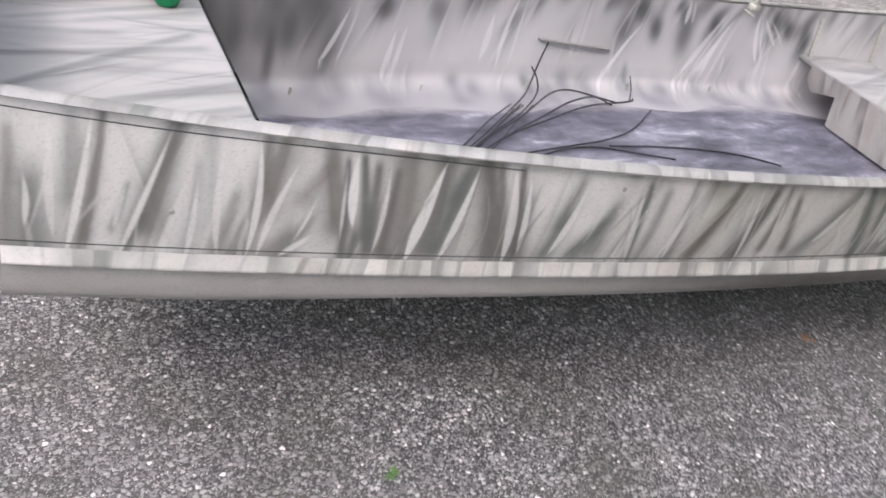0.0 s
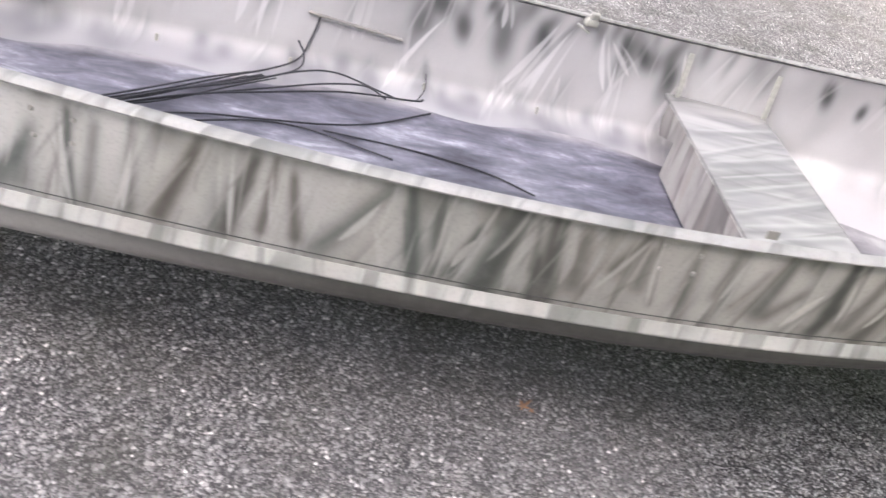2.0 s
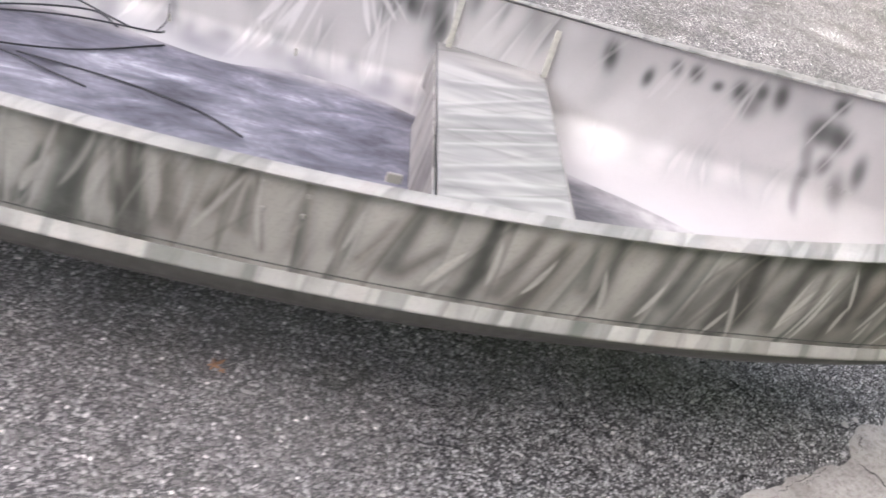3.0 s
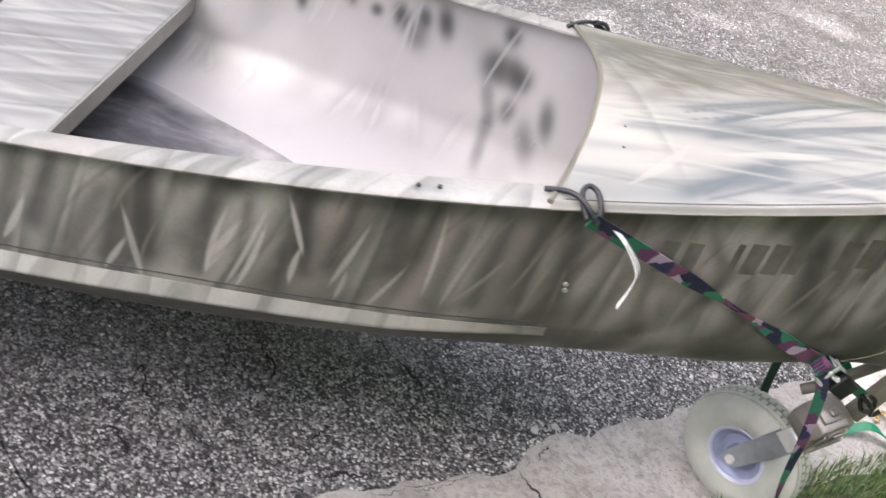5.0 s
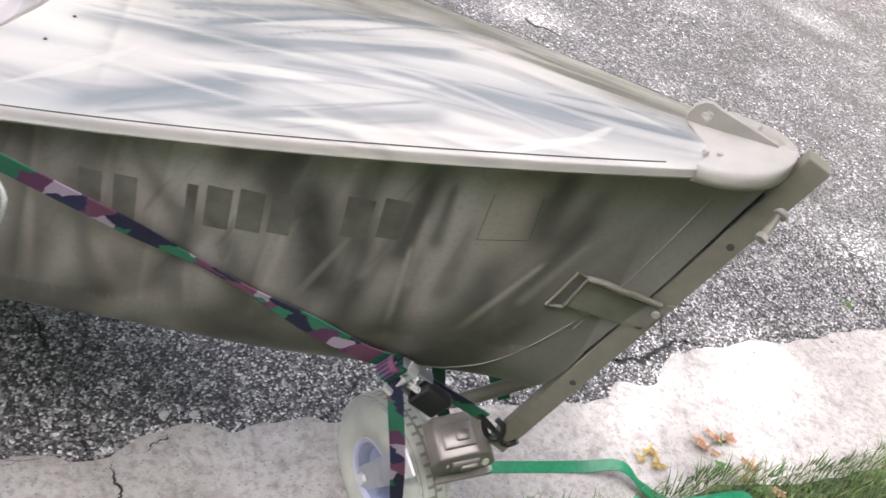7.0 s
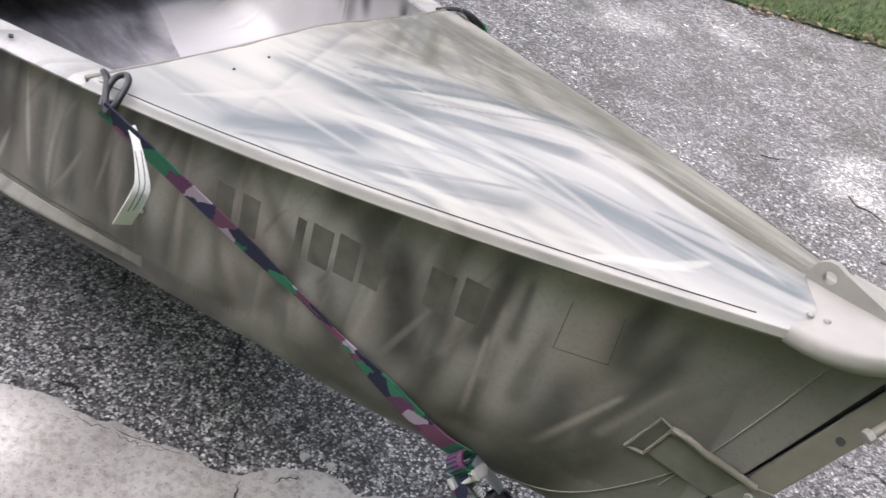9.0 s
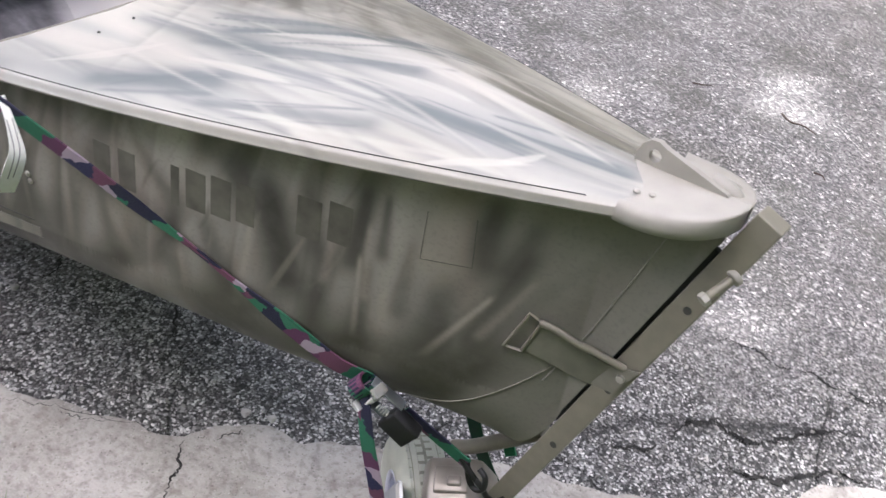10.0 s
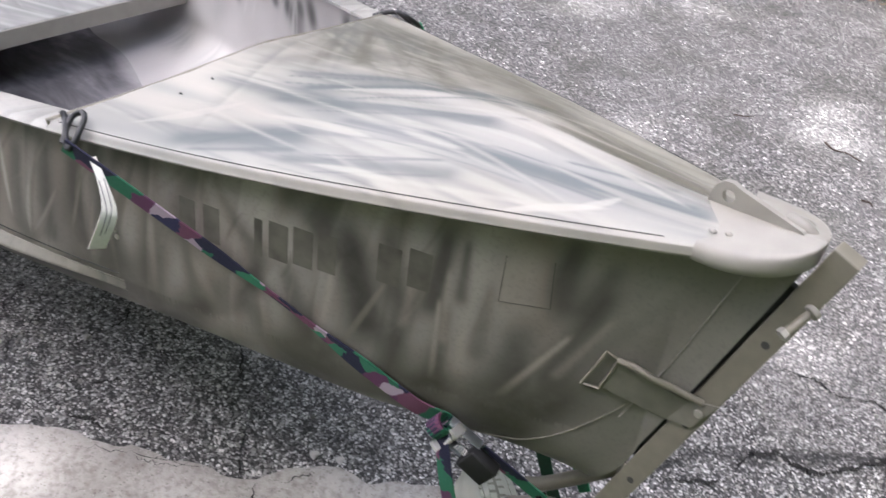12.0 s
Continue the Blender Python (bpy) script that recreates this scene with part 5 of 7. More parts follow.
def deck_z(x, f):
    """Height of the foredeck; f from -1 to 1 across."""
    c = (0.047 + 0.02 * smooth(4.2, 4.7, x)) * (1 - 0.75 * smooth(4.7, 5.2, x))
    crown = c * (1 - abs(f) ** 1.7) - 0.006 * math.sin(abs(f) * math.pi)
    return gun(x)[1] + 0.021 - 0.0045 * abs(f) ** 8 - 0.011 * smooth(0.972, 1.0, abs(f)) + crown


def foredeck():
    rows = []
    nx, ny = 260, 170
    for i in range(nx + 1):
        row = []
        for j in range(ny + 1):
            f = math.sin((j / ny * 2 - 1) * math.pi / 2 * 0.8) / math.sin(math.pi / 2 * 0.8)
            x0 = 4.14 + 0.06 * (1 - f * f)
            x = lerp(x0, 5.131 + cap_line(f), (i / nx))
            b = gun(x)[0]
            # the skin is drawn tight over a centre ridge
            crease = 0.003 * noise.noise((x * 2.2, f * 6, 1.0))
            row.append((x, YC + f * (b + 0.0015), deck_z(x, f) + crease * (1 - f * f)))
        rows.append(row)
    ob = part("foredeck", grid_bm(rows), M_DECK, boat, "crowned foredeck with long grey-green paint streaks")
    spray_deck(ob)
    add_solid(ob, 0.006, -1)
    deck.append(ob)
    path = []
    for j in range(40):
        f = j / 39 * 2 - 1
        x = 4.14 + 0.06 * (1 - f * f)
        b, z = gun(x)
        path.append(Vector((x - 0.002, YC + f * (b - 0.006), z + 0.016 + 0.047 * (1 - abs(f) ** 1.7) - 0.006 * math.sin(abs(f) * math.pi))))
    part("deck_edge", tube_bm(path, 0.006, 8), M_OLIVE, ob)
    for sd in (-1, 1):
        path = []
        for k in range(60):
            x = lerp(4.16, 5.085, k / 59)
            b = gun(x)[0]
            f = (b - 0.011) / (b + 0.0015)
            path.append(Vector((x, YC + sd * (b - 0.011), deck_z(x, f) + 0.003 * noise.noise((x * 2.2, sd * f * 6, 1.0)) * (1 - f * f) + 0.0004)))
        part("deck_seam", tube_bm(path, 0.001, 5), M_SEAM, ob)
    return ob


foredeck()


def rear_deck():
    rows = []
    z = 0.765
    for i in range(111):
        x = lerp(0.0, 0.495, i / 110)
        b = hull_b(x, z, 0.008)
        rows.append([(x, YC + b * k / 120, z) for k in range(-120, 121)])
    ob = part("rear_deck", grid_bm(rows), M_SEAT, boat, "flat pale rear deck with faint streaks")
    spray_flat(ob, 4, 84, (0.45, 0.44, 0.415), 110, 0.0, 0.5, REAR_DECK)
    add_solid(ob, 0.02, -1)
    b = hull_b(0.495, z, 0.012)
    part("rear_deck_lip", box_bm((0.012, 2 * b, 0.05), pose(0.502, YC, z - 0.034), 0.002), M_HOOK, ob, "dark deck lip", False)
    part("rear_deck_frame", box_bm((0.02, 2 * b - 0.02, 0.025), pose(0.515, YC, z - 0.075), 0.002), M_CAP, ob, "pale support angle", False)


rear_deck()


def thwart():
    z = 0.64
    x0, x1 = 2.835, 3.175
    rows = []
    for i in range(81):
        x = lerp(x0, x1, i / 80)
        b = hull_b(x, z, 0.006)
        rows.append([(x, YC + b * k / 120, z) for k in range(-120, 121)])
    seat = part("seat", grid_bm(rows), M_SEAT, boat, "pale bench seat across the boat")
    spray_flat(seat, 6, 88, (0.275, 0.268, 0.256), 170, x0, x1, SEAT)
    add_solid(seat, 0.016, -1)
    b = hull_b(x1, z, 0.01)
    part("seat_front_lip", box_bm((0.006, 2 * b, 0.05), pose(x1 + 0.002, YC, z - 0.026), 0.002), M_CAP, seat, shade=False)
    # aft fascia, notched
    b = hull_b(x0, z - 0.05, 0.01)
    bm = bmesh.new()
    prof = [(-b, 0.0), (-hull_b(x0 - 0.03, z - 0.16, 0.02), -0.16), (0.31, -0.16), (0.335, -0.055), (0.45, -0.09), (0.5, -0.05), (0.5, 0.0)]
    vs = [bm.verts.new((x0 - 0.01 - 0.02 * (-q / 0.16), YC + y, z + q)) for y, q in prof]
    bm.faces.new(vs)
    add_solid(part("seat_fascia", bm, M_FASCIA, seat, "notched aft seat face", False), 0.006, 0)
    for x in (2.867, 3.169):
        lo, hi = hull_b(x, z, 0.012), hull_b(x, 0.79, 0.012)
        path = [Vector((x, YC + lo - 0.002, z)), Vector((x, YC + hi - 0.002, 0.79))]
        part("seat_bracket", box_bm((0.018, 0.008, 0.15), pose(x, YC + (lo + hi) / 2 - 0.003, 0.715, -7), 0.002), M_BEAD, seat, "pale seat bracket", False)


thwart()

# bow cap with its lifting eye
def bow_cap():
    rows = []
    n = 40
    for i in range(n + 1):
        f = i / n
        b = max(0.003, 0.096 * math.sqrt(max(0.0, 1 - f ** 2.6)))
        zb = lerp(1.095, 1.117, f ** 1.4)
        zc = lerp(1.13, 1.148, f)

        def at(c, z):
            """c from -1 to 1 across; the aft edge runs back to the web."""
            x = lerp(5.127, 5.25, f) + (1 - f) * cap_line(c)
            if abs(c) < 0.9:
                z = lerp(deck_z(x, c * 0.96) + 0.0012, z, smooth(0.0, 0.4, f))
            return (x, YC + c * b, z)

        edge = [(0.86, 0.0), (0.94, -0.002), (0.985, 0.003), (1.0, 0.01), (0.985, 0.018), (0.95, 0.024), (0.9, 0.027)]
        row = [at(-c, zb + dz) for c, dz in edge]
        for k in range(1, 24):
            c = -0.86 + 1.72 * k / 24
            rise = (1 - abs(c)) ** 2.6 + 0.25 * (1 - abs(c))
            row.append(at(c, zb + 0.0275 + (zc - zb - 0.0275) * min(1.0, rise / 1.25) + 0.003 * math.sin(f * math.pi) * math.sin(abs(c) * math.pi)))
        row += [at(c, zb + dz) for c, dz in edge[::-1]]
        rows.append(row)
    cap = part("bow_cap", clean(grid_bm(rows, close_v=True)), M_CAP, boat, "cast tan bow cap")
    for (ax, ay, az), (bx, by, bz), r in (((5.19, 0.012, 1.148), (5.243, 0.016, 1.126), 0.012), ((5.2, 0.034, 1.138), (5.236, 0.042, 1.119), 0.009)):
        path = spline([(ax, YC + ay, az), (lerp(ax, bx, 0.5), YC + lerp(ay, by, 0.5), lerp(az, bz, 0.5) + 0.004), (bx, YC + by, bz)], 6)
        part("cap_rib", tube_bm(path, lambda q, r=r: r * (0.35 + 0.65 * math.sin(math.pi * min(1.0, 0.15 + 0.85 * q)) ** 0.6), 12), M_CAP, cap, "rounded cast rib at the nose")
    for q in (0.0, 0.018):
        bm = bmesh.new()
        bmesh.ops.create_uvsphere(bm, u_segments=14, v_segments=8, radius=0.0048)
        bmesh.ops.transform(bm, matrix=Matrix.Translation((5.13 + q, YC - 0.058 + q * 0.35, 1.1245 + q * 0.12)) @ Matrix.Diagonal((1, 1, 0.5, 1)), verts=bm.verts)
        part("cap_rivet", bm, M_CAP, cap)
    # lifting eye: an upright web with a round hole, running out to the nose
    outline = [(5.094, 1.1), (5.092, 1.142), (5.097, 1.156), (5.106, 1.165), (5.117, 1.167), (5.129, 1.163), (5.23, 1.145), (5.234, 1.125), (5.17, 1.1)]
    hole, r = (5.117, 1.147), 0.0085

    def reach(a):
        best = 1.0
        dx, dz = math.cos(a), math.sin(a)
        for (x0, z0), (x1, z1) in zip(outline, outline[1:] + outline[:1]):
            ex, ez = x1 - x0, z1 - z0
            den = dx * ez - dz * ex
            if abs(den) > 1e-9:
                t = ((x0 - hole[0]) * ez - (z0 - hole[1]) * ex) / den
                u = ((x0 - hole[0]) * dz - (z0 - hole[1]) * dx) / den
                if t > 0 and 0 <= u <= 1:
                    best = min(best, t)
        return best

    bm = bmesh.new()
    o, i2 = [], []
    for k in range(64):
        a = 2 * math.pi * k / 64
        d = reach(a)
        o.append(bm.verts.new((hole[0] + d * math.cos(a), 0, hole[1] + d * math.sin(a))))
        i2.append(bm.verts.new((hole[0] + r * math.cos(a), 0, hole[1] + r * math.sin(a))))
    for k in range(64):
        bm.faces.new((o[k], o[(k + 1) % 64], i2[(k + 1) % 64], i2[k]))
    ret = bmesh.ops.extrude_face_region(bm, geom=bm.faces[:])
    bmesh.ops.translate(bm, vec=(0, 0.009, 0), verts=[v for v in ret["geom"] if isinstance(v, bmesh.types.BMVert)])
    bmesh.ops.translate(bm, vec=(0, YC - 0.0045, 0), verts=bm.verts)
    part("lifting_eye", clean(bm), M_CAP, cap, "upright web with a round hole", False)


bow_cap()
settle(boat)

# ---- bow dolly ----
dolly = thing("bow_dolly", (5.0, YC, 0.0), "painted steel bow dolly with one pneumatic caster wheel", "dolly")
BAR_LO, BAR_HI = Vector((5.062, YC, 0.375)), Vector((5.2835, YC, 1.146))


def bar_bm():
    d = (BAR_HI - BAR_LO)
    bm = box_bm((0.038, 0.03, d.length), Matrix.Translation((-0.003, 0, 0)), 0.002)
    z = d.normalized()
    y = Vector((0, 1, 0))
    x = y.cross(z)
    m = Matrix((x, y, z)).transposed().to_4x4()
    m.translation = (BAR_LO + BAR_HI) / 2
    bmesh.ops.transform(bm, matrix=m, verts=bm.verts)
    return bm


def gap_strip_bm():
    z = (BAR_HI - BAR_LO).normalized()
    y = Vector((0, 1, 0))
    m = Matrix((y.cross(z), y, z)).transposed().to_4x4()
    m.translation = BAR_LO.lerp(BAR_HI, 0.62)
    return box_bm((0.014, 0.012, 0.44), m @ pose(-0.029, 0, 0), 0.002)


# dark strip added in the slit behind the bar, in place of its shade
part("dark_gap_strip", gap_strip_bm(), M_BLACKPL, dolly, "black strip added to pass for the shade between bar and bow", False)
part("upright_bar", bar_bm(), M_OLIVE, dolly, "olive-painted square steel bar", False)
WHEEL_A = radians(40)
WN = Vector((-math.sin(WHEEL_A), -math.cos(WHEEL_A), 0))   # towards the hub's outer side
WC = Vector((4.853, 1.9, 0.163)) - WN * 0.06
WM = Matrix((Vector((WN.y, -WN.x, 0)), Vector((0, 0, 1)), WN)).transposed().to_4x4()
WM.translation = WC


def wheel():
    R, W = 0.163, 0.05
    prof = [(0.072, -0.034), (0.08, -0.045), (0.115, -W), (0.14, -0.046), (0.156, -0.034), (0.162, -0.02), (0.163, 0.0), (0.162, 0.02), (0.156, 0.034), (0.14, 0.046), (0.115, W), (0.08, 0.045), (0.072, 0.034), (0.068, 0.0)]
    tyre = part("tyre", lathe_bm(prof, WM, 64), M_TYRE, dolly, "pale grey-green pneumatic tyre")
    rim = [(0.02, -0.03), (0.05, -0.022), (0.06, -0.036), (0.076, -0.04), (0.078, -0.03), (0.07, 0.0), (0.078, 0.03), (0.076, 0.04), (0.06, 0.036), (0.05, 0.022), (0.02, 0.03)]
    rim_ob = part("rim", lathe_bm(rim, WM, 48), M_RIM, dolly, "blue-grey pressed rim")
    part("rim_lip", lathe_bm([(0.068, 0.034), (0.075, 0.036), (0.08, 0.041), (0.078, 0.046), (0.072, 0.045), (0.067, 0.039)], WM, 48), M_RIMLIP, rim_ob, "pale rim lip")
    part("hub", cyl_bm(0.026, 0.026, 0.116, WM, 24, 0.003), M_STEEL, rim_ob)
    part("tread_groove", lathe_bm([(0.154, -0.035), (0.1592, -0.027), (0.1632, -0.012), (0.1634, 0.0), (0.1632, 0.012), (0.1592, 0.027), (0.154, 0.035), (0.15, 0.0)], WM, 64), M_TREAD, tyre, "darker band between the tread blocks")
    bmj = bmesh.new()
    for k in range(48):
        for row in (-0.027, -0.009, 0.009, 0.027):
            a = 2 * math.pi * (k + (0.5 if row in (-0.009, 0.027) else 0)) / 48
            m = WM @ Matrix.Rotation(a, 4, "Z") @ pose(0.1618 - 7.0 * row * row, 0, row)
            box_bm((0.0045, 0.0145, 0.0125), m, 0.0, bmj)
    part("tread", bmj, M_TYRE, tyre, shade=False)


wheel()


def fork():
    for sgn in (1, -1):
        a = WC + WN * sgn * 0.064
        b = Vector((4.918, 1.848, 0.318)) + WN * (sgn - 1) * 0.058
        d = b - a
        z = d.normalized()
        x = (WN - z * WN.dot(z)).normalized()
        y = z.cross(x).normalized()
        rows = []
        for k in range(9):
            f = k / 8
            w = lerp(0.024, 0.032, f)
            c = a + d * f
            rows.append([c - y * w, c - y * w * 0.5, c, c + y * w * 0.5, c + y * w])
        cap = [a - z * 0.022 + y * q for q in (-0.012, -0.006, 0, 0.006, 0.012)]
        arm = add_solid(part("fork_arm", grid_bm([cap] + rows), M_STEEL, dolly, "galvanised fork arm", False), 0.005, 0)
        m = Matrix((y, z, x)).transposed().to_4x4()
        m.translation = b - z * 0.01
        # paler metal here stands in for the white shine on the arm's upper end
        part("arm_flange", box_bm((0.054, 0.045, 0.008), m @ pose(0, 0.014, 0.002, 4), 0.003), M_ZINC, arm, "flange in paler zinc for the arm's shine", False)
    part("axle_bolt", cyl_bm(0.013, 0.013, 0.148, WM, 6, 0.001), M_ZINC, dolly, shade=False)
    base = pose(4.992, 1.922, 0.35, 18, -14, 33)
    bm = bmesh.new()
    bm.faces.new([bm.verts.new((x, -0.046, z)) for x, z in ((-0.05, -0.062), (0.062, -0.058), (0.066, -0.02), (0.045, 0.05), (0.02, 0.062), (-0.05, 0.055), (-0.066, 0.02))])
    ret = bmesh.ops.extrude_face_region(bm, geom=bm.faces[:])
    bmesh.ops.translate(bm, vec=(0, 0.085, 0), verts=[v for v in ret["geom"] if isinstance(v, bmesh.types.BMVert)])
    bmesh.ops.recalc_face_normals(bm, faces=bm.faces)
    bmesh.ops.bevel(bm, geom=bm.edges[:], offset=0.005, segments=2, affect="EDGES", profile=0.5)
    bmesh.ops.transform(bm, matrix=base, verts=bm.verts)
    house = part("swivel_housing", bm, M_HOUSE, dolly, "pressed brown steel swivel housing")
    part("housing_emboss", box_bm((0.055, 0.012, 0.05), base @ pose(0.0, -0.047, 0.008), 0.005), M_HOUSE, house, "raised square emboss")
    part("emboss_button", box_bm((0.03, 0.008, 0.024), base @ pose(0.006, -0.055, 0.012), 0.003), M_HOUSE, house)
    part("emboss_rib", box_bm((0.008, 0.008, 0.05), base @ pose(-0.034, -0.05, 0.004), 0.003), M_HOUSE, house)
    part("housing_bolt", cyl_bm(0.007, 0.007, 0.014, base @ pose(0.055, -0.05, -0.045, 90), 6, 0.001), M_ZINC, house, shade=False)
    part("housing_boss", box_bm((0.062, 0.05, 0.012), base @ pose(-0.008, -0.004, 0.06), 0.004), M_HOUSE, house, "pressed square boss")
    part("boss_recess", box_bm((0.026, 0.02, 0.012), base @ pose(-0.002, -0.008, 0.066), 0.004), M_HOUSE, house)
    part("housing_lip", box_bm((0.118, 0.02, 0.01), base @ pose(0.0, -0.05, -0.052), 0.003), M_OLIVE, house, "painted lower lip", False)
    part("housing_bolt", cyl_bm(0.008, 0.008, 0.016, pose(5.05, 1.905, 0.352, 70, 0, 30), 6, 0.001), M_ZINC, house, shade=False)
    path = spline([(4.935, 1.965, 0.385), (4.97, 1.962, 0.42), (5.03, 1.96, 0.495), (5.095, 1.958, 0.58)], 6)
    part("brace_tube", tube_bm(path, 0.014, 12), M_OLIVE, dolly)


fork()
settle(dolly)

# ---- fittings on the boat ----
def rivet(x, z, r=0.006):
    p = on_side(x, z, 0.0)
    bm = bmesh.new()
    bmesh.ops.create_uvsphere(bm, u_segments=12, v_segments=6, radius=r)
    bmesh.ops.transform(bm, matrix=Matrix.Translation(p) @ Matrix.Diagonal((1, 0.55, 1, 1)), verts=bm.verts)
    part("rivet", bm, M_CAP, boat)


for rx, rz in ((1.195, 0.812), (1.2, 0.757), (1.272, 0.806), (1.272, 0.756), (2.464, 0.788), (2.468, 0.732), (2.545, 0.778), (2.544, 0.733), (4.228, 0.752), (4.231, 0.738), (0.28, 0.72)):
    rivet(rx, rz)


def hull_patch(x0, x1, z0, z1, out, n=8):
    """A small sheet that lies on the side."""
    rows = []
    for i in range(n + 1):
        x = lerp(x0, x1, i / n)
        rows.append([on_side(x, lerp(z0, z1, k / 4), out) for k in range(5)])
    bm = grid_bm(rows)
    ret = bmesh.ops.extrude_face_region(bm, geom=bm.faces[:])
    for v in ret["geom"]:
        if isinstance(v, bmesh.types.BMVert):
            v.co.y += out
    return clean(bm)


# faded registration: plain bars, the size of the characters
for k, (bx, w, bz) in enumerate(((4.385, 0.03, 0.848), (4.43, 0.03, 0.85), (4.515, 0.014, 0.861), (4.55, 0.033, 0.866), (4.592, 0.033, 0.872), (4.632, 0.03, 0.878), (4.73, 0.036, 0.898), (4.776, 0.034, 0.908))):
    part("number_bar", hull_patch(bx - w / 2, bx + w / 2, bz - 0.036, bz + 0.036, 0.0005, 3), M_NUMFAINT if k < 2 else M_NUM, boat, "faded dark stencilled mark", False)


def loop_on_side(corners, r, name, mat, label=""):
    pts = []
    for (xa, za), (xb, zb) in zip(corners, corners[1:]):
        for k in range(6):
            pts.append(on_side(lerp(xa, xb, k / 6), lerp(za, zb, k / 6), r * 0.6))
    pts.append(on_side(*corners[-1], r * 0.6))
    part(name, tube_bm(pts, r, 5), mat, boat, label)


loop_on_side(((4.893, 0.985), (4.892, 0.899), (4.962, 0.913), (4.957, 0.998)), 0.0005, "patch_outline", M_SEAM, "thin scribed outline of a removed sticker")
loop_on_side(((5.178, 1.068), (5.158, 0.985), (5.128, 0.87), (5.106, 0.8), (5.085, 0.735)), 0.001, "weld_seam", M_CAP)


def forefoot_seam():
    pts = []
    for k in range(24):
        f = k / 23
        x = lerp(4.82, 5.115, f)
        z = 0.575 + 0.24 * f ** 2.4
        pts.append(Vector((x, YC - hull_b(x, z) - 0.0015, z)))
    part("forefoot_seam", tube_bm(pts, 0.001, 5), M_OLIVE, boat)


forefoot_seam()


def lug(x, side, name, inboard=0.035):
    """A cast lug under the gunwale: a block with a bent tongue."""
    b, z = gun(x)
    y = YC + side * (b - inboard)
    bm = box_bm((0.045, 0.03, 0.028), pose(x, y, z - 0.004, 0, 0, 8), 0.008)
    box_bm((0.03, 0.014, 0.03), pose(x + 0.004, y - side * 0.006, z + 0.016, 10, 0, 12), 0.005, bm)
    box_bm((0.05, 0.012, 0.008), pose(x - 0.022, y - side * 0.012, z - 0.024, 0, 24, -6), 0.003, bm)
    part(name, bm, M_BEAD, boat, "pale cast lug under the rail")


lug(1.26, 1, "rail_lug")
lug(2.515, 1, "rail_lug")


def small_tab(x, z, h, lean=0.0):
    b = hull_b(x, z + h / 2, 0.012)
    bm = box_bm((0.009, 0.004, h), pose(x, YC + b - 0.01, z + h / 2, 6, lean, 0), 0.0015)
    box_bm((0.022, 0.018, 0.004), pose(x, YC + b - 0.014, z + 0.002), 0.001, bm)
    part("floor_tab", bm, M_BEAD, boat, "small pale bracket at the floor's edge", False)


for tx in (0.78, 1.22, 1.62, 2.05, 2.43):
    small_tab(tx, 0.47, 0.04, 4 if tx < 2 else -5)

b1 = hull_b(1.8, 0.63, 0.008)
part("side_ledge", box_bm((0.3, 0.018, 0.007), pose(1.8, YC + b1 - 0.009, 0.634, 0, 5.2, 1.0), 0.002), M_CAP, boat, "thin ledge riveted to the inside", False)
x_l = 2.69
bl, zl = gun(x_l)
part("rail_tab", box_bm((0.03, 0.006, 0.022), pose(x_l, YC - bl + 0.04, zl + 0.026, 0, 0, 3), 0.003), M_CAP, boat, "small upright tab on the rail", False)
for gx in (3.92, 3.955):
    part("rail_screw", cyl_bm(0.004, 0.004, 0.004, Matrix.Translation((gx, YC - gun(gx)[0] + 0.022, gun(gx)[1] + 0.02)), 10), M_SEAM, boat)
for fy in (-0.155, -0.22):
    part("deck_screw", cyl_bm(0.0026, 0.002, 0.002, Matrix.Translation((4.25, YC + fy, deck_z(4.25, fy / gun(4.25)[0]) + 0.001)), 10), M_SEAM, deck[0])
settle(boat)

# ---- cables lying in the boat ----
cables = thing("cable_bundle", (1.3, 2.1, 0.47), "bundle of thin dark cables fanning out over the boat floor", "cables")
FZ = 0.474


def cable(points, r=0.0029):
    part("cable", tube_bm(spline(points, 10), r, 6), M_CABLE, cables)


root = [(0.98, 1.86, FZ + 0.01), (1.15, 2.02, FZ + 0.012)]
cable(root + [(1.3, 2.15, FZ + 0.014), (1.46, 2.3, FZ + 0.02), (1.58, 2.42, FZ + 0.02), (1.645, 2.5, FZ + 0.03), (1.67, 2.525, 0.56), (1.69, 2.53, 0.645)])
cable([(p[0] + 0.02, p[1], p[2]) for p in root] + [(1.33, 2.16, FZ + 0.016), (1.5, 2.29, FZ + 0.02), (1.64, 2.44, FZ + 0.015), (1.66, 2.49, 0.52), (1.635, 2.505, 0.56)])
cable([(p[0] + 0.01, p[1] - 0.02, p[2]) for p in root] + [(1.32, 2.14, FZ + 0.02), (1.5, 2.27, FZ + 0.025), (1.66, 2.4, FZ + 0.035), (1.77, 2.45, FZ + 0.03), (1.9, 2.43, FZ + 0.01), (1.96, 2.42, FZ)])
cable([(p[0] + 0.02, p[1] - 0.03, p[2]) for p in root] + [(1.36, 2.13, FZ + 0.02), (1.56, 2.24, FZ + 0.02), (1.8, 2.36, FZ + 0.015), (2.02, 2.43, FZ), (2.05, 2.45, FZ)])
cable([(p[0] + 0.03, p[1] - 0.02, p[2]) for p in root] + [(1.38, 2.15, FZ + 0.015), (1.6, 2.29, FZ + 0.02), (1.74, 2.38, FZ + 0.02), (1.86, 2.42, FZ + 0.02), (1.93, 2.4, FZ)])
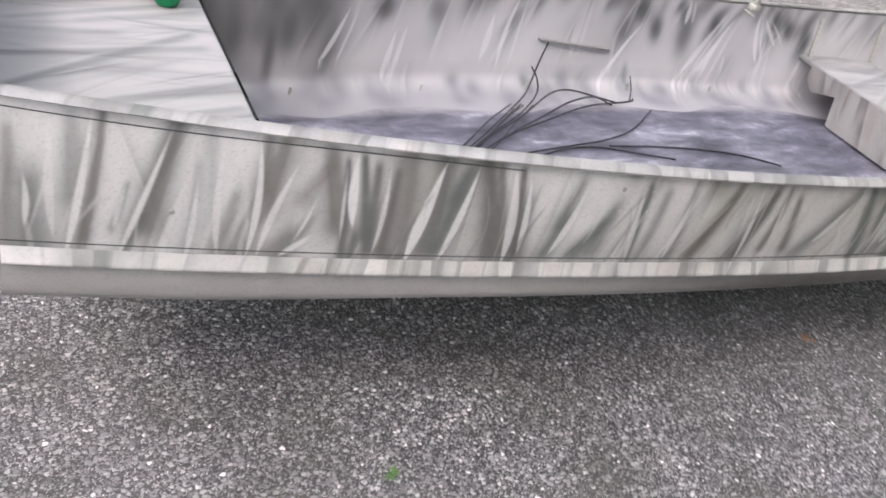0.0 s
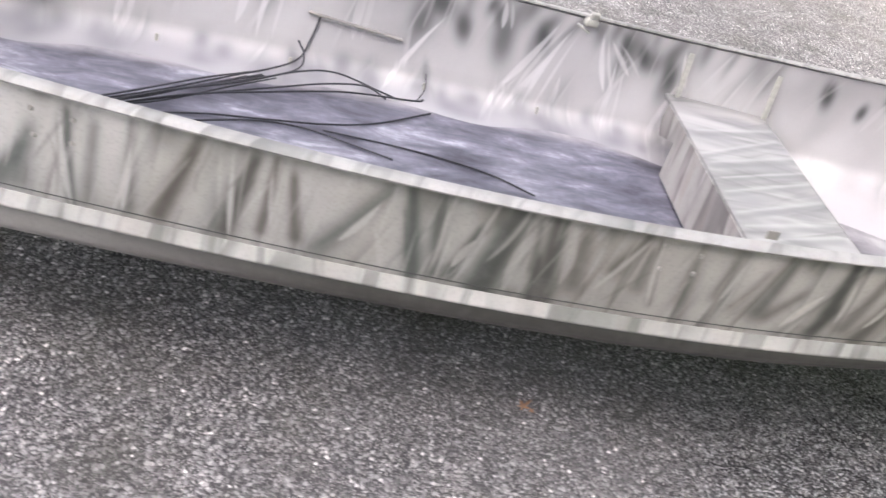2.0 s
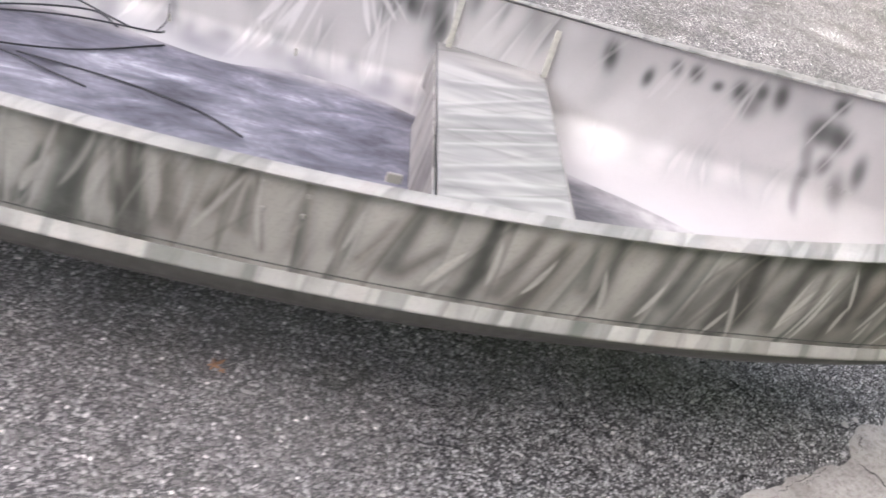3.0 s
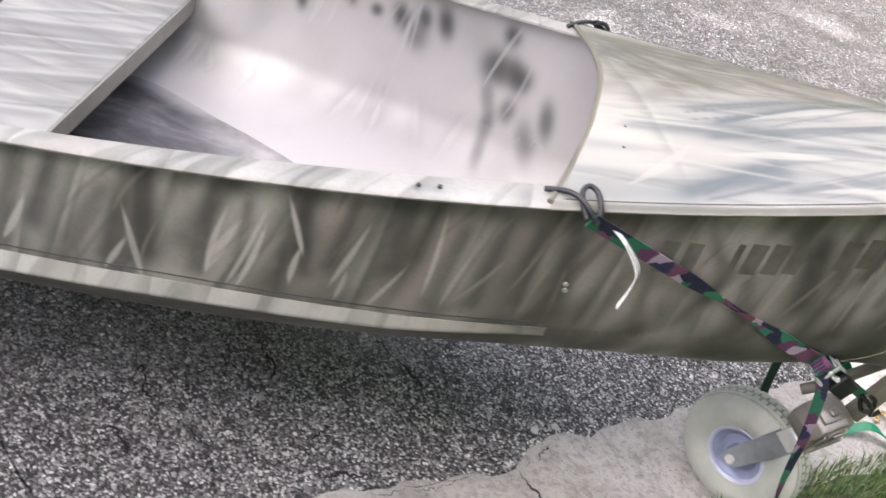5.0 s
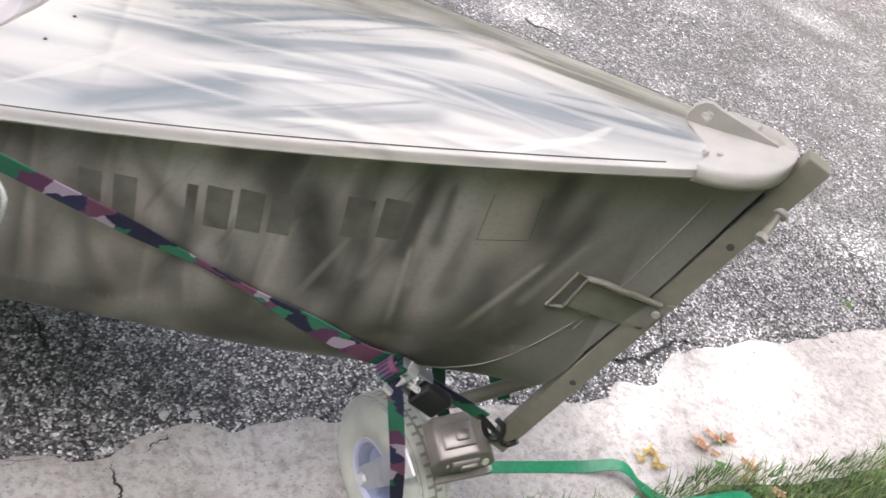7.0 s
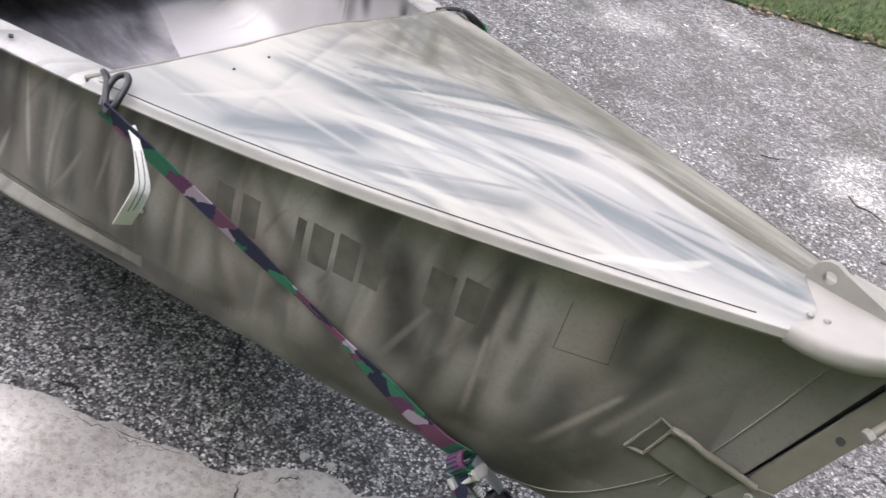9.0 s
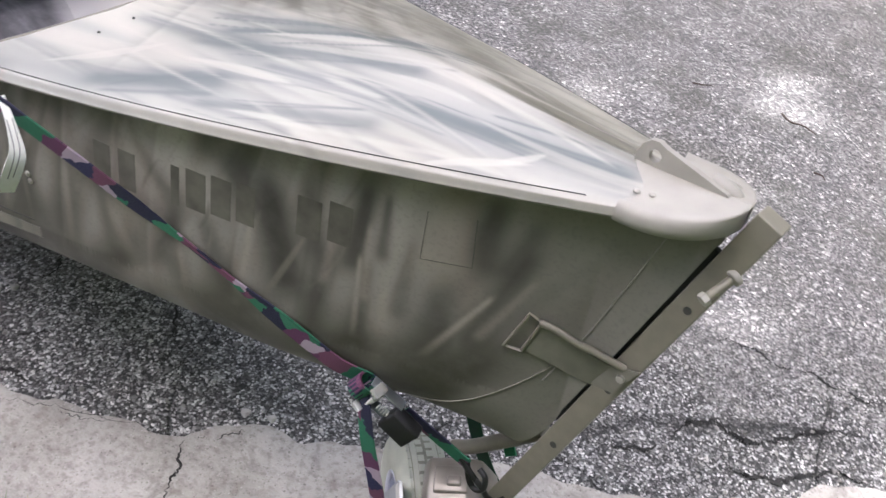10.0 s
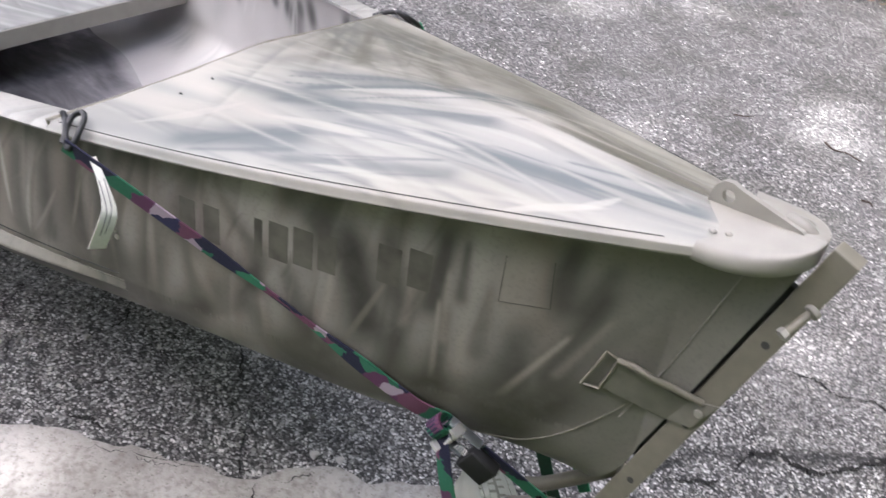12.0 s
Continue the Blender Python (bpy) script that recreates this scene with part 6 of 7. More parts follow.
cable([(1.2, 1.98, FZ + 0.005), (1.4, 2.06, FZ + 0.008), (1.58, 2.11, FZ + 0.004), (1.75, 2.15, FZ + 0.004), (1.9, 2.22, FZ + 0.003), (2.07, 2.36, FZ + 0.002)])
cable([(1.35, 2.0, FZ + 0.004), (1.55, 2.09, FZ + 0.004), (1.7, 2.11, FZ), (1.86, 2.06, FZ), (1.95, 2.03, FZ)])
cable([(1.75, 2.12, FZ), (1.95, 2.11, FZ), (2.1, 2.09, FZ), (2.24, 2.05, FZ), (2.36, 1.98, FZ)])
cable([(2.03, 2.44, FZ), (2.05, 2.475, 0.5), (2.045, 2.5, 0.54)], 0.0018)
for k in range(6):
    dx, dy = 0.012 * k - 0.03, 0.016 * math.sin(2.1 * k)
    cable([(0.97 + dx, 1.84 + dy, FZ + 0.006 + 0.003 * (k % 3)), (1.14 + dx, 2.0 + dy, FZ + 0.012), (1.28 + dx * 1.4, 2.12 + dy * 1.5, FZ + 0.012), (1.42 + dx * 1.5, 2.26 + dy, FZ + 0.012), (1.5 + dx + 0.03 * (k % 3), 2.34 + dy + 0.02 * (k % 3), FZ + 0.012)], 0.0023)
settle(cables)

# ---- straps ----
def strap_hook(side, e):
    """A coated double hook over the rail."""
    def p(x, y, z):
        return (x, YC + side * (YC - y), z) if side > 0 else (x, y, z)
    part("hook", tube_bm(spline([p(4.222, 1.521, 0.934), p(4.205, 1.53, 0.95), p(4.18, 1.546, 0.96), p(4.158, 1.556, 0.957), p(4.14, 1.564, 0.948), p(4.127, 1.57, 0.941)], 6), 0.0052, 8), M_HOOK, e, "black coated wire hook")
    part("hook", tube_bm(spline([p(4.205, 1.523, 0.936), p(4.192, 1.54, 0.953), p(4.186, 1.556, 0.966), p(4.195, 1.568, 0.973), p(4.21, 1.562, 0.97), p(4.22, 1.547, 0.959), p(4.225, 1.533, 0.946), p(4.222, 1.522, 0.933)], 6), 0.0052, 8), M_HOOK, e, "black coated wire hook")


strap = thing("ratchet_strap", (4.85, 1.8, 0.55), "camouflage webbing ratchet strap hooked over the boat rail", "strap", "straps over the bow")
A, B, C = Vector((4.212, 1.521, 0.938)), Vector((4.838, 1.8, 0.605)), Vector((5.02, 1.876, 0.488))


def strap_width(f):
    if f < 0.58:
        return lerp(0.029, 0.01, smooth(0.36, 0.55, f))
    return lerp(0.01, 0.036, smooth(0.6, 0.8, f))


def lay(p, out=0.006):
    """Keeps the strap outside the hull's side."""
    z = p.z
    if z > strake(p.x)[1] - 0.06:
        edge = YC - hull_b(p.x, max(z, strake(p.x)[1])) - out
        return Vector((p.x, min(p.y, edge), z))
    return p


path = [lay(A.lerp(B, k / 48)) for k in range(49)]
for _ in range(3):
    path = [path[0]] + [(a + b * 2 + c) / 4 for a, b, c in zip(path, path[1:], path[2:])] + [path[-1]]
part("webbing", ribbon_bm(path, (0.45, 0.1, 0.9), strap_width, 0.003), M_WEB, strap, "webbing printed in green, plum and navy")
part("webbing_lower", ribbon_bm([B.lerp(C, 0.35 + 0.62 * k / 12) for k in range(13)], (0.6, 0.1, 0.8), 0.026, 0.003), M_WEB, strap)
RX = (C - B).normalized()
RY = Vector((0.3, -0.95, 0)).normalized()
RY = (RY - RX * RY.dot(RX)).normalized()
RZ = RX.cross(RY)
RM = Matrix((RX, RY, RZ)).transposed().to_4x4()
RM.translation = B + RX * 0.035 - Vector((0, 0.012, 0))
RM = RM @ Matrix.Scale(1.12, 4)
part("spool", ribbon_bm([RM @ Vector((-0.03 + 0.015 * math.cos(k * 0.4), 0.004 + 0.015 * math.sin(k * 0.4), 0)) for k in range(31)], RZ, 0.036, 0.004), M_WEB, strap, "webbing wound on the spool")
for sg in (-1, 1):
    part("ratchet_plate", box_bm((0.06, 0.018, 0.003), RM @ pose(0.004, 0.002, sg * 0.02), 0.001), M_STEEL, strap, "zinc side plate", False)
    part("pawl", box_bm((0.016, 0.026, 0.006), RM @ pose(-0.012, 0.014, sg * 0.025, 0, 0, 20), 0.001), M_ZINC, strap, shade=False)
part("cross_bolt", cyl_bm(0.0045, 0.0045, 0.056, RM @ pose(-0.006, 0.014, 0), 10), M_ZINC, strap)
part("ratchet_handle", box_bm((0.052, 0.024, 0.044), RM @ pose(0.052, 0.014, 0.004, 0, 0, 4), 0.004), M_BLACKPL, strap, "black moulded ratchet handle")
part("tension_spring", tube_bm([RM @ Vector((0.006 + 0.0009 * k, 0.016 + 0.005 * math.cos(k * 1.3), 0.005 * math.sin(k * 1.3))) for k in range(22)], 0.0013, 5), M_ZINC, strap)
tail_pts = spline([(4.838, 1.785, 0.602), (4.862, 1.773, 0.56), (4.88, 1.772, 0.5), (4.905, 1.782, 0.4), (4.935, 1.797, 0.25), (4.955, 1.805, 0.17), (4.985, 1.835, 0.09), (5.04, 1.89, 0.04), (5.1, 1.905, 0.035), (5.2, 1.94, 0.04), (5.32, 1.99, 0.035)], 8)
part("loose_tail", ribbon_bm(tail_pts, lambda f: (math.cos(f * 2.2), math.sin(f * 2.2) * 0.5, 0.15), lambda f: lerp(0.027, 0.012, smooth(0.3, 0.55, f)) if f < 0.6 else lerp(0.012, 0.024, smooth(0.6, 0.8, f)), 0.0025), M_WEB, strap, "dark loose end of the webbing")
tag_path = spline([(4.252, 1.545, 0.925), (4.275, 1.54, 0.912), (4.297, 1.534, 0.895), (4.318, 1.527, 0.872), (4.323, 1.52, 0.855), (4.318, 1.51, 0.825), (4.31, 1.502, 0.797)], 2)
tag_ob = part("label_tag", ribbon_bm(tag_path, (0.25, 0.95, 0.1), lambda f: lerp(0.012, 0.03, smooth(0.15, 0.8, f)), 0.0012), M_TAG, strap, "white woven tag with faint print")
for o in (-0.004, 0.004):
    part("print_line", ribbon_bm([p + Vector((0.25, 0.95, 0.1)).normalized() * o + Vector((0.0006, -0.0004, 0.0008)) for p in tag_path[3:11]], (0.25, 0.95, 0.1), 0.0014, 0.0016), M_PRINT, tag_ob)
strap_hook(-1, strap)
low = spline([C + RX * -0.02, C + Vector((0.014, -0.004, -0.012)), C + Vector((0.034, 0.002, -0.03)), C + Vector((0.044, 0.01, -0.052)), C + Vector((0.056, 0.018, -0.058)), C + Vector((0.068, 0.022, -0.044))], 6)
part("lower_hook", tube_bm(low, 0.0055, 8), M_HOOK, strap, "black coated wire hook")
low = spline([C + RX * -0.015 + Vector((0, 0.01, 0)), C + Vector((0.006, 0.0, -0.03)), C + Vector((0.022, 0.0, -0.042)), C + Vector((0.036, 0.002, -0.03)), C + Vector((0.032, 0.006, -0.008)), C + Vector((0.016, 0.008, 0.0))], 6)
part("lower_hook", tube_bm(low, 0.0055, 8), M_HOOK, strap, "black coated wire hook")
settle(strap)

strap2 = thing("green_strap", (4.85, 2.05, 0.5), "green webbing strap hooked over the rail and drawn under the bow", "strap", "straps over the bow")
A2, B2, C2 = Vector((4.212, 2 * YC - 1.521, 0.938)), Vector((4.86, 2.075, 0.6)), Vector((5.04, 1.985, 0.44))


def lay2(p):
    m = lay(Vector((p.x, 2 * YC - p.y, p.z)))
    return Vector((p.x, 2 * YC - m.y, p.z))


path = [lay2(A2.lerp(B2, k / 30)) for k in range(31)] + [B2.lerp(C2, k / 8) for k in range(1, 9)]
part("webbing", ribbon_bm(path, (0.5, 0.1, 0.85), 0.027, 0.003), M_GREEN, strap2)
# hanging end: the same green webbing, darkened for its shade under the bow
part("webbing_end", ribbon_bm(spline([(4.87, 2.06, 0.59), (4.88, 2.05, 0.5), (4.9, 2.07, 0.36), (4.95, 2.12, 0.18), (5.05, 2.165, 0.03), (5.08, 2.18, 0.012)], 8), (0.9, 0.4, 0.1), 0.027, 0.003), M_SHADEGREEN, strap2)
strap_hook(1, strap2)
settle(strap2)

loose = thing("loose_webbing", (5.4, 2.28, 0.01), "bright green webbing strap lying loose over concrete and grass", "strap")
lp = spline([(5.04, 2.155, 0.014), (5.18, 2.235, 0.014), (5.3, 2.3, 0.02), (5.385, 2.33, 0.045), (5.45, 2.31, 0.03), (5.52, 2.3, 0.025), (5.6, 2.33, 0.05), (5.69, 2.385, 0.06), (5.735, 2.36, 0.04), (5.77, 2.32, 0.02)], 8)
part("strip", ribbon_bm(lp, lambda f: (-0.5 + 0.2 * math.sin(f * 9), 0.8, 0.35 + 0.3 * math.sin(f * 11)), 0.028, 0.0025), M_GREEN, loose)
lp = spline([(5.43, 2.255, 0.035), (5.51, 2.225, 0.045), (5.6, 2.2, 0.03), (5.7, 2.18, 0.02)], 8)
part("strip", ribbon_bm(lp, (0.25, 0.85, 0.3), 0.03, 0.0025), M_GREEN, loose)
settle(loose)
coil = thing("camouflage_strap_end", (5.44, 2.09, 0.01), "crumpled end of camouflage webbing lying in the grass", "strap")
lp = spline([(5.3, 1.985, 0.03), (5.37, 2.03, 0.045), (5.4, 2.1, 0.07), (5.43, 2.12, 0.06), (5.46, 2.08, 0.075), (5.5, 2.07, 0.05), (5.56, 2.05, 0.03)], 8)
part("strip", ribbon_bm(lp, lambda f: (0.4 * math.cos(f * 8), 0.3, 0.8 * math.sin(f * 7 + 1)), 0.03, 0.003), M_WEB, coil)
settle(coil)

# ---- drink can ----
def can():
    t = thing("drink_can", (0.405, 2.35, 0.765), "green drink can with white print on the rear deck", "can")
    r, h = 0.033, 0.122
    m = pose(0.405, 2.35, 0.766)
    body = part("can_body", lathe_bm([(0.001, 0.004), (0.022, 0.0), (0.026, 0.003), (r, 0.012), (r, h - 0.016), (0.027, h - 0.003), (0.026, h), (0.024, h - 0.004), (0.001, h - 0.006)], m, 32), plain("green_can_print", (0.01, 0.22, 0.08), 0.3, 0.4), t)
    rows = []
    for i in range(13):
        a = radians(215 + i * 8)
        rows.append([m @ Vector(((r + 0.0006) * math.cos(a), (r + 0.0006) * math.sin(a), 0.035 + 0.006 * math.sin(i * 0.8) + k * 0.012)) for k in range(6)])
    part("print_panel", grid_bm(rows), M_TAG, body, "white printed panel")
    for da, dz in ((0.0, 0.06), (22.0, 0.07), (45.0, 0.055)):
        rows = []
        for i in range(5):
            a = radians(228 + da + i * 3.2)
            rows.append([m @ Vector(((r + 0.0012) * math.cos(a), (r + 0.0012) * math.sin(a), dz - 0.012 + 0.004 * i + k * 0.008)) for k in range(3)])
        part("print_mark", grid_bm(rows), M_NUM, body)
    settle(t)


can()

# ---- fallen leaves, twigs, weed ----
M_LEAF = plain("dry_leaf", (0.48, 0.27, 0.16), 0.7, grain=0.3, scale=80)
M_LEAFY = plain("yellow_leaf", (0.5, 0.36, 0.12), 0.7, grain=0.3, scale=80)
M_LEAFG = plain("green_leaf", (0.1, 0.22, 0.05), 0.6, grain=0.25, scale=80)
M_TWIG = plain("twig_bark", (0.07, 0.05, 0.04), 0.85, grain=0.3, scale=120)


def leaf(x, y, size, turn, mat, label, z=0.002, lobes=5):
    bm = bmesh.new()
    c = bm.verts.new((0, 0, 0.25 * size))
    ring = []
    for k in range(lobes * 4):
        a = 2 * math.pi * k / (lobes * 4)
        r = size * (0.62 + 0.38 * math.cos(lobes * a)) * (0.75 + 0.25 * math.cos(a))
        ring.append(bm.verts.new((r * math.cos(a), r * math.sin(a) * 0.75, 0.3 * size * (r / size) ** 2 * (0.5 + 0.5 * math.sin(3 * a)))))
    for k in range(len(ring)):
        bm.faces.new((c, ring[k], ring[(k + 1) % len(ring)]))
    bmesh.ops.transform(bm, matrix=pose(x, y, z, 4, -6, turn), verts=bm.verts)
    e = mesh_ob("leaf", bm, mat)
    tagged(e, label, "leaf", "fallen leaves")


leaf(2.425, 1.63, 0.036, 40, M_LEAF, "curled dry brown leaf lying on the asphalt")
leaf(2.45, 1.615, 0.018, 130, M_LEAF, "curled dry brown leaf lying on the asphalt")
for k in range(5):
    leaf(5.46 + 0.025 * math.cos(k * 1.9), 2.42 + 0.022 * math.sin(k * 1.9), 0.03, 75 * k, M_LEAFY, "dry yellow leaf lying on the concrete", 0.01 + 0.003 * k, 4)
for k in range(14):
    leaf(5.66 + 0.06 * random.gauss(0, 1), 2.54 + 0.03 * random.gauss(0, 1), 0.022 + 0.014 * random.random(), 360 * random.random(), M_LEAFG if k in (3, 9) else M_LEAF, "dry brown leaf in a small heap on the concrete", 0.01 + 0.006 * (k % 3))
leaf(0.81, 1.35, 0.03, 10, M_LEAFG, "small green weed leaf on the asphalt")
leaf(0.83, 1.365, 0.024, 140, M_LEAFG, "small green weed leaf on the asphalt")


leaf(6.04, 3.47, 0.035, 70, M_LEAFG, "small green leaf lying on the asphalt")


def twig(points, r):
    tagged(mesh_ob("twig", tube_bm(spline([(x, y, r + 0.001) for x, y in points], 5), lambda f: r * (1.1 - 0.6 * f), 6), M_TWIG), "thin dark twig lying on the asphalt", "twig", "fallen twigs")


twig([(4.575, 4.635), (4.63, 4.6), (4.68, 4.62), (4.745, 4.6)], 0.0042)
twig([(4.205, 4.525), (4.24, 4.55), (4.27, 4.585)], 0.0032)
twig([(4.86, 4.3), (4.89, 4.31), (4.91, 4.29)], 0.0035)

# ---- bow bracket and pin of the dolly ----
def bracket():
    for sd in (-1, 1):
        rows = []
        top, bot = [], []
        for k in range(19):
            f = k / 18
            xt, xb = lerp(5.064, 5.212, f), lerp(5.05, 5.186, f)
            zt = lerp(0.852, 0.824, min(1, f / 0.7)) + 0.02 * max(0, f - 0.7) / 0.3
            zb = lerp(0.794, 0.769, min(1, f / 0.7)) + 0.012 * max(0, f - 0.7) / 0.3
            q = min(1.0, f / 0.72)
            top.append(Vector((xt, lerp(hull_b(5.064, 0.85) + 0.004, 0.0195, q), zt)))
            bot.append(Vector((xb, lerp(hull_b(5.05, 0.794) + 0.004, 0.0195, q), zb)))
        for a, b in zip(top, bot):
            rows.append([(lerp(a.x, b.x, q), YC + sd * lerp(a.y, b.y, q), lerp(a.z, b.z, q)) for q in (0, 0.25, 0.5, 0.75, 1)])
        plate = add_solid(part("clasp_plate", grid_bm(rows), M_CLASP, dolly, "flat clasp plate bent round the bow", False), 0.003, 0)
        ring = [on_side(x, z, 0.006, sd) for x, z in ((5.05, 0.79), (5.026, 0.791), (5.05, 0.868), (5.068, 0.858), (5.05, 0.79))]
        part("clasp_loop", tube_bm(ring, 0.003, 6), M_OLIVE, dolly, "rectangular wire loop")
        rod = spline([(x, YC + sd * y, z) for x, y, z in ((5.066, 0.065, 0.858), (5.09, 0.06, 0.86), (5.12, 0.052, 0.853), (5.15, 0.036, 0.844), (5.19, 0.02, 0.834))], 6)
        part("clasp_rod", tube_bm(rod, 0.0055, 10), M_OLIVE, dolly, "bent round rod")
        part("clasp_rivet", cyl_bm(0.007, 0.006, 0.004, pose(5.19, YC + sd * 0.0235, 0.815, 90), 12), M_CAP, plate)
    a, b = Vector((5.272, YC - 0.008, 1.06)), Vector((5.256, YC - 0.05, 1.032))
    d = (b - a)
    shank = part("pin_shank", tube_bm([a, a.lerp(b, 0.5), b], 0.0058, 12), M_OLIVE, dolly, "pale bolt through the bar")
    m = d.to_track_quat("Z", "Y").to_matrix().to_4x4()
    m.translation = b
    part("pin_head", cyl_bm(0.0095, 0.0095, 0.009, m, 6, 0.001), M_CAP, shank, shade=False)
    m = d.to_track_quat("Z", "Y").to_matrix().to_4x4()
    m.translation = a.lerp(b, 0.12)
    part("pin_collar", cyl_bm(0.0115, 0.0115, 0.009, m, 20, 0.002), M_CAP, shank)
    for f in (0.3, 0.52, 0.78):
        p = BAR_LO.lerp(BAR_HI, f)
        part("bolt_hole", cyl_bm(0.006, 0.006, 0.0012, pose(p.x, YC - 0.0155, p.z, 90), 14), M_SEAM, dolly)


bracket()
settle(dolly)

# ---- surroundings: unseen foliage belt added to close the place and hold back skylight, with one opening ----
def tree_belt():
    m, n, l, p = nodes_of("foliage_mass")
    co = n.new("ShaderNodeTexCoord").outputs["Object"]
    a = noise_tex(n, l, co, 2.5, 6, 0.7)
    l.new(ramp(n, l, a, ((0.35, (0.02, 0.035, 0.012)), (0.65, (0.07, 0.11, 0.035)))), p.inputs["Base Color"])
    p.inputs["Roughness"].default_value = 0.8
    gap_angle = math.atan2(-AX.y, -AX.x)
    rows = []
    for i in range(121):
        a = gap_angle + radians(32) + (2 * math.pi - radians(64)) * i / 120
        col = []
        for k in range(16):
            # taller where less skylight should reach the hull's side and the ground beneath
            z = (10.5 + 7.0 * max(0.0, -math.sin(a)) + 6.0 * max(0.0, math.cos(a - radians(55)))) * k / 15 - 0.1
            r = 12.5 + 1.2 * noise.noise((math.cos(a) * 5, math.sin(a) * 5, z * 0.8)) + 0.5 * noise.noise((math.cos(a) * 16, math.sin(a) * 16, z * 2)) - 1.2 * math.sin(math.pi * k / 15)
            col.append((2.5 + r * math.cos(a), 2.0 + r * math.sin(a), z * (1 + 0.12 * noise.noise((a * 3, 1, 1)))))
        rows.append(col)
    tagged(mesh_ob("backdrop", grid_bm(rows), m), "unseen dark green belt of foliage added to hold back low skylight", "trees", kind="structure")


tree_belt()

# gaps cut in the added, unseen tree's crown to land sun flecks: x, y on the ground, half width
FLECKS = ((4.6, 4.76, 0.14), (4.45, 4.95, 0.08), (4.52, 4.62, 0.06), (4.0, 4.05, 0.08), (3.46, 5.61, 0.1), (3.1, 5.0, 0.1), (5.42, 2.52, 0.1), (5.28, 2.45, 0.05), (5.75, 2.95, 0.1), (5.62, 2.7, 0.06),
          (5.95, 6.1, 0.12), (6.1, 3.9, 0.1), (3.82, 2.48, 0.024), (5.15, 3.25, 0.05))

# wider places brightened by leaving out some of the added crown's leaves
LIT = ((3.45, 1.4, 0.4), (0.15, 1.5, 0.4))


def shade_tree():
    tree = thing("shade_tree", (-6.2, -3.0, 0.0), "unseen tall leafy tree added to shade the driveway, crown holed for flecks", "tree")
    m, n, l, p = nodes_of("tree_leaves")
    r = n.new("ShaderNodeNewGeometry").outputs["Random Per Island"]
    l.new(ramp(n, l, r, ((0.0, (0.04, 0.075, 0.02)), (1.0, (0.08, 0.12, 0.035)))), p.inputs["Base Color"])
    bark = plain("tree_bark", (0.12, 0.095, 0.07), 0.85, grain=0.3, scale=12)
    trunk = tube_bm(spline([(-6.2, -3.0, 0.0), (-6.15, -2.9, 5.0), (-5.7, -2.4, 10.0), (-4.8, -1.6, 15.5)], 6), lambda f: lerp(0.32, 0.12, f), 12)
    part("trunk", trunk, bark, tree)
    rng = random.Random(77)
    for k in range(9):
        a = 2 * math.pi * k / 9 + rng.uniform(-0.3, 0.3)
        rr = rng.uniform(3.5, 5.5)
        z0 = rng.uniform(9.0, 14.5)
        f = (z0 - 10) / 5.5
        root = Vector((lerp(-5.7, -4.8, f), lerp(-2.4, -1.6, f), z0))
        tip = Vector((-4.2 + rr * math.cos(a), -0.6 + rr * math.sin(a), rng.uniform(16.5, 18.5)))
        part("limb", tube_bm(spline([root, root.lerp(tip, 0.5) + Vector((0, 0, 0.7)), tip], 5), lambda q: lerp(0.1, 0.03, q), 8), bark, tree)
    verts, faces = [], []
    while len(verts) < 82000:
        a, rr = rng.uniform(0, 2 * math.pi), 7.5 * math.sqrt(rng.random())
        z = 16.2 + 2.6 * rng.random() * (1 - (rr / 7.6) ** 2)
        c = Vector((-4.2 + rr * math.cos(a), -0.6 + rr * math.sin(a), z))
        g = c - sun_dir * (z / sun_dir.z)
        d = min((math.hypot(g.x - x, g.y - y) / w for x, y, w in FLECKS))
        size = rng.uniform(0.12, 0.3)
        thin = smooth(4.0, 5.0, g.x) * smooth(2.2, 3.4, g.y) * (1 - smooth(4.9, 5.7, g.y))
        for x, y, w in LIT:
            thin = max(thin, 1.1 * (1 - smooth(0.4 * w, w, math.hypot(g.x - x, g.y - y))))
        if d < 1.2 or rng.random() < 0.26 * thin:
            continue
        if d < 2.5:
            size *= 0.5
        u = Vector((rng.gauss(0, 1), rng.gauss(0, 1), rng.gauss(0, 0.5))).normalized()
        v = u.cross(Vector((rng.gauss(0, 0.5), rng.gauss(0, 0.5), 1))).normalized()
        k = len(verts)
        verts += [c - u * size, c - v * size * 0.55, c + u * size, c + v * size * 0.55]
        faces.append((k, k + 1, k + 2, k + 3))
    me = bpy.data.meshes.new("crown")
    me.from_pydata([tuple(q) for q in verts], [], faces)
    me.materials.append(m)
    crown = new("crown", me)
    crown.parent = tree
    settle(tree)


shade_tree()

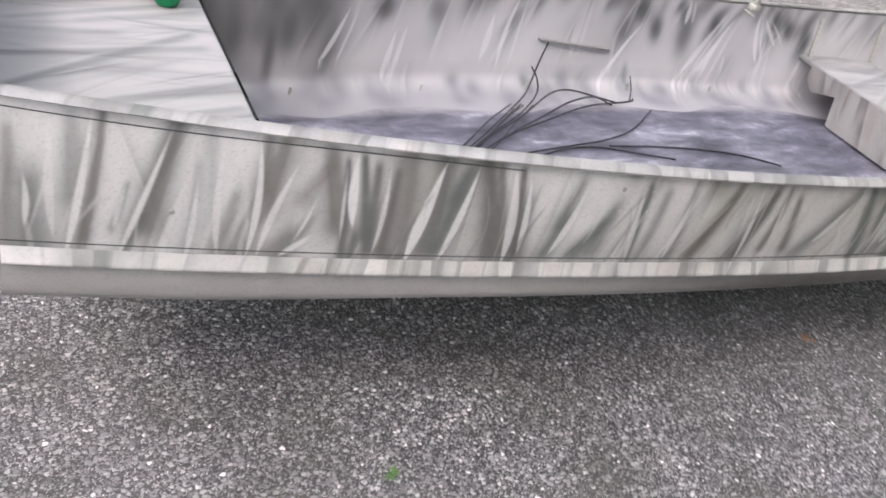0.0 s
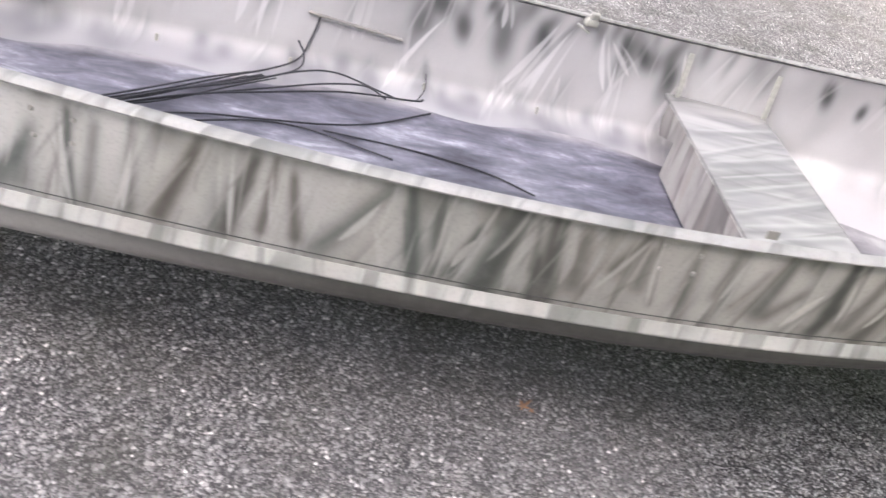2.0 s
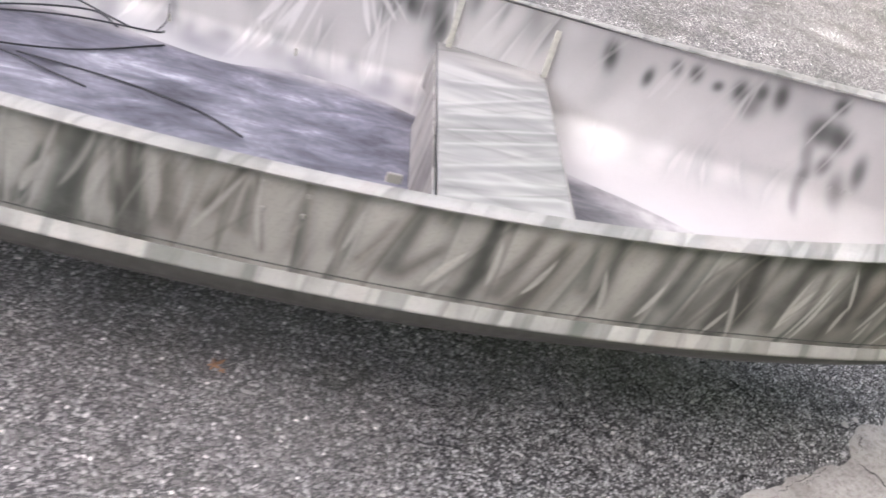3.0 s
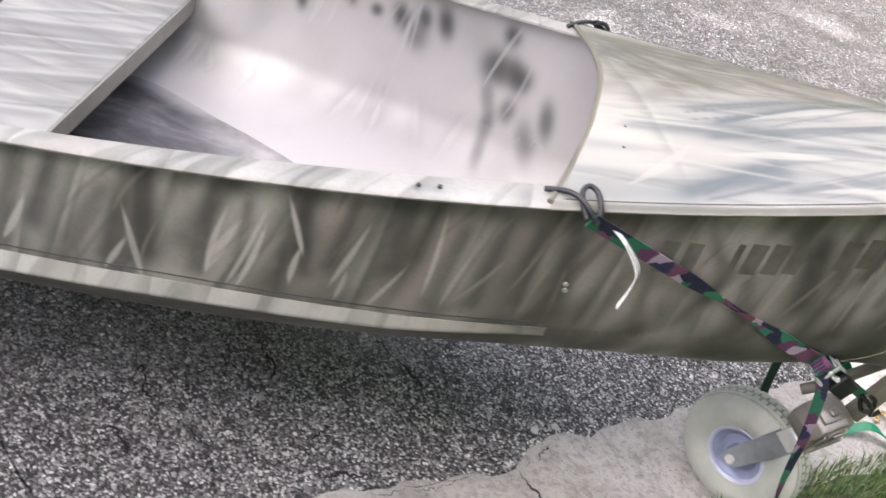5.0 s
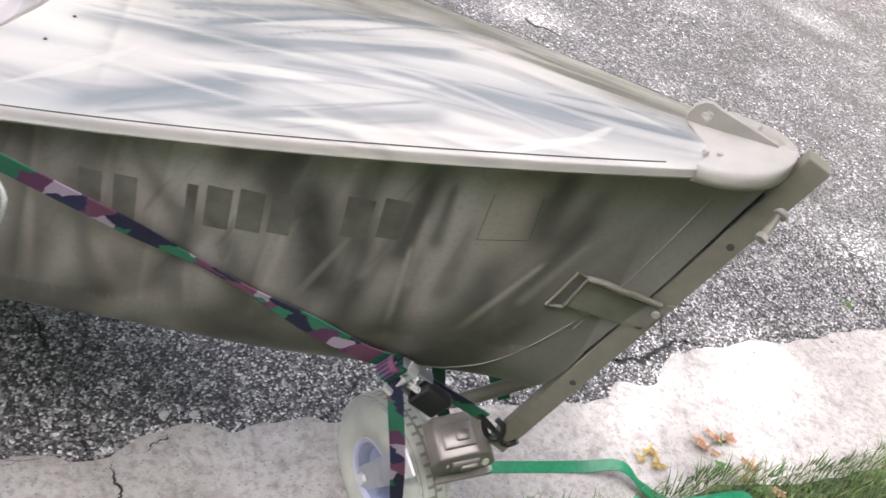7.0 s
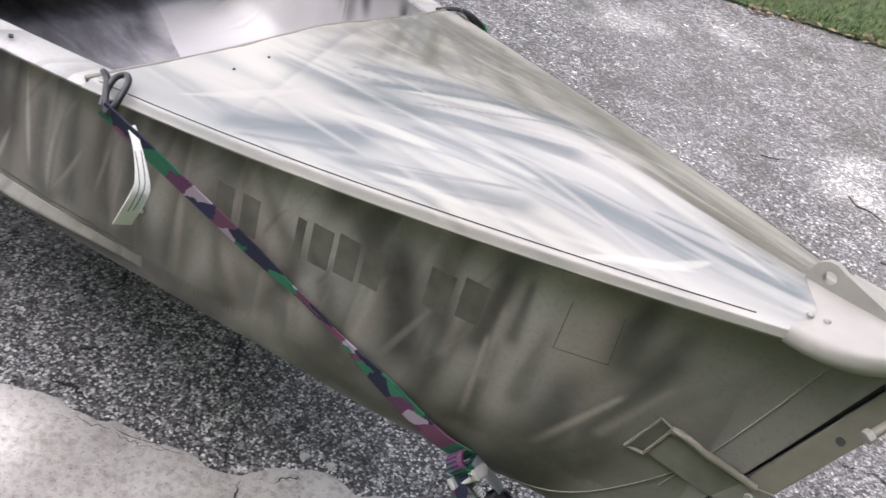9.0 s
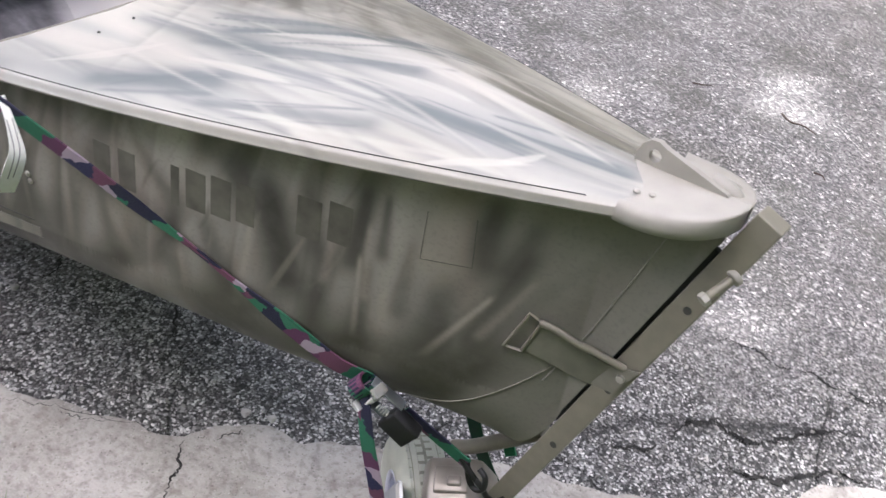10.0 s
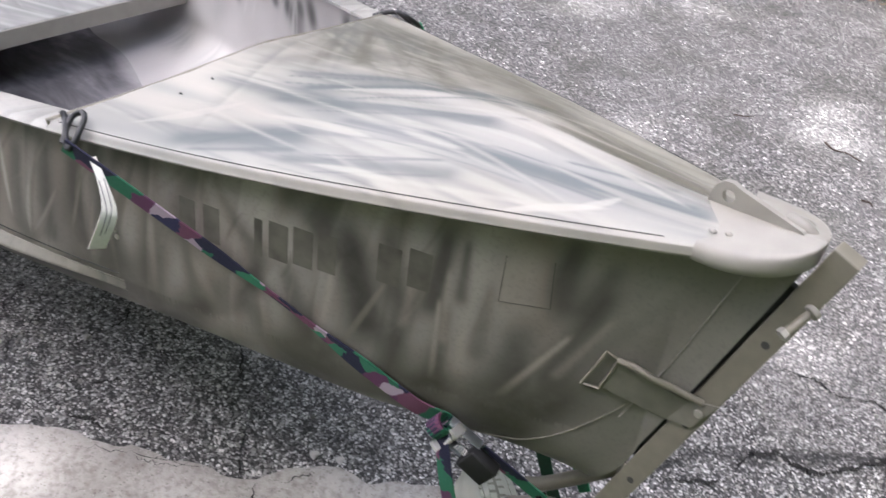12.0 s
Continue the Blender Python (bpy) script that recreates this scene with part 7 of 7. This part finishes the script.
# ---- cracks and loose stones of the ground, grass ----
# each crack is a flat dark ribbon laid just over the ground
def crack(points, w, z=0.0064, name="pavement_crack", label="thin dark crack across the concrete strip"):
    pts = spline([(x, y, 0.0062) for x, y in points], 16)
    pts = [p + Vector((noise.noise(p * 40) * 0.012, noise.noise(p * 40 + Vector((9, 9, 9))) * 0.012, 0)) + Vector((noise.noise(p * 150), noise.noise(p * 150 + Vector((5, 5, 5))), 0)) * 0.009 for p in pts]
    rows = []
    for i, p in enumerate(pts):
        d = (pts[min(i + 1, len(pts) - 1)] - pts[max(i - 1, 0)]).normalized()
        end = min(1.0, 5 * i / len(pts), 5 * (len(pts) - 1 - i) / len(pts))
        s = Vector((-d.y, d.x, 0)) * w * end
        j, k = (max(0.12, 0.55 + 1.3 * noise.noise(p * 22 + Vector((0, 0, q)))) * (0.7 + 0.6 * random.random()) for q in (3, 8))
        rows.append([(p.x - s.x * j, p.y - s.y * j, z), (p.x + s.x * k, p.y + s.y * k, z)])
    tagged(mesh_ob(name, grid_bm(rows), M_CRACK), label, "crack", kind="structure")


crack([(4.35, 1.792), (4.4, 1.752), (4.428, 1.709), (4.454, 1.667), (4.485, 1.617), (4.54, 1.53)], 0.0042)
crack([(4.42, 1.921), (4.411, 1.875), (4.395, 1.843), (4.365, 1.809)], 0.002)
crack([(4.209, 1.726), (4.185, 1.685), (4.158, 1.658), (4.107, 1.638)], 0.0014)
crack([(3.978, 1.552), (4.089, 1.634), (4.203, 1.71), (4.347, 1.797)], 0.0012)
for line, w in (([(5.01, 3.11), (5.08, 3.16), (5.16, 3.18), (5.23, 3.18), (5.30, 3.23), (5.34, 3.22), (5.40, 3.24), (5.45, 3.24), (5.49, 3.28)], 0.0045),
                ([(5.14, 2.68), (5.14, 2.73), (5.14, 2.77), (5.17, 2.82), (5.23, 2.83), (5.28, 2.84), (5.33, 2.90), (5.38, 2.99), (5.43, 3.06), (5.53, 3.13)], 0.009),
                ([(5.27, 2.72), (5.31, 2.73), (5.35, 2.75), (5.41, 2.80), (5.44, 2.86), (5.49, 2.93), (5.53, 2.94), (5.59, 2.97)], 0.009),
                ([(5.00, 2.52), (5.06, 2.56), (5.12, 2.62), (5.14, 2.68)], 0.006)):
    crack(line, w, 0.004, "asphalt_crack", "dark ragged crack in the worn asphalt")
for line, w in (([(3.61, 2.00), (3.65, 1.93), (3.68, 1.90), (3.69, 1.86), (3.65, 1.81)], 0.004),
                ([(3.82, 1.63), (3.84, 1.68), (3.85, 1.72), (3.88, 1.77)], 0.004),
                ([(3.90, 2.12), (3.95, 2.07), (4.05, 2.00), (4.13, 1.92)], 0.004),
                ([(3.49, 1.49), (3.44, 1.54), (3.41, 1.56), (3.37, 1.53)], 0.005),
                ([(3.89, 1.59), (3.94, 1.63), (4.00, 1.64)], 0.005),
                ([(3.39, 1.71), (3.39, 1.77), (3.43, 1.69), (3.49, 1.69)], 0.004)):
    crack(line, w, 0.004, "asphalt_crack", "dark ragged crack in the worn asphalt")


def stones():
    rng = random.Random(5)
    bm = bmesh.new()
    for _ in range(3600):
        s = rng.uniform(2.5, 7.8)
        o = -1.18 + abs(rng.gauss(0, 0.5))
        p = AX * s + NX * o
        r = rng.choice((0.003, 0.0035, 0.004, 0.004, 0.005, 0.005, 0.006, 0.0085))
        sq = [rng.uniform(0.6, 1.2) for _ in range(3)]
        m = pose(p.x, p.y, r * 0.35, rng.uniform(0, 40), rng.uniform(0, 40), rng.uniform(0, 360)) @ Matrix.Diagonal((r * sq[0], r * sq[1], r * 0.7 * sq[2], 1))
        vs = [bm.verts.new(m @ Vector(v)) for v in ((1, 0, 0), (-1, 0.1, 0), (0, 1, 0.1), (0.1, -1, 0), (0, 0, 1), (0, 0, -1))]
        for a, b, c in ((0, 2, 4), (2, 1, 4), (1, 3, 4), (3, 0, 4), (2, 0, 5), (1, 2, 5), (3, 1, 5), (0, 3, 5)):
            bm.faces.new((vs[a], vs[b], vs[c]))
    for x, y, r in ((4.385, 1.948, 0.014), (4.438, 1.982, 0.012), (3.685, 1.778, 0.012), (4.63, 2.152, 0.009)):
        own = bmesh.ops.create_icosphere(bm, subdivisions=2, radius=r)
        for v in own["verts"]:
            v.co = Vector((x, y, r * 0.4)) + v.co * (0.8 + 0.5 * noise.noise(v.co * 120)) * 1.0
            v.co.z *= 0.8
    m, n, l, p = nodes_of("loose_stone")
    rnd = n.new("ShaderNodeNewGeometry").outputs["Random Per Island"]
    l.new(ramp(n, l, rnd, ((0.0, (0.12, 0.115, 0.11)), (0.6, (0.34, 0.33, 0.31)), (1.0, (0.62, 0.6, 0.57)))), p.inputs["Base Color"])
    p.inputs["Roughness"].default_value = 0.8
    tagged(mesh_ob("loose_gravel", bm, m, shade=False), "loose pale stones on the worn asphalt", "gravel", kind="stuff")


stones()


def grass(name, n, area, h, w, label, seed):
    rng = random.Random(seed)
    verts, faces = [], []
    for _ in range(n):
        s, o = area(rng)
        p = AX * s + NX * o
        a = rng.uniform(0, 2 * math.pi)
        hh = h * rng.uniform(0.5, 1.3)
        lean = Vector((math.cos(a), math.sin(a), 0)) * hh * rng.uniform(0.1, 0.9)
        side = Vector((-math.sin(a), math.cos(a), 0)) * w * rng.uniform(0.6, 1.2)
        k = len(verts)
        verts += [p - side, p + side, p + lean * 0.4 + side * 0.7 + Vector((0, 0, hh * 0.6)), p + lean * 0.4 - side * 0.7 + Vector((0, 0, hh * 0.6)), p + lean + Vector((0, 0, hh * 0.85))]
        faces += [(k, k + 1, k + 2, k + 3), (k + 3, k + 2, k + 4)]
    me = bpy.data.meshes.new(name)
    me.from_pydata([tuple(v) for v in verts], [], faces)
    me.materials.append(M_GRASS)
    tagged(new(name, me), label, "grass", kind="stuff")


def near_area(r):
    s = r.uniform(3.6, 7.4)
    return s, -1.56 + wobble(s, 5.0) * 0.6 + 0.05 - abs(r.gauss(0, 1)) * 0.35


grass("near_grass", 26000, near_area, 0.055, 0.0016, "short green grass blades along the concrete strip", 11)
grass("far_grass", 26000, lambda r: (r.uniform(2.0, 10.0), 2.76 + abs(r.gauss(0, 0.8))), 0.06, 0.003, "green lawn grass beyond the driveway", 12)


def leaf_litter():
    """Dry leaves gathered at the far lawn's edge."""
    rng = random.Random(3)
    verts, faces = [], []
    for _ in range(260):
        p = AX * rng.uniform(2.0, 9.0) + NX * (2.75 + rng.gauss(0, 0.05))
        a, r = rng.uniform(0, 6.28), rng.uniform(0.012, 0.03)
        u, v = Vector((math.cos(a), math.sin(a), rng.uniform(-0.4, 0.4))) * r, Vector((-math.sin(a), math.cos(a), rng.uniform(-0.4, 0.4))) * r * 0.6
        c = Vector((p.x, p.y, rng.uniform(0.012, 0.04)))
        k = len(verts)
        verts += [c - u, c - u * 0.2 - v, c + u * 0.5 - v * 0.8, c + u, c + u * 0.5 + v * 0.8, c - u * 0.2 + v, c + Vector((0, 0, r * 0.3))]
        faces += [(k + q, k + (q + 1) % 6, k + 6) for q in range(6)]
    me = bpy.data.meshes.new("leaf_litter")
    me.from_pydata([tuple(q) for q in verts], [], faces)
    m, n, l, p = nodes_of("leaf_litter_colours")
    rnd = n.new("ShaderNodeNewGeometry").outputs["Random Per Island"]
    l.new(ramp(n, l, rnd, ((0.0, (0.12, 0.08, 0.05)), (0.5, (0.22, 0.15, 0.09)), (1.0, (0.38, 0.28, 0.17)))), p.inputs["Base Color"])
    p.inputs["Roughness"].default_value = 0.75
    me.materials.append(m)
    tagged(new("leaf_litter", me), "dry brown leaves gathered along the lawn's edge", "leaves", kind="stuff")


leaf_litter()
